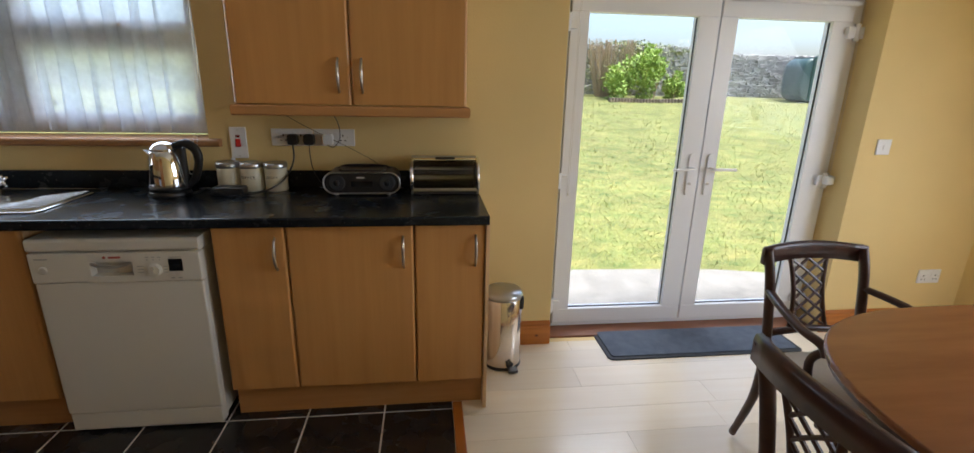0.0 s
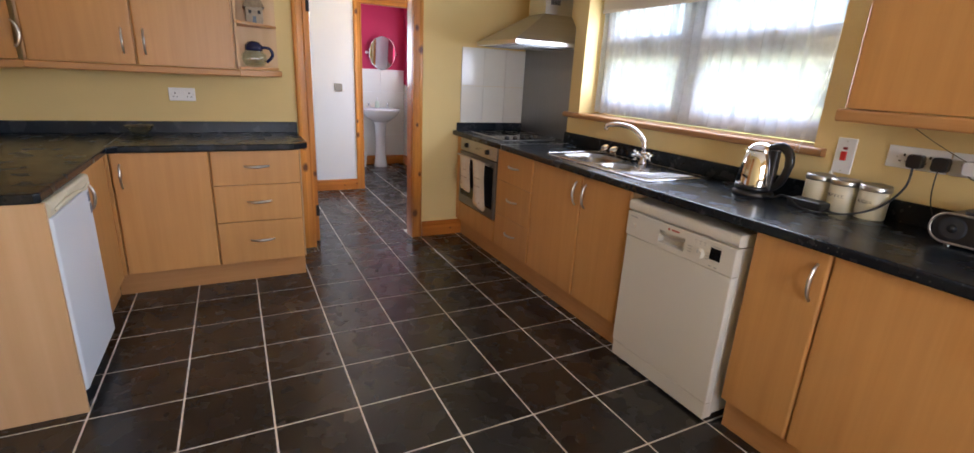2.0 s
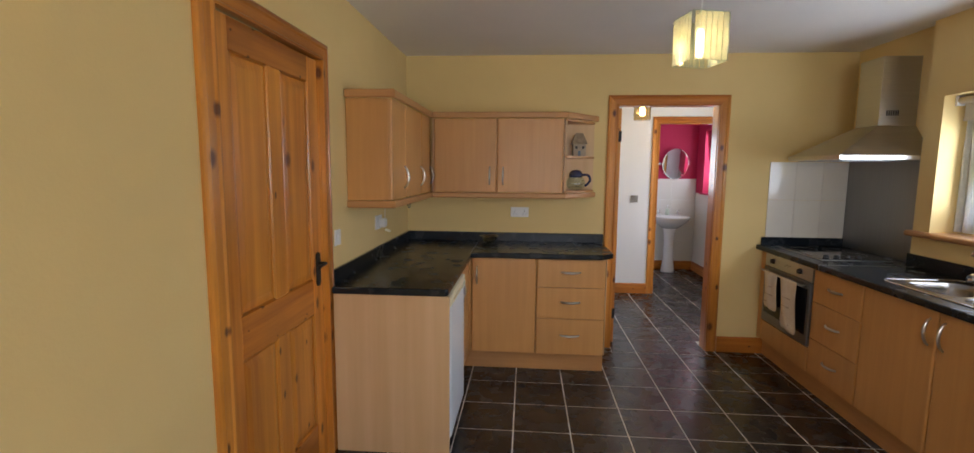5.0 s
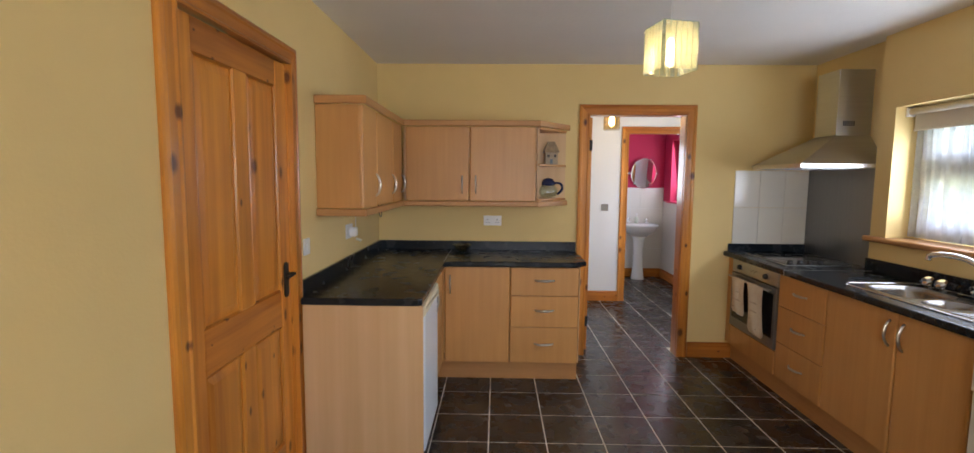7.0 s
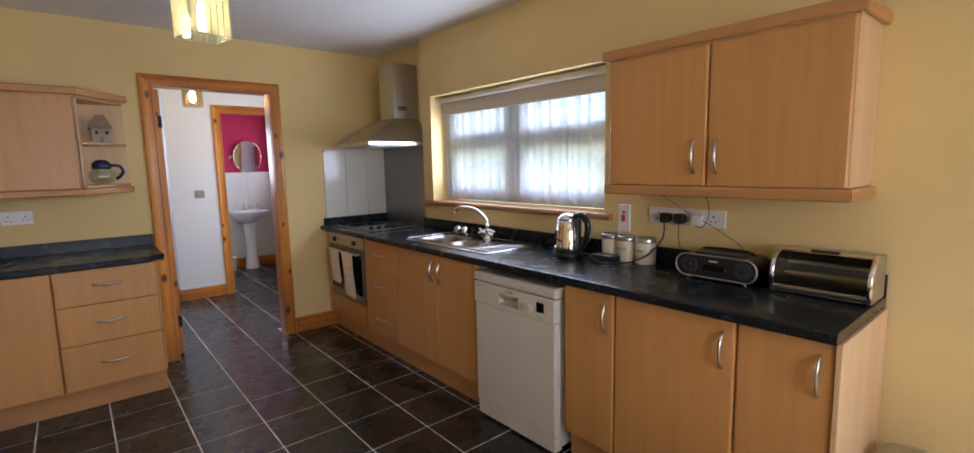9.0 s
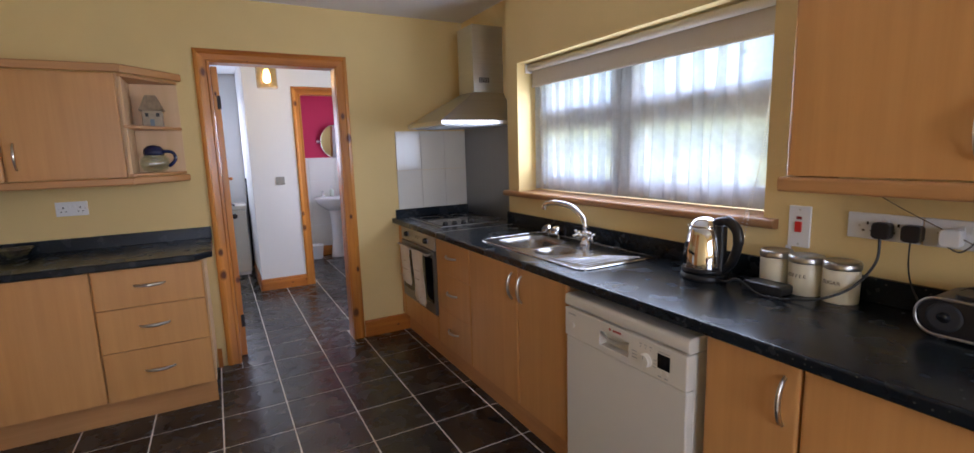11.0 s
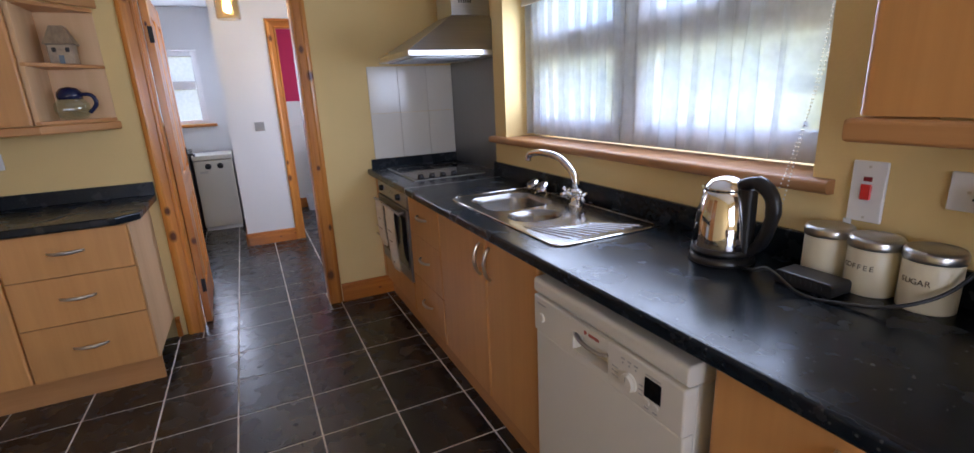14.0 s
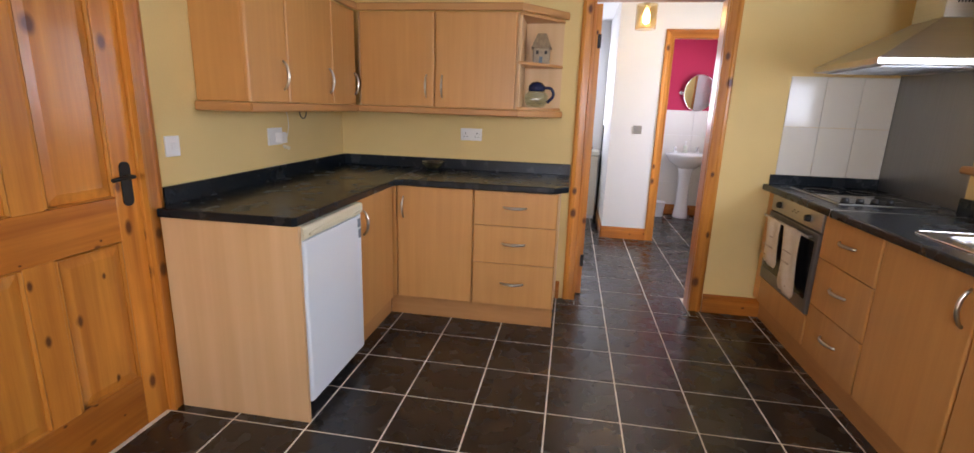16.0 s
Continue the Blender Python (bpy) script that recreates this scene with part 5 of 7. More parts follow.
part("energy_sticker", join(box(-2.812, -2.778, 0.0224, 0.0230, 0.745, 0.79), box(-2.815, -2.785, 0.0224, 0.0230, 0.69, 0.735)), material("blue_sticker", (0.10, 0.16, 0.26), 0.4, color2=(0.35, 0.38, 0.42), scale=(60, 60, 60)), fdr)
for x in (-2.79, -2.32):
    for y in (-0.08, -0.57):
        part("foot", lathe([(0.016, 0), (0.016, 0.05)], (x, y, 0), 10), BLACK, fr)

# wall units of the corner
UZ0, UZ1 = 1.342, 1.912
USF, UWF = ("y", -0.355, 1), ("x", -3.66, 1)
UP = "beech wall cabinets of the corner"
uc = thing("wall_cabinet", (-2.67, -0.5, 1.30), "narrow beech wall cabinet next to the pine door frame", "cabinet", UP)
carcass(USF, -2.865, -2.548, UZ0, UZ1, 0.263, uc, BEECH)
bow_handle(USF, -2.822, 1.47, slab_front("door", USF, -2.865, -2.548, UZ0, UZ1, uc, BEECH))
uc = thing("wall_cabinet", (-3.0, -0.5, 1.30), "beech wall cabinet with one door above the corner worktop", "cabinet", UP)
carcass(USF, -3.335, -2.865, UZ0, UZ1, 0.263, uc)
bow_handle(USF, -3.292, 1.47, slab_front("door", USF, -3.335, -2.865, UZ0, UZ1, uc, BEECH))
uc = thing("wall_cabinet", (-3.5, -0.5, 1.30), "beech corner wall cabinet with a narrow door", "cabinet", UP)
carcass(USF, -3.66, -3.335, UZ0, UZ1, 0.263, uc)
bow_handle(USF, -3.625, 1.47, slab_front("door", USF, -3.655, -3.335, UZ0, UZ1, uc, BEECH))
uc = thing("wall_cabinet", (-3.82, 0.17, 1.30), "beech double-door wall cabinet ending in open shelves", "cabinet", UP)
carcass(UWF, -0.345, 0.69, UZ0, UZ1, 0.322, uc)
for u0, u1, hx in ((-0.330, 0.166, 0.113), (0.166, 0.682, 0.217)):
    bow_handle(UWF, hx, 1.47, slab_front("door", UWF, u0, u1, UZ0, UZ1, uc, BEECH))
sh = thing("corner_shelf", (-3.85, 0.8, 1.30), "open beech end shelves with angled front between cabinet and doorway", "shelf", UP)
ang = [(-3.662, 0.692), (-3.662, 0.712), (-3.965, 0.955), (-3.983, 0.955), (-3.983, 0.692)]
for z0, z1, nm in ((UZ0, UZ0 + 0.018, "bottom_board"), (1.615, 1.633, "shelf_board"), (UZ1 - 0.018, UZ1, "top_board")):
    part(nm, prism(ang, z0, z1, 0.003, 2), BEECH_H, sh)
part("back_panel", box(-3.983, -3.975, 0.692, 0.952, UZ0 + 0.018, UZ1 - 0.018), BEECH_PALE, sh)
part("side_panel", box(-3.975, -3.665, 0.692, 0.706, UZ0 + 0.018, UZ1 - 0.018), BEECH_PALE, sh)
tr = thing("cabinet_trim", (-3.5, -0.3, 1.30), "beech cornice and light rail running round the wall cabinets", "cornice", UP)
edge_board("cornice", [(-2.535, SOUTH + 0.01), (-2.535, -0.342), (-3.645, -0.342), (-3.645, 0.705), (-3.955, 0.972)], 1.914, 1.960, tr)
edge_board("light_rail", [(-2.540, SOUTH + 0.01), (-2.540, -0.347), (-3.652, -0.347), (-3.652, 0.70), (-3.960, 0.962)], 1.298, 1.340, tr)


# ---- dining space ----
tabl = thing("dining_table", (1.47, 1.0, 0), "polished oval mahogany dining table with a moulded rim", "table")


def oval(a, b, n, k=64):
    out = []
    for i in range(k):
        t = 2 * math.pi * i / k
        c, s = math.cos(t), math.sin(t)
        out.append((1.47 + a * math.copysign(abs(c) ** (2 / n), c), 1.0 + b * math.copysign(abs(s) ** (2 / n), s)))
    return out


part("tabletop", prism(oval(0.80, 0.75, 3.0), 0.728, 0.750, 0.006, 3), TABLE_WOOD, tabl)
part("rim", prism(oval(0.79, 0.74, 3.0), 0.705, 0.7279, 0.006, 3), MAHOG, tabl, "dark reeded rim")
part("apron", prism(oval(0.70, 0.65, 3.2), 0.62, 0.7048), MAHOG, tabl)
part("pedestal", lathe([(0.13, 0.20), (0.09, 0.24), (0.06, 0.30), (0.085, 0.40), (0.06, 0.50), (0.10, 0.58), (0.16, 0.62)], (1.47, 1.0, 0), 24), MAHOG, tabl, smooth=True)
for k in range(4):
    a = radians(45 + 90 * k)
    part("leg", tube(smooth_path([(1.47 + 0.08 * math.cos(a), 1.0 + 0.08 * math.sin(a), 0.28), (1.47 + 0.25 * math.cos(a), 1.0 + 0.25 * math.sin(a), 0.22), (1.47 + 0.45 * math.cos(a), 1.0 + 0.45 * math.sin(a), 0.05), (1.47 + 0.52 * math.cos(a), 1.0 + 0.52 * math.sin(a), 0.022)]), [0.045] * 6 + [0.035] * 6 + [0.02] * 7, 8), MAHOG, tabl, smooth=True)


def dining_chair(label, arms, hb=0.89):
    """A dark chair with sabre legs and a pierced lattice splat, facing +y, its seat's middle over the base."""
    c = thing("dining_chair", (0, 0, 0), label, "chair", "dining chairs round the table")
    w = 0.20
    part("seat_frame", join(box(-0.23, 0.23, 0.19, 0.215, 0.385, 0.445, 0.004), box(-0.205, 0.205, -0.215, -0.19, 0.385, 0.445, 0.004),
                            box(-0.23, -0.205, -0.19, 0.19, 0.385, 0.445, 0.003), box(0.205, 0.23, -0.19, 0.19, 0.385, 0.445, 0.003)), MAHOG, c)
    part("seat", rounded(-0.20, 0.20, -0.185, 0.187, 0.42, 0.472, 0.03, "z", 4, 0.014), FABRIC, c, "cream upholstered drop-in seat")
    for s in (-1, 1):
        part("back_post", tube(smooth_path([(s * 0.195, -0.20, 0.40), (s * 0.195, -0.215, 0.55), (s * 0.198, -0.25, 0.75), (s * 0.20, -0.285, hb)]), [0.021] * 19, 8, 0.75), MAHOG, c, smooth=True)
        part("rear_leg", tube(smooth_path([(s * 0.195, -0.20, 0.42), (s * 0.197, -0.215, 0.25), (s * 0.20, -0.29, 0.02)]), [0.022, 0.022, 0.021, 0.021, 0.020, 0.020, 0.019, 0.018, 0.018, 0.017, 0.016, 0.016, 0.016], 8, 0.8), MAHOG, c, smooth=True)
        part("front_leg", tube(smooth_path([(s * 0.205, 0.195, 0.42), (s * 0.208, 0.20, 0.2), (s * 0.212, 0.225, 0.01)]), [0.023] * 6 + [0.019] * 7, 8, 0.85), MAHOG, c, smooth=True)
        if arms:
            part("arm", tube(smooth_path([(s * 0.20, -0.235, 0.70), (s * 0.235, -0.12, 0.69), (s * 0.255, 0.0, 0.675), (s * 0.25, 0.09, 0.665), (s * 0.235, 0.10, 0.63)]), 0.017, 8, 0.8), MAHOG, c, smooth=True)
            part("arm_support", tube(smooth_path([(s * 0.238, 0.10, 0.645), (s * 0.25, 0.06, 0.58), (s * 0.232, 0.08, 0.42)]), 0.014, 8), MAHOG, c, smooth=True)
    n = 9
    rail = bmesh.new()
    rings = []
    for i in range(n):
        u = i / (n - 1) * 2 - 1
        x, y = u * 0.215, -0.285 - 0.035 * (1 - u * u)
        z = hb + 0.012 * (1 - u * u)
        rings.append([rail.verts.new((x, y + d, z + e)) for d, e in ((-0.012, -0.055), (0.012, -0.055), (0.013, 0.0), (0.008, 0.012), (-0.008, 0.012), (-0.013, 0.0))])
    for a, b in zip(rings, rings[1:]):
        for k in range(6):
            rail.faces.new((a[k], a[(k + 1) % 6], b[(k + 1) % 6], b[k]))
    rail.faces.new(rings[0])
    rail.faces.new(rings[-1][::-1])
    part("top_rail", rail, MAHOG, c, smooth=True)
    part("lower_rail", tube([(-0.195, -0.225, 0.53), (0, -0.245, 0.535), (0.195, -0.225, 0.53)], 0.014, 8), MAHOG, c, smooth=True)
    # lattice splat between the rails
    z0, z1, hw = 0.54, hb - 0.045, 0.062

    def at(u, v):
        return (u * hw * (1 + 0.25 * (2 * v - 1) ** 2), -0.247 - 0.065 * v, z0 + (z1 - z0) * v)

    for s in (-1, 1):
        part("splat_edge", tube([at(s, k / 8) for k in range(9)], 0.009, 6), MAHOG, c, smooth=True)
    for k in range(-1, 5):
        for s in (-1, 1):
            lo, hi = max(0.0, k / 5), min(1.0, (k + 2) / 5)
            line = [lo + (hi - lo) * i / 4 for i in range(5)]
            part("lattice_bar", tube([at(s * ((v - k / 5) * 5 - 1), v) for v in line], 0.0060, 6), MAHOG, c)
    return c


c1 = dining_chair("dark mahogany armchair with lattice back at the table's far side", True, 0.848)
c1.matrix_basis = pose(1.16, 1.765, 0, 0, 0, 180)
c2 = dining_chair("dark mahogany dining chair with lattice back, near the worktop end", False, 0.875)
c2.matrix_basis = pose(0.735, 1.165, 0, 0, 0, -90)

dm = thing("doormat", (1.22, 2.84, 0), "slate blue doormat with a black rubber edge before the garden doors", "doormat")
part("rubber_edge", rounded(0.645, 1.80, 2.675, 2.995, 0.0, 0.008, 0.03, "z", 5, 0.002), MAT_EDGE, dm)
part("carpet_insert", rounded(0.668, 1.777, 2.698, 2.972, 0.0081, 0.014, 0.02, "z", 5, 0.002), MAT_GREY, dm)

pb = thing("pedal_bin", (0.058, 2.722, 0), "small stainless steel pedal bin beside the end unit", "bin")
part("body", lathe([(0.095, 0.012), (0.098, 0.02), (0.098, 0.385), (0.095, 0.388)], (0.058, 2.722, 0), 36), BIN_STEEL, pb, smooth=True)
part("base_ring", lathe([(0.099, 0.0), (0.101, 0.004), (0.099, 0.014), (0.0, 0.014)], (0.058, 2.722, 0), 36), BLACK, pb)
part("lid", lathe([(0.101, 0.389), (0.101, 0.402), (0.090, 0.420), (0.05, 0.432), (0.0, 0.436)], (0.058, 2.722, 0), 36), STEEL, pb, smooth=True)
part("pedal", join(box(0.075, 0.125, 2.585, 2.635, 0.012, 0.022, 0.003), box(0.09, 0.11, 2.60, 2.64, 0.004, 0.014)), BLACK, pb)
part("hinge_cover", box(0.13, 0.155, 2.66, 2.70, 0.33, 0.40, 0.006), BLACK, pb)

# ---- wall fittings ----
PIN = material("socket_slot", (0.02, 0.02, 0.02), 0.6)


def wall_plate(name, label, axis, c, way, a0, a1, z0, z1, kind):
    at = ((a0 + a1) / 2, c, z0) if axis == "y" else (c, (a0 + a1) / 2, z0)
    p = thing(name, at, label, kind)
    f = (axis, c, way)

    def bx(u0, u1, v0, v1, o0, o1, bev=0.0):
        q, r = turned(f, u0, o0, v0), turned(f, u1, o1, v1)
        return box(min(q[0], r[0]), max(q[0], r[0]), min(q[1], r[1]), max(q[1], r[1]), v0, v1, bev)

    part("plate", bx(a0, a1, z0, z1, 0.0, 0.009, 0.002), PLASTIC_W, p)
    return p, bx


def double_socket(label, axis, c, way, a0, a1, z0, z1):
    p, bx = wall_plate("double_socket", label, axis, c, way, a0, a1, z0, z1, "socket")
    am = (a0 + a1) / 2
    for s in (-1, 1):
        u = am + s * 0.040
        part("earth_slot", bx(u - 0.003, u + 0.003, z0 + 0.045, z0 + 0.055, 0.0088, 0.0096), PIN, p)
        for k in (-1, 1):
            part("pin_slot", bx(u + k * 0.011 - 0.004, u + k * 0.011 + 0.004, z0 + 0.024, z0 + 0.029, 0.0088, 0.0096), PIN, p)
        u2 = am + s * 0.012
        part("rocker", bx(u2 - 0.006, u2 + 0.006, z0 + 0.045, z0 + 0.066, 0.009, 0.013, 0.001), PLASTIC_W, p)
    for s in (-1, 1):
        part("screw", bx(am + s * 0.062 - 0.003, am + s * 0.062 + 0.003, (z0 + z1) / 2 - 0.003, (z0 + z1) / 2 + 0.003, 0.009, 0.0098), SATIN, p)
    return p


double_socket("white double wall socket above the black worktop", "y", NORTH, -1, -1.060, -0.868, 1.124, 1.205)
double_socket("white double wall socket beside the first, partly used", "y", NORTH, -1, -0.864, -0.672, 1.124, 1.205)
double_socket("white double wall socket above the corner worktop", "x", WEST, 1, 0.272, 0.424, 1.120, 1.204)
double_socket("white double wall socket low on the dining wall", "y", NORTH, -1, 2.66, 2.81, 0.305, 0.392)
cs, bx = wall_plate("cooker_switch", "tall white cooker switch with a red rocker", "y", NORTH, -1, -1.248, -1.174, 1.064, 1.210, "switch")
part("red_rocker", bx(-1.223, -1.200, 1.118, 1.155, 0.009, 0.016, 0.002), RED, cs)
part("neon_lamp", bx(-1.221, -1.202, 1.162, 1.173, 0.009, 0.011, 0.001), material("dark_red_neon", (0.25, 0.02, 0.02), 0.2), cs)
for z in (1.075, 1.197):
    part("screw", bx(-1.2135, -1.2075, z - 0.003, z + 0.003, 0.009, 0.0098), SATIN, cs)
part("cable_trunking", bx(-1.255, -1.238, 0.924 + 0.082, 1.064, 0.0, 0.006, 0.001), PLASTIC_W, cs)
for lab, axis, c, way, a0, a1, z0, z1 in (("white light switch beside the pine door", "y", SOUTH, 1, -2.414, -2.338, 1.106, 1.192), ("white light switch beside the garden doors", "y", NORTH, -1, 2.160, 2.245, 1.095, 1.180), ("brushed metal double switch on the utility wall", "x", -5.93, 1, 1.672, 1.760, 1.132, 1.218)):
    p, bx = wall_plate("light_switch", lab, axis, c, way, a0, a1, z0, z1, "switch")
    am, zm = (a0 + a1) / 2, (z0 + z1) / 2
    if "utility" in lab:
        part("metal_cover", bx(a0 + 0.001, a1 - 0.001, z0 + 0.001, z1 - 0.001, 0.0092, 0.0105), STEEL_DARK, p, "brushed metal cover plate")
    for u in ((am - 0.014, am + 0.014) if "double" in lab else (am,)):
        part("rocker", bx(u - 0.008, u + 0.008, zm - 0.013, zm + 0.013, 0.009, 0.014, 0.002), STEEL_DARK if "utility" in lab else PLASTIC_W, p)
ss, bx = wall_plate("single_socket", "white socket with a plugged-in charger and thin cable", "y", SOUTH, 1, -3.190, -3.055, 1.105, 1.200, "socket")
part("charger", bx(-3.177, -3.115, 1.115, 1.175, 0.009, 0.05, 0.006), PLASTIC_W, ss)
part("plug_pin_cap", rod((-3.130, SOUTH + 0.05, 1.10), (-3.130, SOUTH + 0.085, 1.088), 0.009, 10), CREAM, ss)
part("cable", tube(smooth_path([(-3.130, SOUTH + 0.04, 1.12), (-3.215, SOUTH + 0.02, 1.14), (-3.255, SOUTH + 0.012, 1.22), (-3.225, SOUTH + 0.02, 1.297)]), 0.0018, 6), PLASTIC_W, ss, smooth=True)


def plug(label, x, mat, path, r):
    p = thing("plug", (x, NORTH - 0.01, 1.13), label, "plug")
    part("plug_body", rounded(x - 0.024, x + 0.024, NORTH - 0.045, NORTH - 0.0095, 1.132, 1.182, 0.012, "y", 4, 0.004), mat, p)
    part("flex", tube(smooth_path(path, 8), r, 8), BLACK if mat is BLACK else material("grey_flex", (0.10, 0.09, 0.08), 0.5), p, smooth=True)
    return p


plug("black plug with a thick black flex to the kettle", -0.957, BLACK, [(-0.957, 2.862, 1.135), (-0.955, 2.845, 1.06), (-0.985, 2.78, 0.985), (-1.045, 2.72, 0.945), (-1.12, 2.69, 0.930), (-1.20, 2.665, 0.930), (-1.28, 2.665, 0.965), (-1.33, 2.68, 0.945), (-1.39, 2.705, 0.930)], 0.0042)
plug("black plug with a thin flex down to the radio", -0.882, BLACK, [(-0.882, 2.862, 1.135), (-0.880, 2.86, 1.07), (-0.872, 2.868, 1.01), (-0.84, 2.866, 0.95), (-0.79, 2.84, 0.93)], 0.0022)
plug("white plug whose flex loops up under the wall cabinet", -0.795, PLASTIC_W, [(-0.80, 2.86, 1.135), (-0.765, 2.85, 1.125), (-0.735, 2.855, 1.17), (-0.745, 2.87, 1.24), (-0.78, 2.88, 1.297)], 0.0022)
ae = thing("aerial_wire", (-0.8, 2.88, 1.0), "thin brown aerial wire from the cabinet to the radio", "wire")
part("wire", tube(smooth_path([(-1.02, 2.86, 1.297), (-0.90, 2.878, 1.22), (-0.72, 2.875, 1.13), (-0.60, 2.85, 1.07), (-0.555, 2.82, 1.045)]), 0.0016, 6), material("brown_wire", (0.16, 0.10, 0.05), 0.5), ae, smooth=True)
uw2 = thing("cabinet_light_flex", (-2.95, -0.5, 1.27), "short black flex hanging below the wall cabinets", "wire")
part("flex", tube(smooth_path([(-2.98, -0.38, 1.342), (-2.99, -0.375, 1.275), (-3.03, -0.372, 1.268), (-3.07, -0.38, 1.342)]), 0.003, 6), BLACK, uw2, smooth=True)

# ---- things on the long worktop ----
KX, KY, KZ = -1.470, 2.735, NT1
kt = thing("kettle", (KX, KY, KZ), "polished steel cordless kettle with a black handle on its base", "kettle")
part("power_base", lathe([(0.088, 0.0), (0.090, 0.006), (0.086, 0.018), (0.080, 0.022), (0, 0.022)], (KX, KY, KZ), 32), BLACK, kt, smooth=True)
part("body", lathe([(0.076, 0.022), (0.082, 0.028), (0.083, 0.05), (0.078, 0.12), (0.068, 0.175), (0.062, 0.195), (0.058, 0.205)], (KX, KY, KZ), 40), CHROME, kt, smooth=True)
part("lower_band", lathe([(0.0835, 0.026), (0.085, 0.034), (0.0835, 0.046)], (KX, KY, KZ), 40), BLACK, kt, smooth=True)
part("lid", lathe([(0.060, 0.205), (0.056, 0.214), (0.040, 0.232), (0.018, 0.241), (0.0, 0.243)], (KX, KY, KZ), 32), CHROME, kt, smooth=True)
bm = bmesh.new()
ring = [(-0.050, -0.022, 0.175), (-0.088, 0.0, 0.205), (-0.050, 0.022, 0.175), (-0.052, 0.012, 0.207), (-0.052, -0.012, 0.207)]
v = [bm.verts.new((KX + p[0], KY + p[1], KZ + p[2])) for p in ring]
for f in ((0, 1, 4), (1, 2, 3), (1, 3, 4), (0, 2, 1)):
    bm.faces.new([v[i] for i in f])
part("spout", bm, CHROME, kt)
part("handle", tube(smooth_path([(KX + 0.045, KY, KZ + 0.222), (KX + 0.095, KY, KZ + 0.235), (KX + 0.136, KY, KZ + 0.205), (KX + 0.143, KY, KZ + 0.15), (KX + 0.118, KY, KZ + 0.075), (KX + 0.080, KY, KZ + 0.04)]), [0.013] * 6 + [0.016] * 12 + [0.014] * 7 + [0.012] * 6, 10, 1.3), BLACK, kt, smooth=True)
part("handle_stem", rounded(KX + 0.052, KX + 0.09, KY - 0.02, KY + 0.02, KZ + 0.04, KZ + 0.215, 0.012, "z", 4), BLACK, kt)
part("water_gauge", tube([(KX - 0.035, KY - 0.073, KZ + 0.06), (KX - 0.033, KY - 0.070, KZ + 0.10), (KX - 0.030, KY - 0.062, KZ + 0.145)], 0.014, 10, 0.35), BLACK_GLASS, kt, smooth=True)

TIN = material("cream_painted_tin", (0.76, 0.70, 0.52), 0.35, color2=(0.70, 0.63, 0.45), scale=(10, 10, 10), stain=0.06)
INK = material("brown_printed_letters", (0.10, 0.075, 0.05), 0.6)
for x, y, word, lab in ((-1.250, 2.845, "", "cream storage tin with a steel lid behind the adaptor"), (-1.143, 2.833, "COFFEE", "cream tin lettered COFFEE with a steel lid"), (-1.035, 2.833, "SUGAR", "cream tin lettered SUGAR with a steel lid")):
    t = thing("storage_tin", (x, y, NT1), lab, "storage tin", "cream storage tins")
    y -= 0.008
    part("body", lathe([(0.049, 0.0), (0.051, 0.003), (0.051, 0.112), (0.049, 0.114)], (x, y, NT1), 32), TIN, t, smooth=True)
    part("lid", lathe([(0.053, 0.108), (0.0535, 0.112), (0.0535, 0.124), (0.050, 0.131), (0.044, 0.132), (0.042, 0.129), (0.0, 0.128)], (x, y, NT1), 32), STEEL, t, smooth=True)
    for i, ch in enumerate(word):
        a = radians(-90 - 8 + (i - (len(word) - 1) / 2) * 13)
        lettering(ch, 0.017, INK, t, Matrix.Translation((x + 0.0513 * math.cos(a), y + 0.0513 * math.sin(a), NT1 + 0.066)) @ Matrix.Rotation(a + math.pi / 2, 4, "Z") @ Matrix.Rotation(math.pi / 2, 4, "X"))
ad = thing("adaptor_box", (-1.215, 2.735, NT1), "black plastic adaptor box before the storage tins", "adaptor")
part("box_body", rounded(-1.288, -1.150, 2.700, 2.772, NT1, NT1 + 0.034, 0.010, "y", 4, 0.004), BLACK, ad)
part("grille", join(*[box(-1.276 + i * 0.012, -1.270 + i * 0.012, 2.698, 2.7005, NT1 + 0.014, NT1 + 0.026) for i in range(9)]), MAT_EDGE, ad)

rd = thing("radio", (-0.622, 2.74, NT1), "black portable radio with a rounded silver-rimmed front", "radio")
part("body", rounded(-0.790, -0.454, 2.690, 2.855, NT1 + 0.008, NT1 + 0.108, 0.047, "y", 8, 0.006), BLACK, rd)
rimpts = [(x, 2.687, z) for x, z in rrect(-0.793, -0.451, NT1 + 0.010, NT1 + 0.106, 0.046, 8)]
part("silver_rim", tube(rimpts, 0.004, 8, closed=True), STEEL, rd, smooth=True)
for x in (-0.735, -0.51):
    sp2 = part("speaker", lathe([(0.038, 0), (0.038, 0.002), (0.030, 0.0025), (0.0, 0.001)], (x, 2.690, NT1 + 0.058), 24, Matrix.Rotation(radians(90), 4, "X")), MAT_EDGE, rd, smooth=True)
    part("cone", lathe([(0.014, 0.0022), (0.0, 0.006)], (x, 2.690, NT1 + 0.058), 16, Matrix.Rotation(radians(90), 4, "X")), BLACK, sp2, smooth=True)
part("display", box(-0.67, -0.575, 2.6865, 2.690, NT1 + 0.040, NT1 + 0.066, 0.001), BLACK_GLASS, rd)
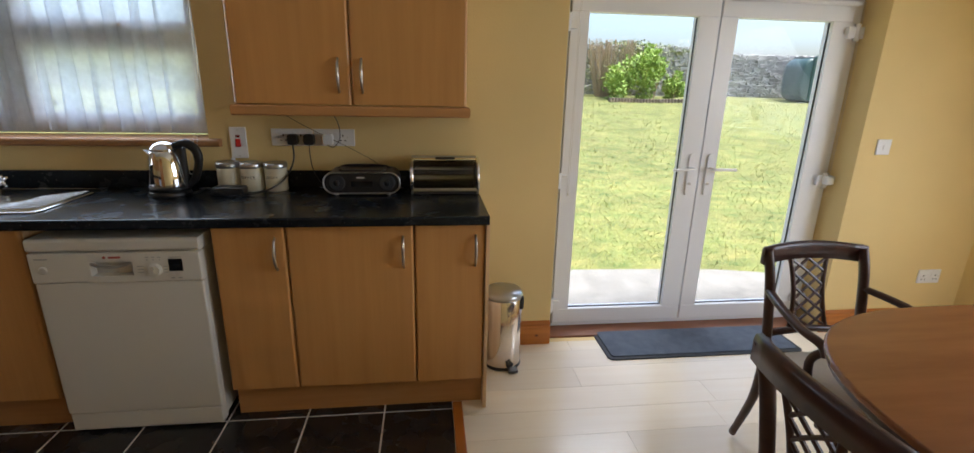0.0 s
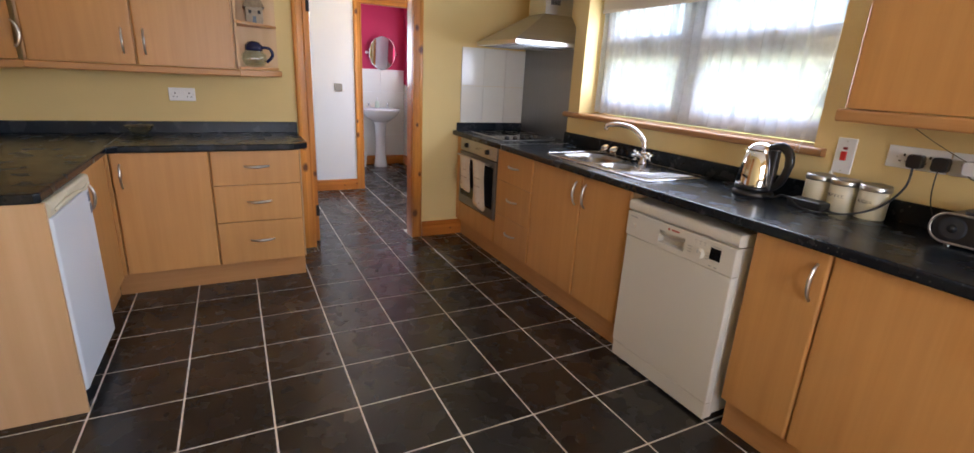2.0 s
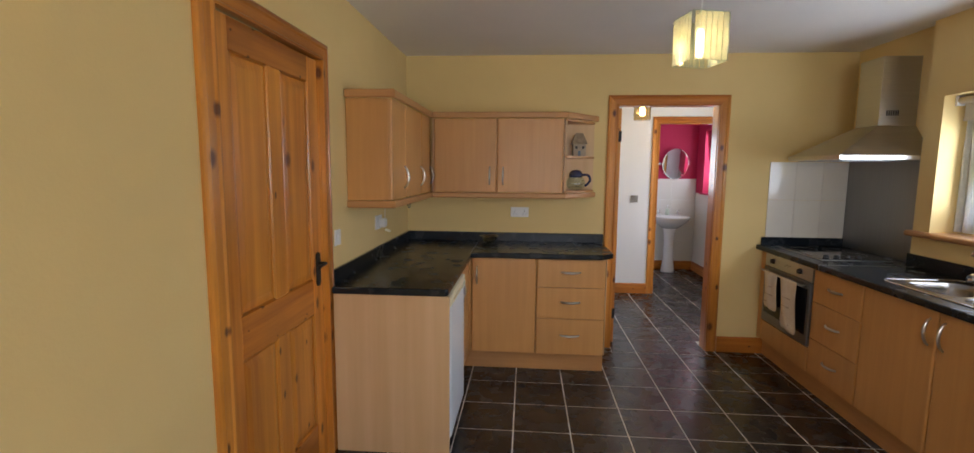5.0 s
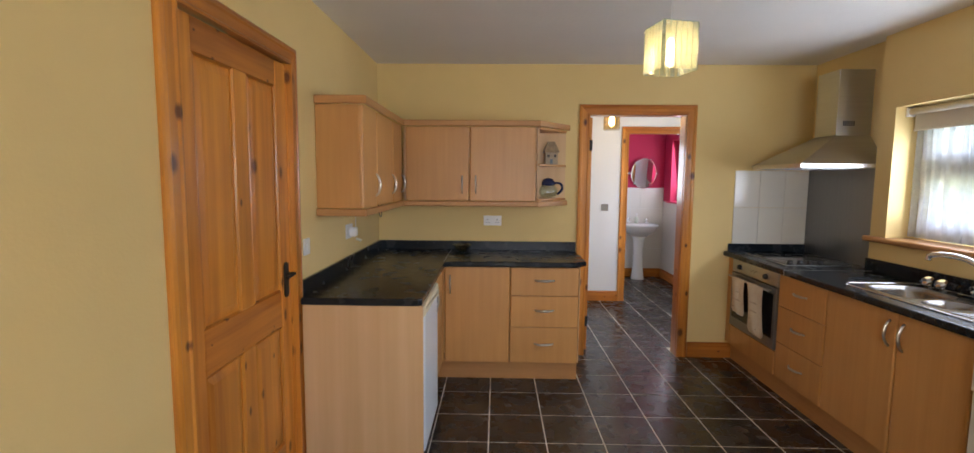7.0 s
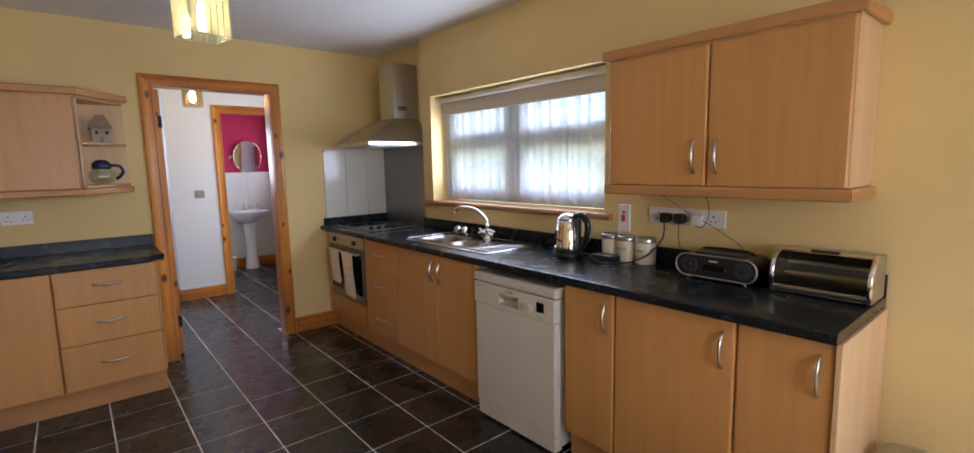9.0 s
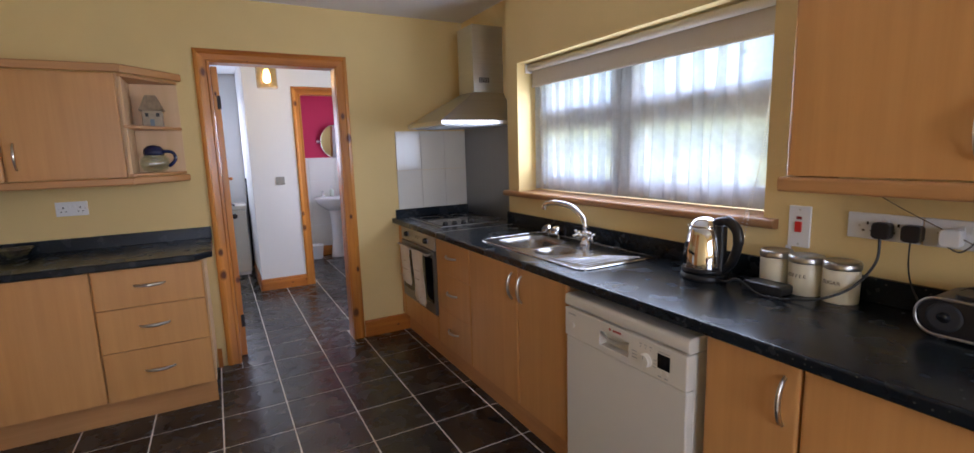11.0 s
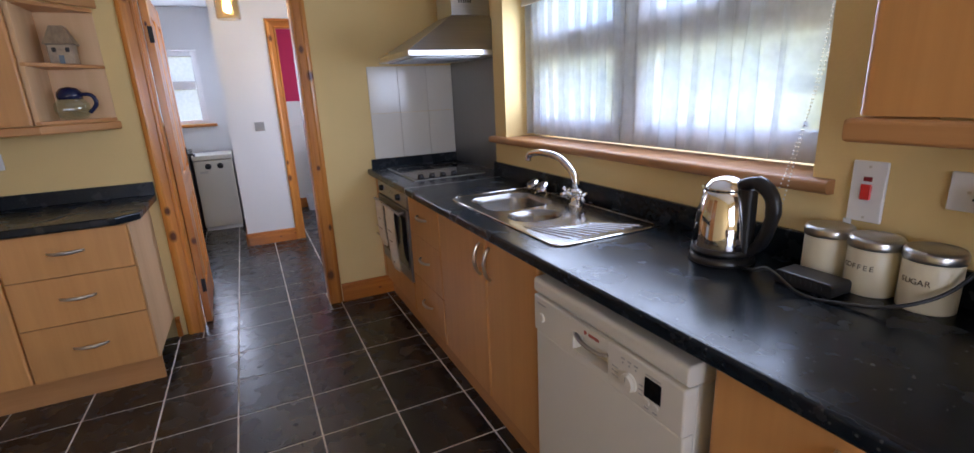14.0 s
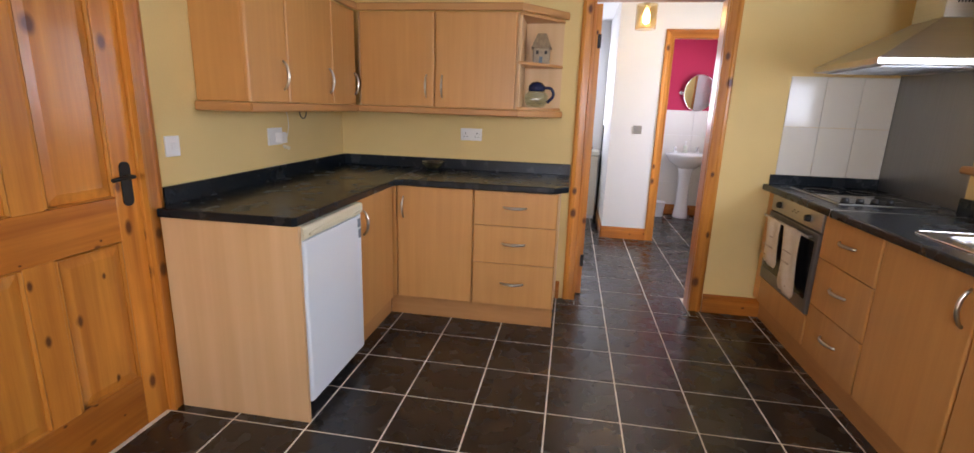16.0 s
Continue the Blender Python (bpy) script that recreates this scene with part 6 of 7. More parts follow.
part("brand_mark", box(-0.645, -0.610, 2.6862, 2.6890, NT1 + 0.080, NT1 + 0.086), PLASTIC_W, rd)
part("top_deck", rounded(-0.73, -0.515, 2.705, 2.845, NT1 + 0.107, NT1 + 0.117, 0.03, "z", 4, 0.003), BLACK, rd)
part("carry_handle", tube(smooth_path([(-0.74, 2.80, NT1 + 0.104), (-0.70, 2.80, NT1 + 0.121), (-0.54, 2.80, NT1 + 0.121), (-0.50, 2.80, NT1 + 0.104)]), 0.006, 8), BLACK, rd, smooth=True)
for x in (-0.74, -0.505):
    for y in (2.71, 2.84):
        part("foot", lathe([(0.009, 0), (0.009, 0.01)], (x, y, NT1), 10), SATIN, rd)

bb = thing("bread_bin", (-0.235, 2.78, NT1), "steel roll-top bread bin with a clear smoked front", "bread bin")
INNER = material("dark_bin_inside", (0.05, 0.047, 0.042), 0.5)
BBX0, BBX1, BY_F, BY_B = -0.400, -0.082, 2.690, 2.872
prof = [(BY_F, NT1 + 0.004), (BY_F - 0.004, NT1 + 0.03)] + [(BY_F + 0.085 - 0.09 * math.cos(radians(a)), NT1 + 0.075 + 0.098 * math.sin(radians(a))) for a in range(0, 100, 10)] + [(BY_B, NT1 + 0.172), (BY_B, NT1 + 0.004)]


def side_plate(x0, x1):
    bm = bmesh.new()
    a = [bm.verts.new((x0, y, z)) for y, z in prof]
    b = [bm.verts.new((x1, y, z)) for y, z in prof]
    n = len(prof)
    bm.faces.new(a)
    bm.faces.new(b[::-1])
    for i in range(n):
        bm.faces.new((a[i], a[(i + 1) % n], b[(i + 1) % n], b[i]))
    return bm


for x in (BBX0, BBX1 - 0.010):
    part("side_plate", side_plate(x, x + 0.010), STEEL, bb)
    part("end_rim", tube([(x + 0.005, y, z) for y, z in prof[1:12]], 0.009, 8), CHROME, bb, "rounded chrome end rim", True)
part("base_tray", box(BBX0 + 0.010, BBX1 - 0.010, BY_F + 0.004, BY_B, NT1 + 0.004, NT1 + 0.016, 0.002), INNER, bb)
part("back_panel", box(BBX0 + 0.010, BBX1 - 0.010, BY_B - 0.004, BY_B, NT1 + 0.016, NT1 + 0.168), INNER, bb)
part("top_panel", box(BBX0 + 0.010, BBX1 - 0.010, BY_F + 0.085, BY_B - 0.004, NT1 + 0.1695, NT1 + 0.1735, 0.001), STEEL, bb)
smoked = thin_glass("smoked_clear_plastic", (0.66, 0.64, 0.60), 0.06)
bm = bmesh.new()
arc = prof[1:11]
ins = [(y + 0.0025 * (1 if i < 6 else 0.5), z - 0.0025) for i, (y, z) in enumerate(arc)]
for o, i2, o2, i3 in zip(arc, ins, arc[1:], ins[1:]):
    vs = [bm.verts.new((x, p[0], p[1])) for x in (BBX0 + 0.010, BBX1 - 0.010) for p in (o, o2, i3, i2)]
    bm.faces.new(vs[0:4])
    bm.faces.new(vs[4:8])
    for k in range(4):
        bm.faces.new((vs[k], vs[(k + 1) % 4], vs[4 + (k + 1) % 4], vs[4 + k]))
bmesh.ops.remove_doubles(bm, verts=bm.verts, dist=0.0001)
dome = part("roll_front", bm, smoked, bb, "clear smoked plastic front")
dome.visible_shadow = False
part("front_lip", rounded(BBX0 + 0.010, BBX1 - 0.010, BY_F - 0.007, BY_F + 0.006, NT1 + 0.020, NT1 + 0.036, 0.004, "x"), SATIN, bb)
# pale bars put in for the bright stripes behind the clear front
for y, z in ((BY_F + 0.10, 0.062), (BY_F + 0.13, 0.105)):
    part("pale_bar", rounded(BBX0 + 0.014, BBX1 - 0.014, y, y + 0.03, NT1 + z, NT1 + z + 0.014, 0.003, "x"), CREAM, bb, "pale horizontal bar inside")
part("top_rail", rounded(BBX0 + 0.011, BBX1 - 0.011, BY_F + 0.060, BY_F + 0.085, NT1 + 0.166, NT1 + 0.176, 0.003, "x"), CHROME, bb)
part("grip", rounded(-0.285, -0.195, BY_F + 0.05, BY_F + 0.075, NT1 + 0.172, NT1 + 0.184, 0.005, "x"), BLACK, bb)
for x in (BBX0 + 0.03, BBX1 - 0.03):
    for y in (BY_F + 0.03, BY_B - 0.02):
        part("foot", lathe([(0.008, 0), (0.008, 0.004)], (x, y, NT1), 8), BLACK, bb)

# ---- things at the corner worktop and its shelves ----
gbw = thing("glass_bowl", (-3.865, 0.10, ST1), "shallow clear glass bowl on the corner worktop", "bowl")
part("bowl", lathe([(0.030, 0.0), (0.035, 0.004), (0.060, 0.03), (0.078, 0.060), (0.081, 0.062), (0.080, 0.058), (0.060, 0.026), (0.035, 0.008), (0.0, 0.007)], (-3.865, 0.10, ST1), 32), BOWL_GLASS, gbw, smooth=True)

HOUSE = material("painted_pottery", (0.42, 0.33, 0.22), 0.5, color2=(0.22, 0.17, 0.12), scale=(45, 45, 45), mix=0.9, bump=0.2)
ROOF = material("brown_glazed_roof", (0.22, 0.16, 0.10), 0.4, color2=(0.36, 0.27, 0.17), scale=(60, 60, 25), mix=0.9, bump=0.3)
ho = thing("pottery_house", (-3.86, 0.815, 1.633), "small pottery house ornament with a brown roof on the shelf", "ornament")
part("wall_block", box(-3.905, -3.825, 0.775, 0.860, 1.633, 1.712, 0.003), HOUSE, ho)
bm = bmesh.new()
q = [bm.verts.new(p) for p in ((-3.915, 0.765, 1.712), (-3.815, 0.765, 1.712), (-3.815, 0.870, 1.712), (-3.915, 0.870, 1.712), (-3.89, 0.795, 1.785), (-3.84, 0.795, 1.785), (-3.84, 0.84, 1.785), (-3.89, 0.84, 1.785))]
for f in ((0, 1, 5, 4), (1, 2, 6, 5), (2, 3, 7, 6), (3, 0, 4, 7), (4, 5, 6, 7), (3, 2, 1, 0)):
    bm.faces.new([q[i] for i in f])
part("roof", bm, ROOF, ho)
for y in (0.790, 0.835):
    part("window", box(-3.8255, -3.8235, y, y + 0.014, 1.680, 1.698), PIN, ho)
part("door", box(-3.8255, -3.8232, 0.808, 0.826, 1.633, 1.668), material("blue_grey_glaze", (0.12, 0.16, 0.2), 0.4), ho)
jx, jy, jz = -3.855, 0.800, UZ0 + 0.018
jg = thing("coffee_jug", (jx, jy, jz), "round glass coffee jug with a dark blue lid and handle", "jug")
part("glass_body", lathe([(0.036, 0.0), (0.056, 0.012), (0.069, 0.045), (0.065, 0.075), (0.048, 0.095), (0.045, 0.093), (0.062, 0.073), (0.066, 0.045), (0.053, 0.014), (0.0, 0.004)], (jx, jy, jz), 28), CLEAR, jg, smooth=True)
BLUE = material("dark_blue_plastic", (0.012, 0.018, 0.07), 0.25)
part("lid", lathe([(0.047, 0.095), (0.049, 0.11), (0.046, 0.128), (0.03, 0.146), (0.0, 0.153)], (jx, jy, jz), 28), BLUE, jg, smooth=True)
part("handle", tube(smooth_path([(jx + 0.02, jy + 0.04, jz + 0.115), (jx + 0.025, jy + 0.085, jz + 0.11), (jx + 0.025, jy + 0.098, jz + 0.07), (jx + 0.015, jy + 0.065, jz + 0.03)]), 0.009, 8), BLUE, jg, smooth=True)
part("print_band", join(*[box(jx + 0.0675, jx + 0.0690, jy - 0.02 + i * 0.009, jy - 0.014 + i * 0.009, jz + 0.045, jz + 0.051) for i in range(5)]), PLASTIC_W, jg)

ho.scale = (1.15, 1.2, 1.2)
jg.scale = (1.08, 1.12, 1.08)
kt.scale = (0.96, 0.96, 0.97)
bb.scale = (1.0, 1.0, 0.92)

# ---- lamps ----
pl = thing("pendant_lamp", (-1.93, 1.09, 1.95), "square glass pendant lamp with frosted strips and a lit bulb", "lamp")
LM = Matrix.Translation((-1.93, 1.09, 0)) @ Matrix.Rotation(radians(12), 4, "Z")


def lamp_part(nm, bm, mat, par=pl, label="", smooth=False):
    bmesh.ops.transform(bm, matrix=LM, verts=bm.verts)
    return part(nm, bm, mat, par, label, smooth)


STRIP = sheer("frosted_lamp_strip", (0.74, 0.74, 0.56), 0.56)
h = 0.075
lamp_part("ceiling_rose", lathe([(0.045, TOP - 0.022), (0.05, TOP - 0.012), (0.05, TOP - 0.001)], (0, 0, 0), 24), PLASTIC_W, smooth=True)
lamp_part("flex", rod((0, 0, 2.15), (0, 0, TOP - 0.02), 0.0028, 8), PLASTIC_W)
lamp_part("lampholder", lathe([(0.017, 2.09), (0.017, 2.14), (0.010, 2.155)], (0, 0, 0), 16), SATIN)
tp2 = lamp_part("top_plate", box(-h, h, -h, h, 2.140, 2.145), CLEAR)
tp2.visible_shadow = False
for k in range(4):
    R = Matrix.Rotation(radians(90 * k), 4, "Z")
    bm = box(-h, h, -h - 0.003, -h, 1.955, 2.140)
    bmesh.ops.transform(bm, matrix=R, verts=bm.verts)
    gp = lamp_part("glass_side", bm, CLEAR)
    gp.visible_shadow = False
    for i in range(6):
        u = -h + 0.0045 + i * 0.0238
        bm = box(u, u + 0.0205, -h - 0.0048, -h - 0.0036, 1.957, 2.138)
        bmesh.ops.transform(bm, matrix=R, verts=bm.verts)
        lamp_part("frosted_strip", bm, STRIP, gp)
    bm = rod((-h + 0.012, -h - 0.004, 2.125), (-h + 0.012, -h - 0.012, 2.125), 0.004, 8)
    bmesh.ops.transform(bm, matrix=R, verts=bm.verts)
    lamp_part("stud", bm, SATIN, gp)
lamp_part("bulb", lathe([(0.010, 2.09), (0.014, 2.075), (0.016, 2.01), (0.012, 1.985), (0, 1.98)], (0, 0, 0), 16), glow("lit_bulb", (1.0, 0.70, 0.32), 9.0), smooth=True)

up = thing("utility_pendant", (-5.2, 1.605, 2.05), "smoked glass jar pendant with a glowing filament bulb", "lamp")
amber = glass("amber_smoked_glass", (0.80, 0.66, 0.42), 0.02)
part("flex", rod((-5.2, 1.605, 2.29), (-5.2, 1.605, TOP), 0.003, 8), BLACK, up)
part("cap", lathe([(0.03, 2.22), (0.035, 2.25), (0.012, 2.29)], (-5.2, 1.605, 0), 20), SATIN, up, smooth=True)
jar = part("jar", lathe([(0.083, 2.045), (0.088, 2.06), (0.088, 2.245), (0.085, 2.245), (0.085, 2.06), (0.080, 2.048)], (-5.2, 1.605, 0), 12), amber, up)
jar.visible_shadow = False
part("bulb", lathe([(0.012, 2.21), (0.026, 2.17), (0.030, 2.13), (0.020, 2.10), (0, 2.093)], (-5.2, 1.605, 0), 16), glow("amber_bulb", (1.0, 0.62, 0.22), 9.0), up, smooth=True)

# ---- utility room and cloakroom ----
ap = thing("utility_appliance", (-7.0, 1.22, 0), "white enamel utility appliance with two black knobs and a lid", "appliance")
part("body", box(-7.28, -6.86, 1.01, 1.400, 0.04, 0.80, 0.006, 2), WHITE_GOODS, ap)
part("lid", rounded(-7.28, -6.85, 1.004, 1.405, 0.805, 0.862, 0.012, "y", 3, 0.003), WHITE_GOODS, ap)
for y in (1.15, 1.27):
    part("knob", lathe([(0.032, 0), (0.032, 0.01), (0.022, 0.03), (0, 0.03)], (-6.86, y, 0.735), 20, Matrix.Rotation(radians(90), 4, "Y")), BLACK, ap, smooth=True)
part("badge", box(-6.86, -6.855, 1.06, 1.14, 0.66, 0.685, 0.002), SATIN, ap)
part("plinth", box(-7.26, -6.875, 1.02, 1.390, 0.0, 0.04), PLASTIC_W, ap)
br = thing("broom", (-6.90, 1.424, 0), "dark broom leaning in the gap beside the white appliance", "broom")
part("broom_handle", rod((-6.90, 1.424, 0.05), (-6.935, 1.432, 1.18), 0.010, 10), BLACK, br, smooth=True)
part("broom_head", box(-7.05, -6.80, 1.409, 1.439, 0.045, 0.085, 0.006), BLACK, br)
part("bristles", box(-7.04, -6.81, 1.411, 1.437, 0.0, 0.046, 0.003), MAT_EDGE, br)
uwk = thing("utility_worktop", (-7.0, 0.6, 0), "dark worktop on a base unit beside the white appliance", "worktop")
part("top_board", box(-7.28, -6.75, 0.2, 0.99, 0.872, 0.91, 0.006), WORKTOP, uwk)
part("unit_front", box(-7.28, -6.80, 0.2, 0.985, 0.0, 0.872), BLACK, uwk)

ba = thing("pedestal_basin", (-7.32, 2.56, 0), "white ceramic pedestal basin with chrome taps", "basin")
part("pedestal", lathe([(0.10, 0.0), (0.095, 0.03), (0.075, 0.20), (0.07, 0.45), (0.085, 0.62), (0.11, 0.68)], (-7.33, 2.555, 0), 24), CERAMIC, ba, smooth=True)


def basin_ring(a, b, cx, z, k=32):
    return [(cx + a * math.cos(2 * math.pi * i / k) * (1.0 if math.cos(2 * math.pi * i / k) > 0 else 0.85), 2.56 + b * math.sin(2 * math.pi * i / k), z) for i in range(k)]


bm = bmesh.new()
rings = [[bm.verts.new(p) for p in basin_ring(a, b, cx, z)] for a, b, cx, z in ((0.10, 0.11, -7.33, 0.66), (0.20, 0.23, -7.32, 0.75), (0.235, 0.275, -7.31, 0.82), (0.24, 0.285, -7.31, 0.845), (0.225, 0.27, -7.31, 0.85), (0.16, 0.21, -7.28, 0.83), (0.10, 0.14, -7.28, 0.74), (0.03, 0.03, -7.29, 0.72))]
for a, b in zip(rings, rings[1:]):
    for i in range(32):
        bm.faces.new((a[i], a[(i + 1) % 32], b[(i + 1) % 32], b[i]))
bm.faces.new(rings[-1])
bm.faces.new(rings[0][::-1])
part("basin", bm, CERAMIC, ba, smooth=True)
for y in (2.42, 2.70):
    t = part("tap_body", lathe([(0.022, 0.848), (0.018, 0.87), (0.014, 0.90), (0.02, 0.905), (0.022, 0.925), (0, 0.93)], (-7.46, y, 0), 14), CHROME, ba, smooth=True)
    part("spout", rod((-7.46, y, 0.885), (-7.38, y, 0.875), 0.011, 10), CHROME, t, smooth=True)
sb = thing("soap_bottle", (-7.45, 2.545, 0.848), "clear soap bottle with a pump on the basin", "soap bottle")
part("bottle", lathe([(0.028, 0.849), (0.030, 0.86), (0.028, 0.93), (0.012, 0.95)], (-7.45, 2.545, 0), 16), material("pale_green_plastic", (0.65, 0.72, 0.60), 0.25), sb, smooth=True)
part("pump", join(rod((-7.45, 2.545, 0.95), (-7.45, 2.545, 0.99), 0.006, 8), box(-7.46, -7.41, 2.537, 2.553, 0.988, 1.0, 0.003)), PLASTIC_W, sb)

mr = thing("swivel_mirror", (-7.52, 2.645, 1.40), "oval tilting mirror on two chrome brackets", "mirror")
MM = Matrix.Translation((-7.50, 2.645, 1.62)) @ Matrix.Rotation(radians(-3), 4, "Z") @ Matrix.Rotation(radians(97), 4, "Y")
bm = prism([(0.225 * math.cos(2 * math.pi * i / 48), 0.185 * math.sin(2 * math.pi * i / 48)) for i in range(48)], 0.0, 0.006, 0.002, 1)
bmesh.ops.transform(bm, matrix=MM, verts=bm.verts)
MIRROR = material("silvered_mirror", (0.92, 0.92, 0.92), 0.01, 1.0, color2=(0.92, 0.92, 0.92))
part("mirror_glass", bm, MIRROR, mr)
bm = tube([(0.228 * math.cos(2 * math.pi * i / 48), 0.188 * math.sin(2 * math.pi * i / 48), 0.002) for i in range(48)], 0.005, 6, closed=True)
bmesh.ops.transform(bm, matrix=MM, verts=bm.verts)
part("chrome_rim", bm, CHROME, mr, smooth=True)
for s in (-1, 1):
    part("bracket", join(rod((-7.55, 2.645 + s * 0.215, 1.62), (-7.50, 2.645 + s * 0.215, 1.62), 0.012, 12), lathe([(0.024, 0), (0.024, 0.008), (0, 0.008)], (-7.55, 2.645 + s * 0.215, 1.62), 16, Matrix.Rotation(radians(90), 4, "Y")), rod((-7.50, 2.645 + s * 0.215, 1.62), (-7.50, 2.645 + s * 0.185, 1.62), 0.008, 10)), CHROME, mr, smooth=True)
wb = thing("waste_bin", (-7.33, 2.26, 0), "small white plastic waste bin on the cloakroom floor", "bin")
part("tub", lathe([(0.07, 0.0), (0.072, 0.004), (0.092, 0.19), (0.096, 0.195), (0.090, 0.19), (0.069, 0.01), (0, 0.008)], (-7.33, 2.26, 0), 24), PLASTIC_W, wb, smooth=True)


# ---- garden ----
def lawn_height(x, y):
    if y < 4.3:
        return -0.16
    t = min(1.0, (y - 4.3) / 14.1)
    return -0.16 + 1.22 * t + 0.03 * noise.noise((x * 0.5, y * 0.5, 0.0)) * min(1, (y - 4.3))


bm = bmesh.new()
xs = [-900, -200, -60] + [-30 + i * 0.8 for i in range(70)] + [60, 200, 900]
ys = [-900, -200, -40, -10, -1, 3.1, 3.6, 4.1, 4.5] + [5 + i * 0.7 for i in range(22)] + [24, 40, 100, 300, 900]
gv = [[bm.verts.new((x, y, lawn_height(x, y))) for y in ys] for x in xs]
for i in range(len(xs) - 1):
    for k in range(len(ys) - 1):
        bm.faces.new((gv[i][k], gv[i + 1][k], gv[i + 1][k + 1], gv[i][k + 1]))
LAWN = material("mossy_lawn", (0.105, 0.155, 0.033), 0.95, color2=(0.30, 0.265, 0.080), scale=(4.0, 6.5, 4.0), mix=1.0, detail=10, bump=1.0, bump_scale=25, world_space=True, stain=0.35)
gr = new("ground", finish("ground", bm, LAWN, True))
tagged(gr, "sloping mossy lawn that rises away from the house", "lawn", kind="structure")

GRASS = material("grass_blades", (0.24, 0.29, 0.065), 0.8, color2=(0.42, 0.37, 0.12), scale=(2.6, 5.0, 2.6), mix=1.0, world_space=True, detail=7)
rng = random.Random(9)
verts, faces = [], []
for _ in range(30000):
    y = 3.75 + (rng.random() ** 1.9) * 13.5
    x = rng.uniform(0.15, 0.75) * (y + 0.2) + rng.uniform(-0.6, 0.6)
    if y < 4.25 + (0 if x < 1.7 else -0.55 * (x - 1.7)):
        continue
    clump = noise.noise((x * 1.7, y * 1.7, 3.0))
    hgt = (0.018 + 0.03 * max(0, clump) + rng.random() * 0.02) * (0.8 + y * 0.03)
    z = lawn_height(x, y) - 0.004
    a = rng.uniform(0, 6.28)
    w = 0.0025 + 0.0004 * y
    b = len(verts)
    lean = rng.uniform(1.0, 2.2) * hgt
    verts += [(x - w * math.cos(a), y - w * math.sin(a), z), (x + w * math.cos(a), y + w * math.sin(a), z), (x + lean * math.sin(a), y - lean * math.cos(a), z + hgt)]
    faces.append((b, b + 1, b + 2))
me = bpy.data.meshes.new("grass")
me.from_pydata(verts, [], faces)
me.materials.append(GRASS)
tagged(new("grass", me), "short tufted yellow-green lawn grass", "grass", kind="stuff")

CONCRETE = material("pale_concrete", (0.30, 0.275, 0.24), 0.9, color2=(0.20, 0.18, 0.155), scale=(7, 7, 7), mix=0.9, bump=0.6, bump_scale=70, world_space=True, stain=0.2, detail=8)
edge = [(-1.2, 3.245), (-1.2, 4.22), (0.8, 4.21), (1.66, 4.17)] + [(1.66 + 1.9 * math.sin(radians(a)), 2.95 + 1.22 * math.cos(radians(a))) for a in range(15, 80, 10)] + [(3.6, 3.245)]
solid("patio", prism(edge, -0.16, -0.075, 0.012, 2), CONCRETE, "pale concrete patio with a curved edge at the garden doors", "patio", kind="structure")

# dry stone wall at the end of the garden
STONE = material("grey_field_stone", (0.38, 0.36, 0.32), 0.9, color2=(0.17, 0.16, 0.145), scale=(6, 6, 6), mix=0.9, bump=0.8, bump_scale=14, world_space=True, random=0.3, detail=7)
WALL_Y = 18.5
sw = thing("stone_wall", (10, WALL_Y, 1.0), "grey dry stone garden wall with an uneven top", "stone wall", kind="structure")
# core coloured near black to give the shade in the gaps between stones
part("core", box(-28, 26, WALL_Y + 0.10, WALL_Y + 0.55, 0.6, 2.30), material("gap_shade_core", (0.05, 0.047, 0.042), 0.95), sw)
rng = random.Random(21)
shapes = []
for k in range(14):
    bm = box(-0.5, 0.5, -0.5, 0.5, -0.5, 0.5, 0.12, 1)
    for v in bm.verts:
        v.co += Vector((rng.uniform(-0.15, 0.15), rng.uniform(-0.12, 0.12), rng.uniform(-0.15, 0.15)))
    shapes.append(finish("stone", bm, STONE))
near, far = [], []
z = 0.98
while z < 2.62:
    hgt = rng.uniform(0.09, 0.19)
    x = -26.0
    while x < 24:
        wdt = hgt * rng.uniform(1.2, 3.0)
        top = 2.52 + 0.12 * noise.noise((x * 0.9, 0, 1)) + (0.28 if x < 10.4 else 0.0)
        if z < top:
            (near if 9.2 < x < 15.5 else far).append((x + wdt / 2, WALL_Y + rng.uniform(-0.03, 0.05), z + hgt / 2, wdt * 0.99, 0.32, hgt * 1.06, rng.randrange(14), rng.uniform(-9, 9)))
        x += wdt * 0.97
    z += hgt * 0.95
near.sort(key=lambda s: -s[2])
far += near[300:]
for x, y, z, w, d, hh, k, tl in near[:300]:
    st = new("stone", shapes[k])
    st.parent = sw
    st.matrix_basis = Matrix.Translation(Vector((x, y, z)) - ORIGIN[sw.name]) @ Matrix.Rotation(radians(tl), 4, "Y") @ Matrix.Diagonal((w, d, hh, 1))
verts, faces = [], []
for x, y, z, w, d, hh, k, tl in far:
    me = shapes[k]
    m = Matrix.Translation(Vector((x, y, z)) - ORIGIN[sw.name]) @ Matrix.Rotation(radians(tl), 4, "Y") @ Matrix.Diagonal((w, d, hh, 1))
    b = len(verts)
    verts += [tuple(m @ v.co) for v in me.vertices]
    faces += [tuple(b + i for i in p.vertices) for p in me.polygons]
me = bpy.data.meshes.new("further_stones")
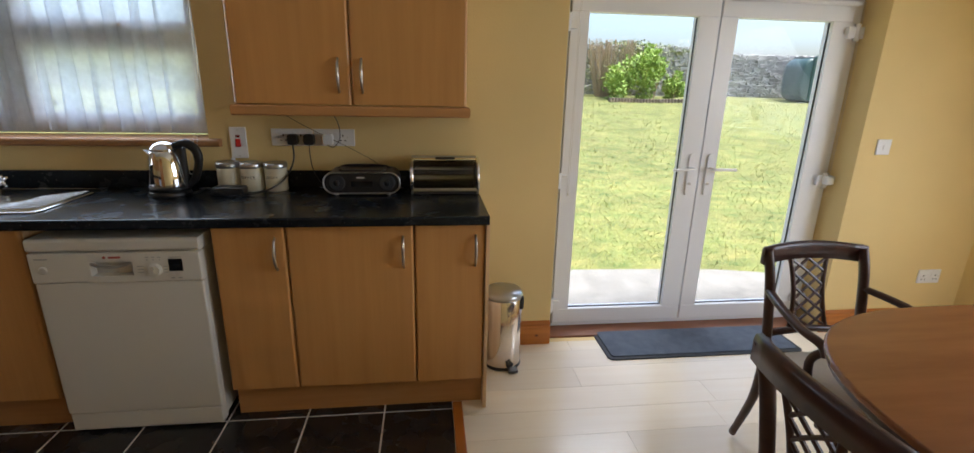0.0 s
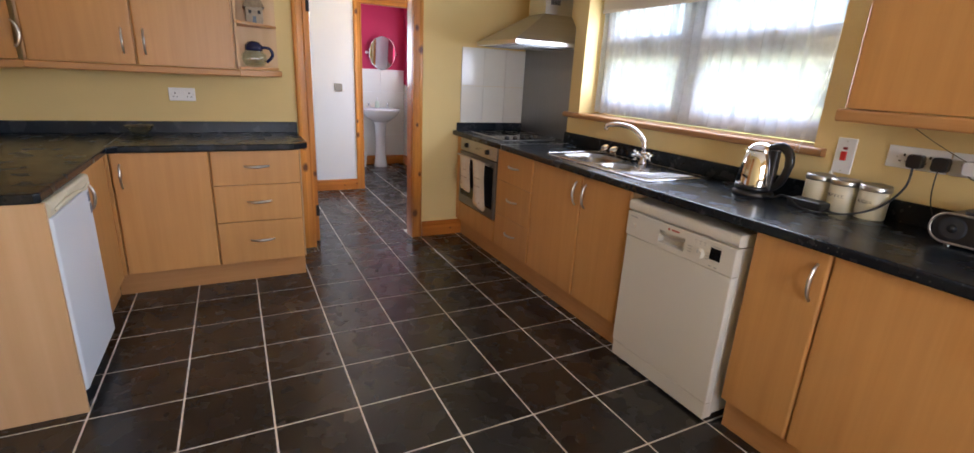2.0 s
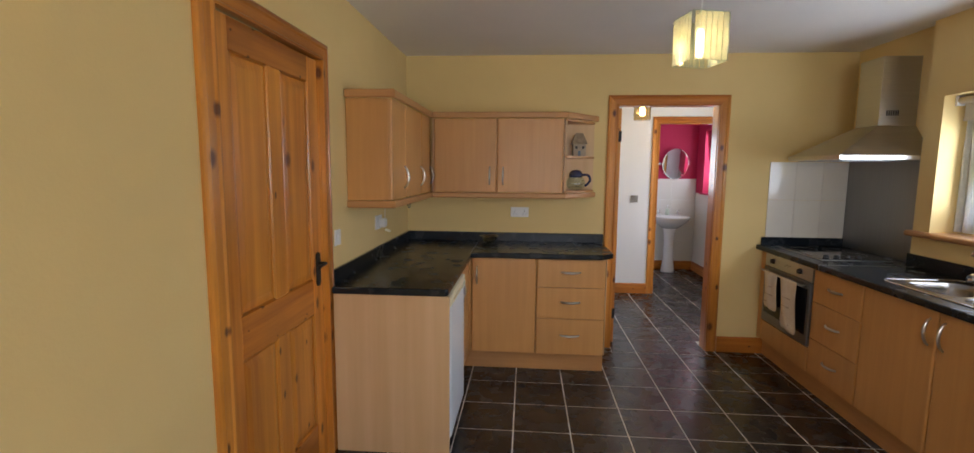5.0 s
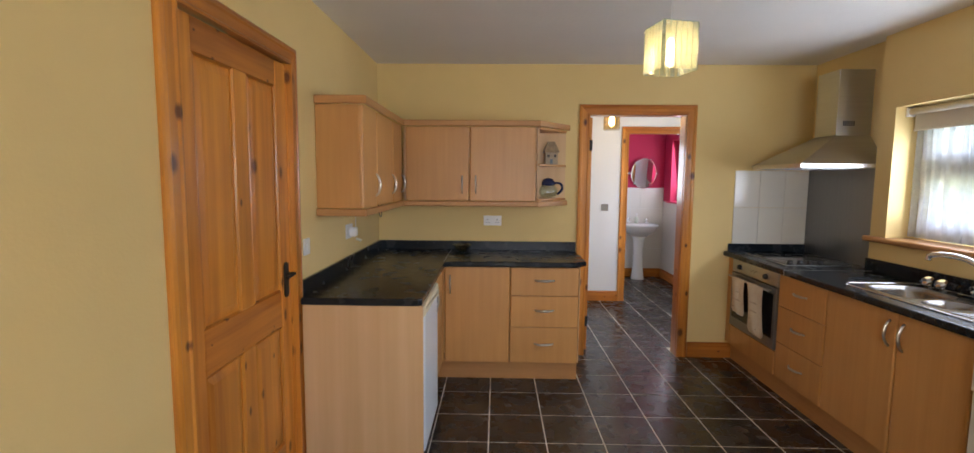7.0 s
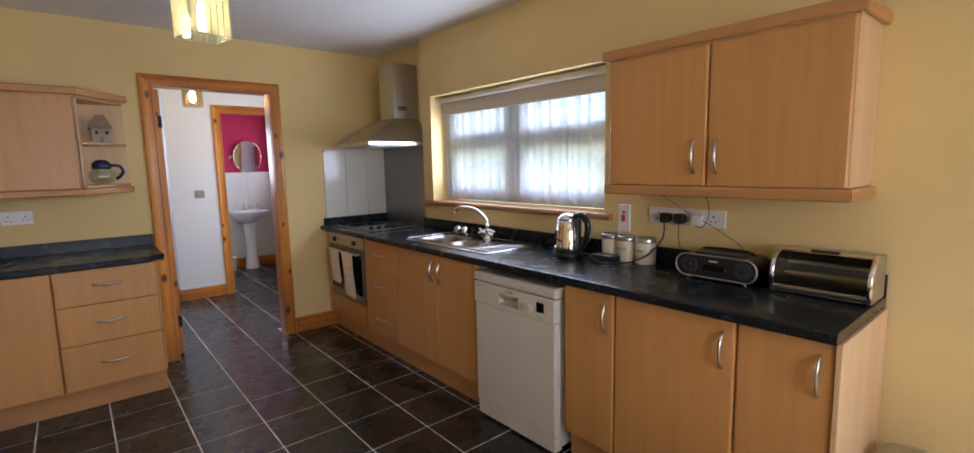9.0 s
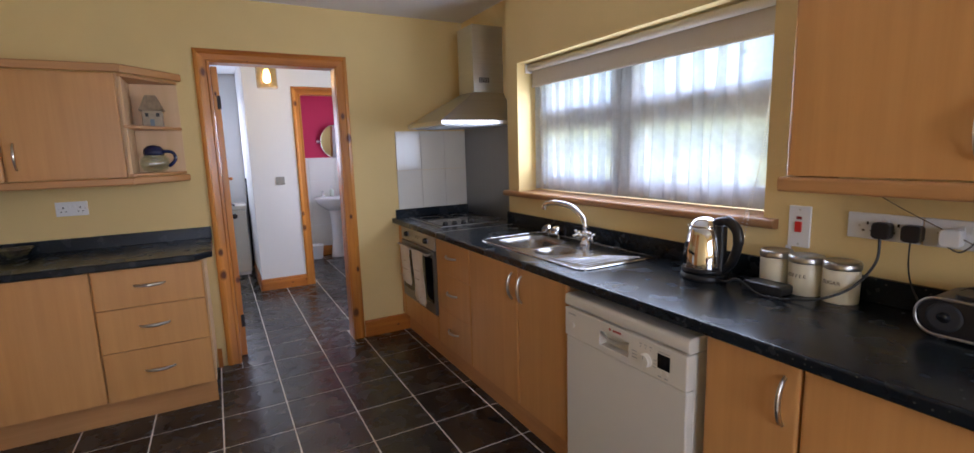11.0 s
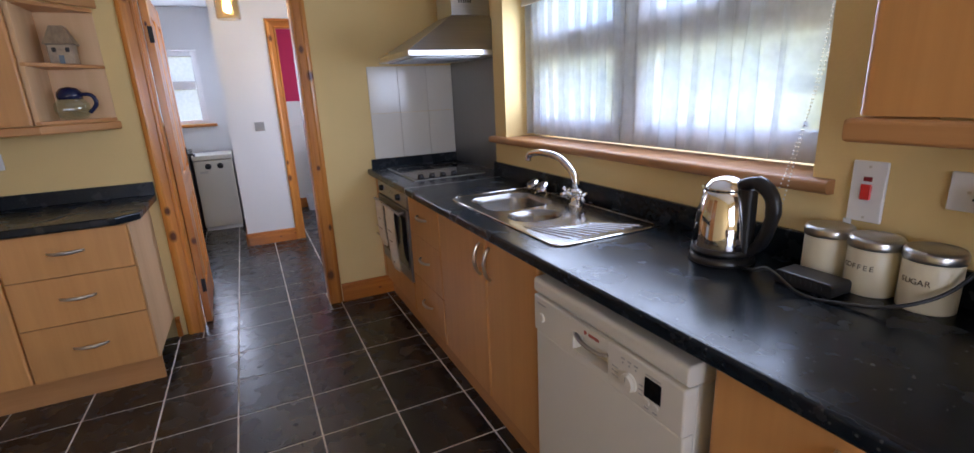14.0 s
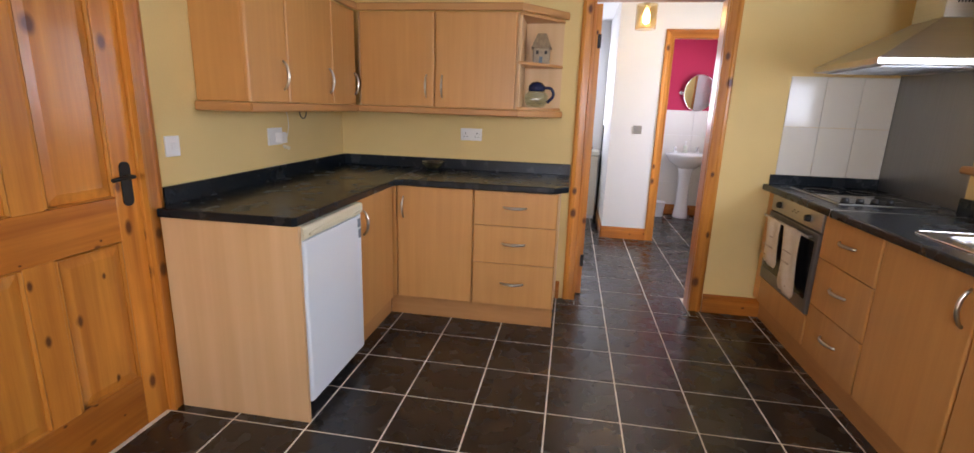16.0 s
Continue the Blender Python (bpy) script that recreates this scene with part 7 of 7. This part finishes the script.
me.from_pydata(verts, [], faces)
me.materials.append(STONE)
fs = tagged(new("further_stones", me), kind="stuff")
fs.parent = sw


def leaf_mass(name, label, category, centre, size, count, leaf, mat, seed, stems=0, stem_mat=None, clumps=9):
    """A shrub: bent stems and some thousand small leaves gathered in uneven clumps."""
    rr = random.Random(seed)
    cx, cy, cz = centre
    t = thing(name, (cx, cy, cz), label, category)
    cs2 = [(rr.gauss(0, 0.42), rr.gauss(0, 0.35), rr.uniform(0.25, 0.85), rr.uniform(0.22, 0.45)) for _ in range(clumps)]
    verts, faces = [], []
    for _ in range(count):
        ux, uy, uz, ur = rr.choice(cs2)
        a, b, r = rr.uniform(0, 6.28), rr.uniform(-1, 1), ur * rr.random() ** 0.4
        s = math.sqrt(1 - b * b)
        p = Vector(((ux + r * s * math.cos(a)) * size[0], (uy + r * s * math.sin(a)) * size[1], max(0.02, uz + r * b) * size[2]))
        d = Vector((rr.uniform(-1, 1), rr.uniform(-1, 1), rr.uniform(-0.3, 1))).normalized()
        e = d.cross(Vector((rr.uniform(-1, 1), rr.uniform(-1, 1), rr.uniform(-1, 1)))).normalized()
        ln = leaf * rr.uniform(0.6, 1.3)
        k = len(verts)
        verts += [tuple(p), tuple(p + d * ln * 0.5 + e * ln * 0.28), tuple(p + d * ln), tuple(p + d * ln * 0.5 - e * ln * 0.28)]
        faces.append((k, k + 1, k + 2, k + 3))
    me = bpy.data.meshes.new("foliage")
    me.from_pydata(verts, [], faces)
    me.materials.append(mat)
    ob = new("foliage", me)
    ob.parent = t
    tagged(ob, kind="stuff")
    for i in range(stems):
        x, y = rr.uniform(-0.5, 0.5) * size[0], rr.uniform(-0.4, 0.4) * size[1]
        part("stem", tube([(cx + x * 0.5, cy + y * 0.5, cz - 0.1), (cx + x * 0.8, cy + y * 0.8, cz + size[2] * 0.5), (cx + x, cy + y, cz + size[2] * rr.uniform(0.85, 1.1))], 0.012, 5), stem_mat, t)
    return t


LEAF = material("bright_green_leaves", (0.22, 0.36, 0.05), 0.6, color2=(0.38, 0.46, 0.09), scale=(4, 4, 4), mix=1.0, world_space=True)
LEAF_D = material("dull_hedge_leaves", (0.17, 0.22, 0.07), 0.7, color2=(0.34, 0.33, 0.14), scale=(3, 3, 3), mix=1.0, world_space=True)
TWIG = material("dry_brown_stems", (0.42, 0.30, 0.18), 0.8, color2=(0.52, 0.42, 0.26), scale=(9, 9, 9), world_space=True)
leaf_mass("garden_shrub", "bright green leafy shrub in a log-edged bed", "shrub", (7.15, 17.0, 0.95), (0.95, 0.7, 1.55), 3000, 0.13, LEAF, 3, 6, TWIG)
leaf_mass("garden_shrub", "low bright green shrub in the bed", "shrub", (6.05, 16.9, 0.95), (0.60, 0.6, 0.95), 1500, 0.12, LEAF, 5, 4, TWIG)
leaf_mass("garden_shrub", "yellow-green low shrub beside the larger one", "shrub", (8.05, 16.9, 0.95), (0.45, 0.5, 0.85), 1000, 0.13, LEAF, 8, 3, TWIG)
leaf_mass("dry_hedge", "dry brown stems and thin foliage before the stone wall", "hedge", (6.0, 17.7, 1.0), (1.7, 0.5, 1.75), 900, 0.08, LEAF_D, 11, 150, TWIG, 14)
leaf_mass("hedge", "dull green ivy along the top of the wall", "hedge", (7.6, 18.4, 2.35), (2.6, 0.4, 0.55), 2200, 0.10, LEAF_D, 12, 0, None, 16)
for i in range(6):
    leaf_mass("hedge", "dark garden hedge at the end of the lawn", "hedge", (-21 + i * 3.2, 17.6, 0.95), (2.2, 0.8, 1.5), 1300, 0.16, LEAF_D, 40 + i, 5, TWIG, 14)
LOG = material("grey_log_edging", (0.22, 0.17, 0.12), 0.9, color2=(0.13, 0.10, 0.07), scale=(20, 20, 4), random=0.2)
le = thing("log_edging", (7.3, 16.2, 0.85), "row of short round log posts edging the flower bed", "edging")
log_mesh = finish("log_post", lathe([(0.055, -0.2), (0.055, 0.12), (0.045, 0.135), (0, 0.137)], (0, 0, 0), 10), LOG)
for i in range(34):
    po = new("log_post", log_mesh)
    po.parent = le
    x = 5.55 + i * 0.112
    po.location = (x - 7.3, 16.15 + 0.25 * math.sin(i * 0.09) - 16.2, lawn_height(x, 16.2) + 0.0 - 0.85)

TANK = material("dark_green_tank_plastic", (0.035, 0.075, 0.065), 0.4, color2=(0.045, 0.09, 0.08), scale=(2, 2, 2))
tk = thing("oil_tank", (13.75, 17.3, 1.0), "dark green plastic oil tank standing before the stone wall", "oil tank")
part("shell", rounded(12.6, 15.05, 16.8, 17.8, 1.0, 2.45, 0.42, "y", 8, 0.08), TANK, tk, smooth=True)
for i in range(5):
    part("rib", rounded(12.95 + i * 0.42, 13.07 + i * 0.42, 16.76, 17.84, 1.02, 2.47, 0.03, "z", 2), TANK, tk)
part("filler_cap", lathe([(0.16, 2.44), (0.16, 2.52), (0.12, 2.55), (0, 2.55)], (13.55, 17.3, 0), 20), TANK, tk, smooth=True)
part("label_patch", box(13.13, 13.30, 16.755, 16.765, 2.15, 2.32), PLASTIC_W, tk, "white paper label")

# ---- floor pieces ----
laid = thing("tiling_floor", (-2.0, 1.1, -0.004), "dark slate floor tiles with pale grout joints", "tiles", kind="structure")
tile_shapes = {}


def floor_tile(x0, x1, y0, y1):
    w, d = round(x1 - x0, 3), round(y1 - y0, 3)
    if w < 0.02 or d < 0.02:
        return
    if (w, d) not in tile_shapes:
        tile_shapes[(w, d)] = finish("tile", box(-w / 2, w / 2, -d / 2, d / 2, -0.001, 0.004, 0.0016), SLATE)
    t = new("tile", tile_shapes[(w, d)])
    t.parent = laid
    t.location = Vector(((x0 + x1) / 2, (y0 + y1) / 2, -0.004 + random.uniform(-0.0003, 0.0003))) - ORIGIN[laid.name]


PX, PY, JOINT = 0.3347, 0.3333, 0.0036
REGIONS = [(-3.876, -0.224, SOUTH, NORTH), (-3.983, -3.876, SOUTH, 1.145), (-3.983, -3.876, 1.94, NORTH), (-4.211, -3.876, 1.149, 1.936), (-7.3, -4.211, -0.25, 2.98), (-7.53, -7.3, 1.6, 2.98)]
for rx0, rx1, ry0, ry1 in REGIONS:
    for i in range(-18, 8):
        for k in range(-3, 10):
            tx0, tx1 = max(-2.203 + i * PX + JOINT, rx0), min(-2.203 + (i + 1) * PX - JOINT, rx1)
            ty0, ty1 = max(0.016 + k * PY + JOINT, ry0), min(0.016 + (k + 1) * PY - JOINT, ry1)
            if tx1 > tx0 and ty1 > ty0:
                floor_tile(tx0, tx1, ty0, ty1)

boards = thing("planking_floor", (1.4, 1.1, -0.012), "pale blond laminate floor planks", "floor planks", kind="structure")
plank_shapes = {}
row = 0
y = 2.63 - 0.1685 * 20
while y < NORTH:
    y0, y1 = max(y, SOUTH), min(y + 0.1685, NORTH)
    if y1 - y0 > 0.01:
        x = {19: 0.424, 18: 1.04 - 0.0}.get(round((y - 2.63) / 0.1685) + 20, 0.2 + (row * 0.47) % 1.2) - 1.26 * 2
        while x < EAST:
            x0, x1 = max(x, -0.178), min(x + 1.26, EAST)
            if x1 - x0 > 0.02:
                key = (round(x1 - x0, 3), round(y1 - y0, 3))
                if key not in plank_shapes:
                    plank_shapes[key] = finish("plank", box(-key[0] / 2 + 0.0003, key[0] / 2 - 0.0003, -key[1] / 2 + 0.0003, key[1] / 2 - 0.0003, 0.0005, 0.012, 0.0007), PLANK)
                p = new("plank", plank_shapes[key])
                p.parent = boards
                p.location = Vector(((x0 + x1) / 2, (y0 + y1) / 2, -0.012)) - ORIGIN[boards.name]
            x += 1.26
    row += 1
    y += 0.1685
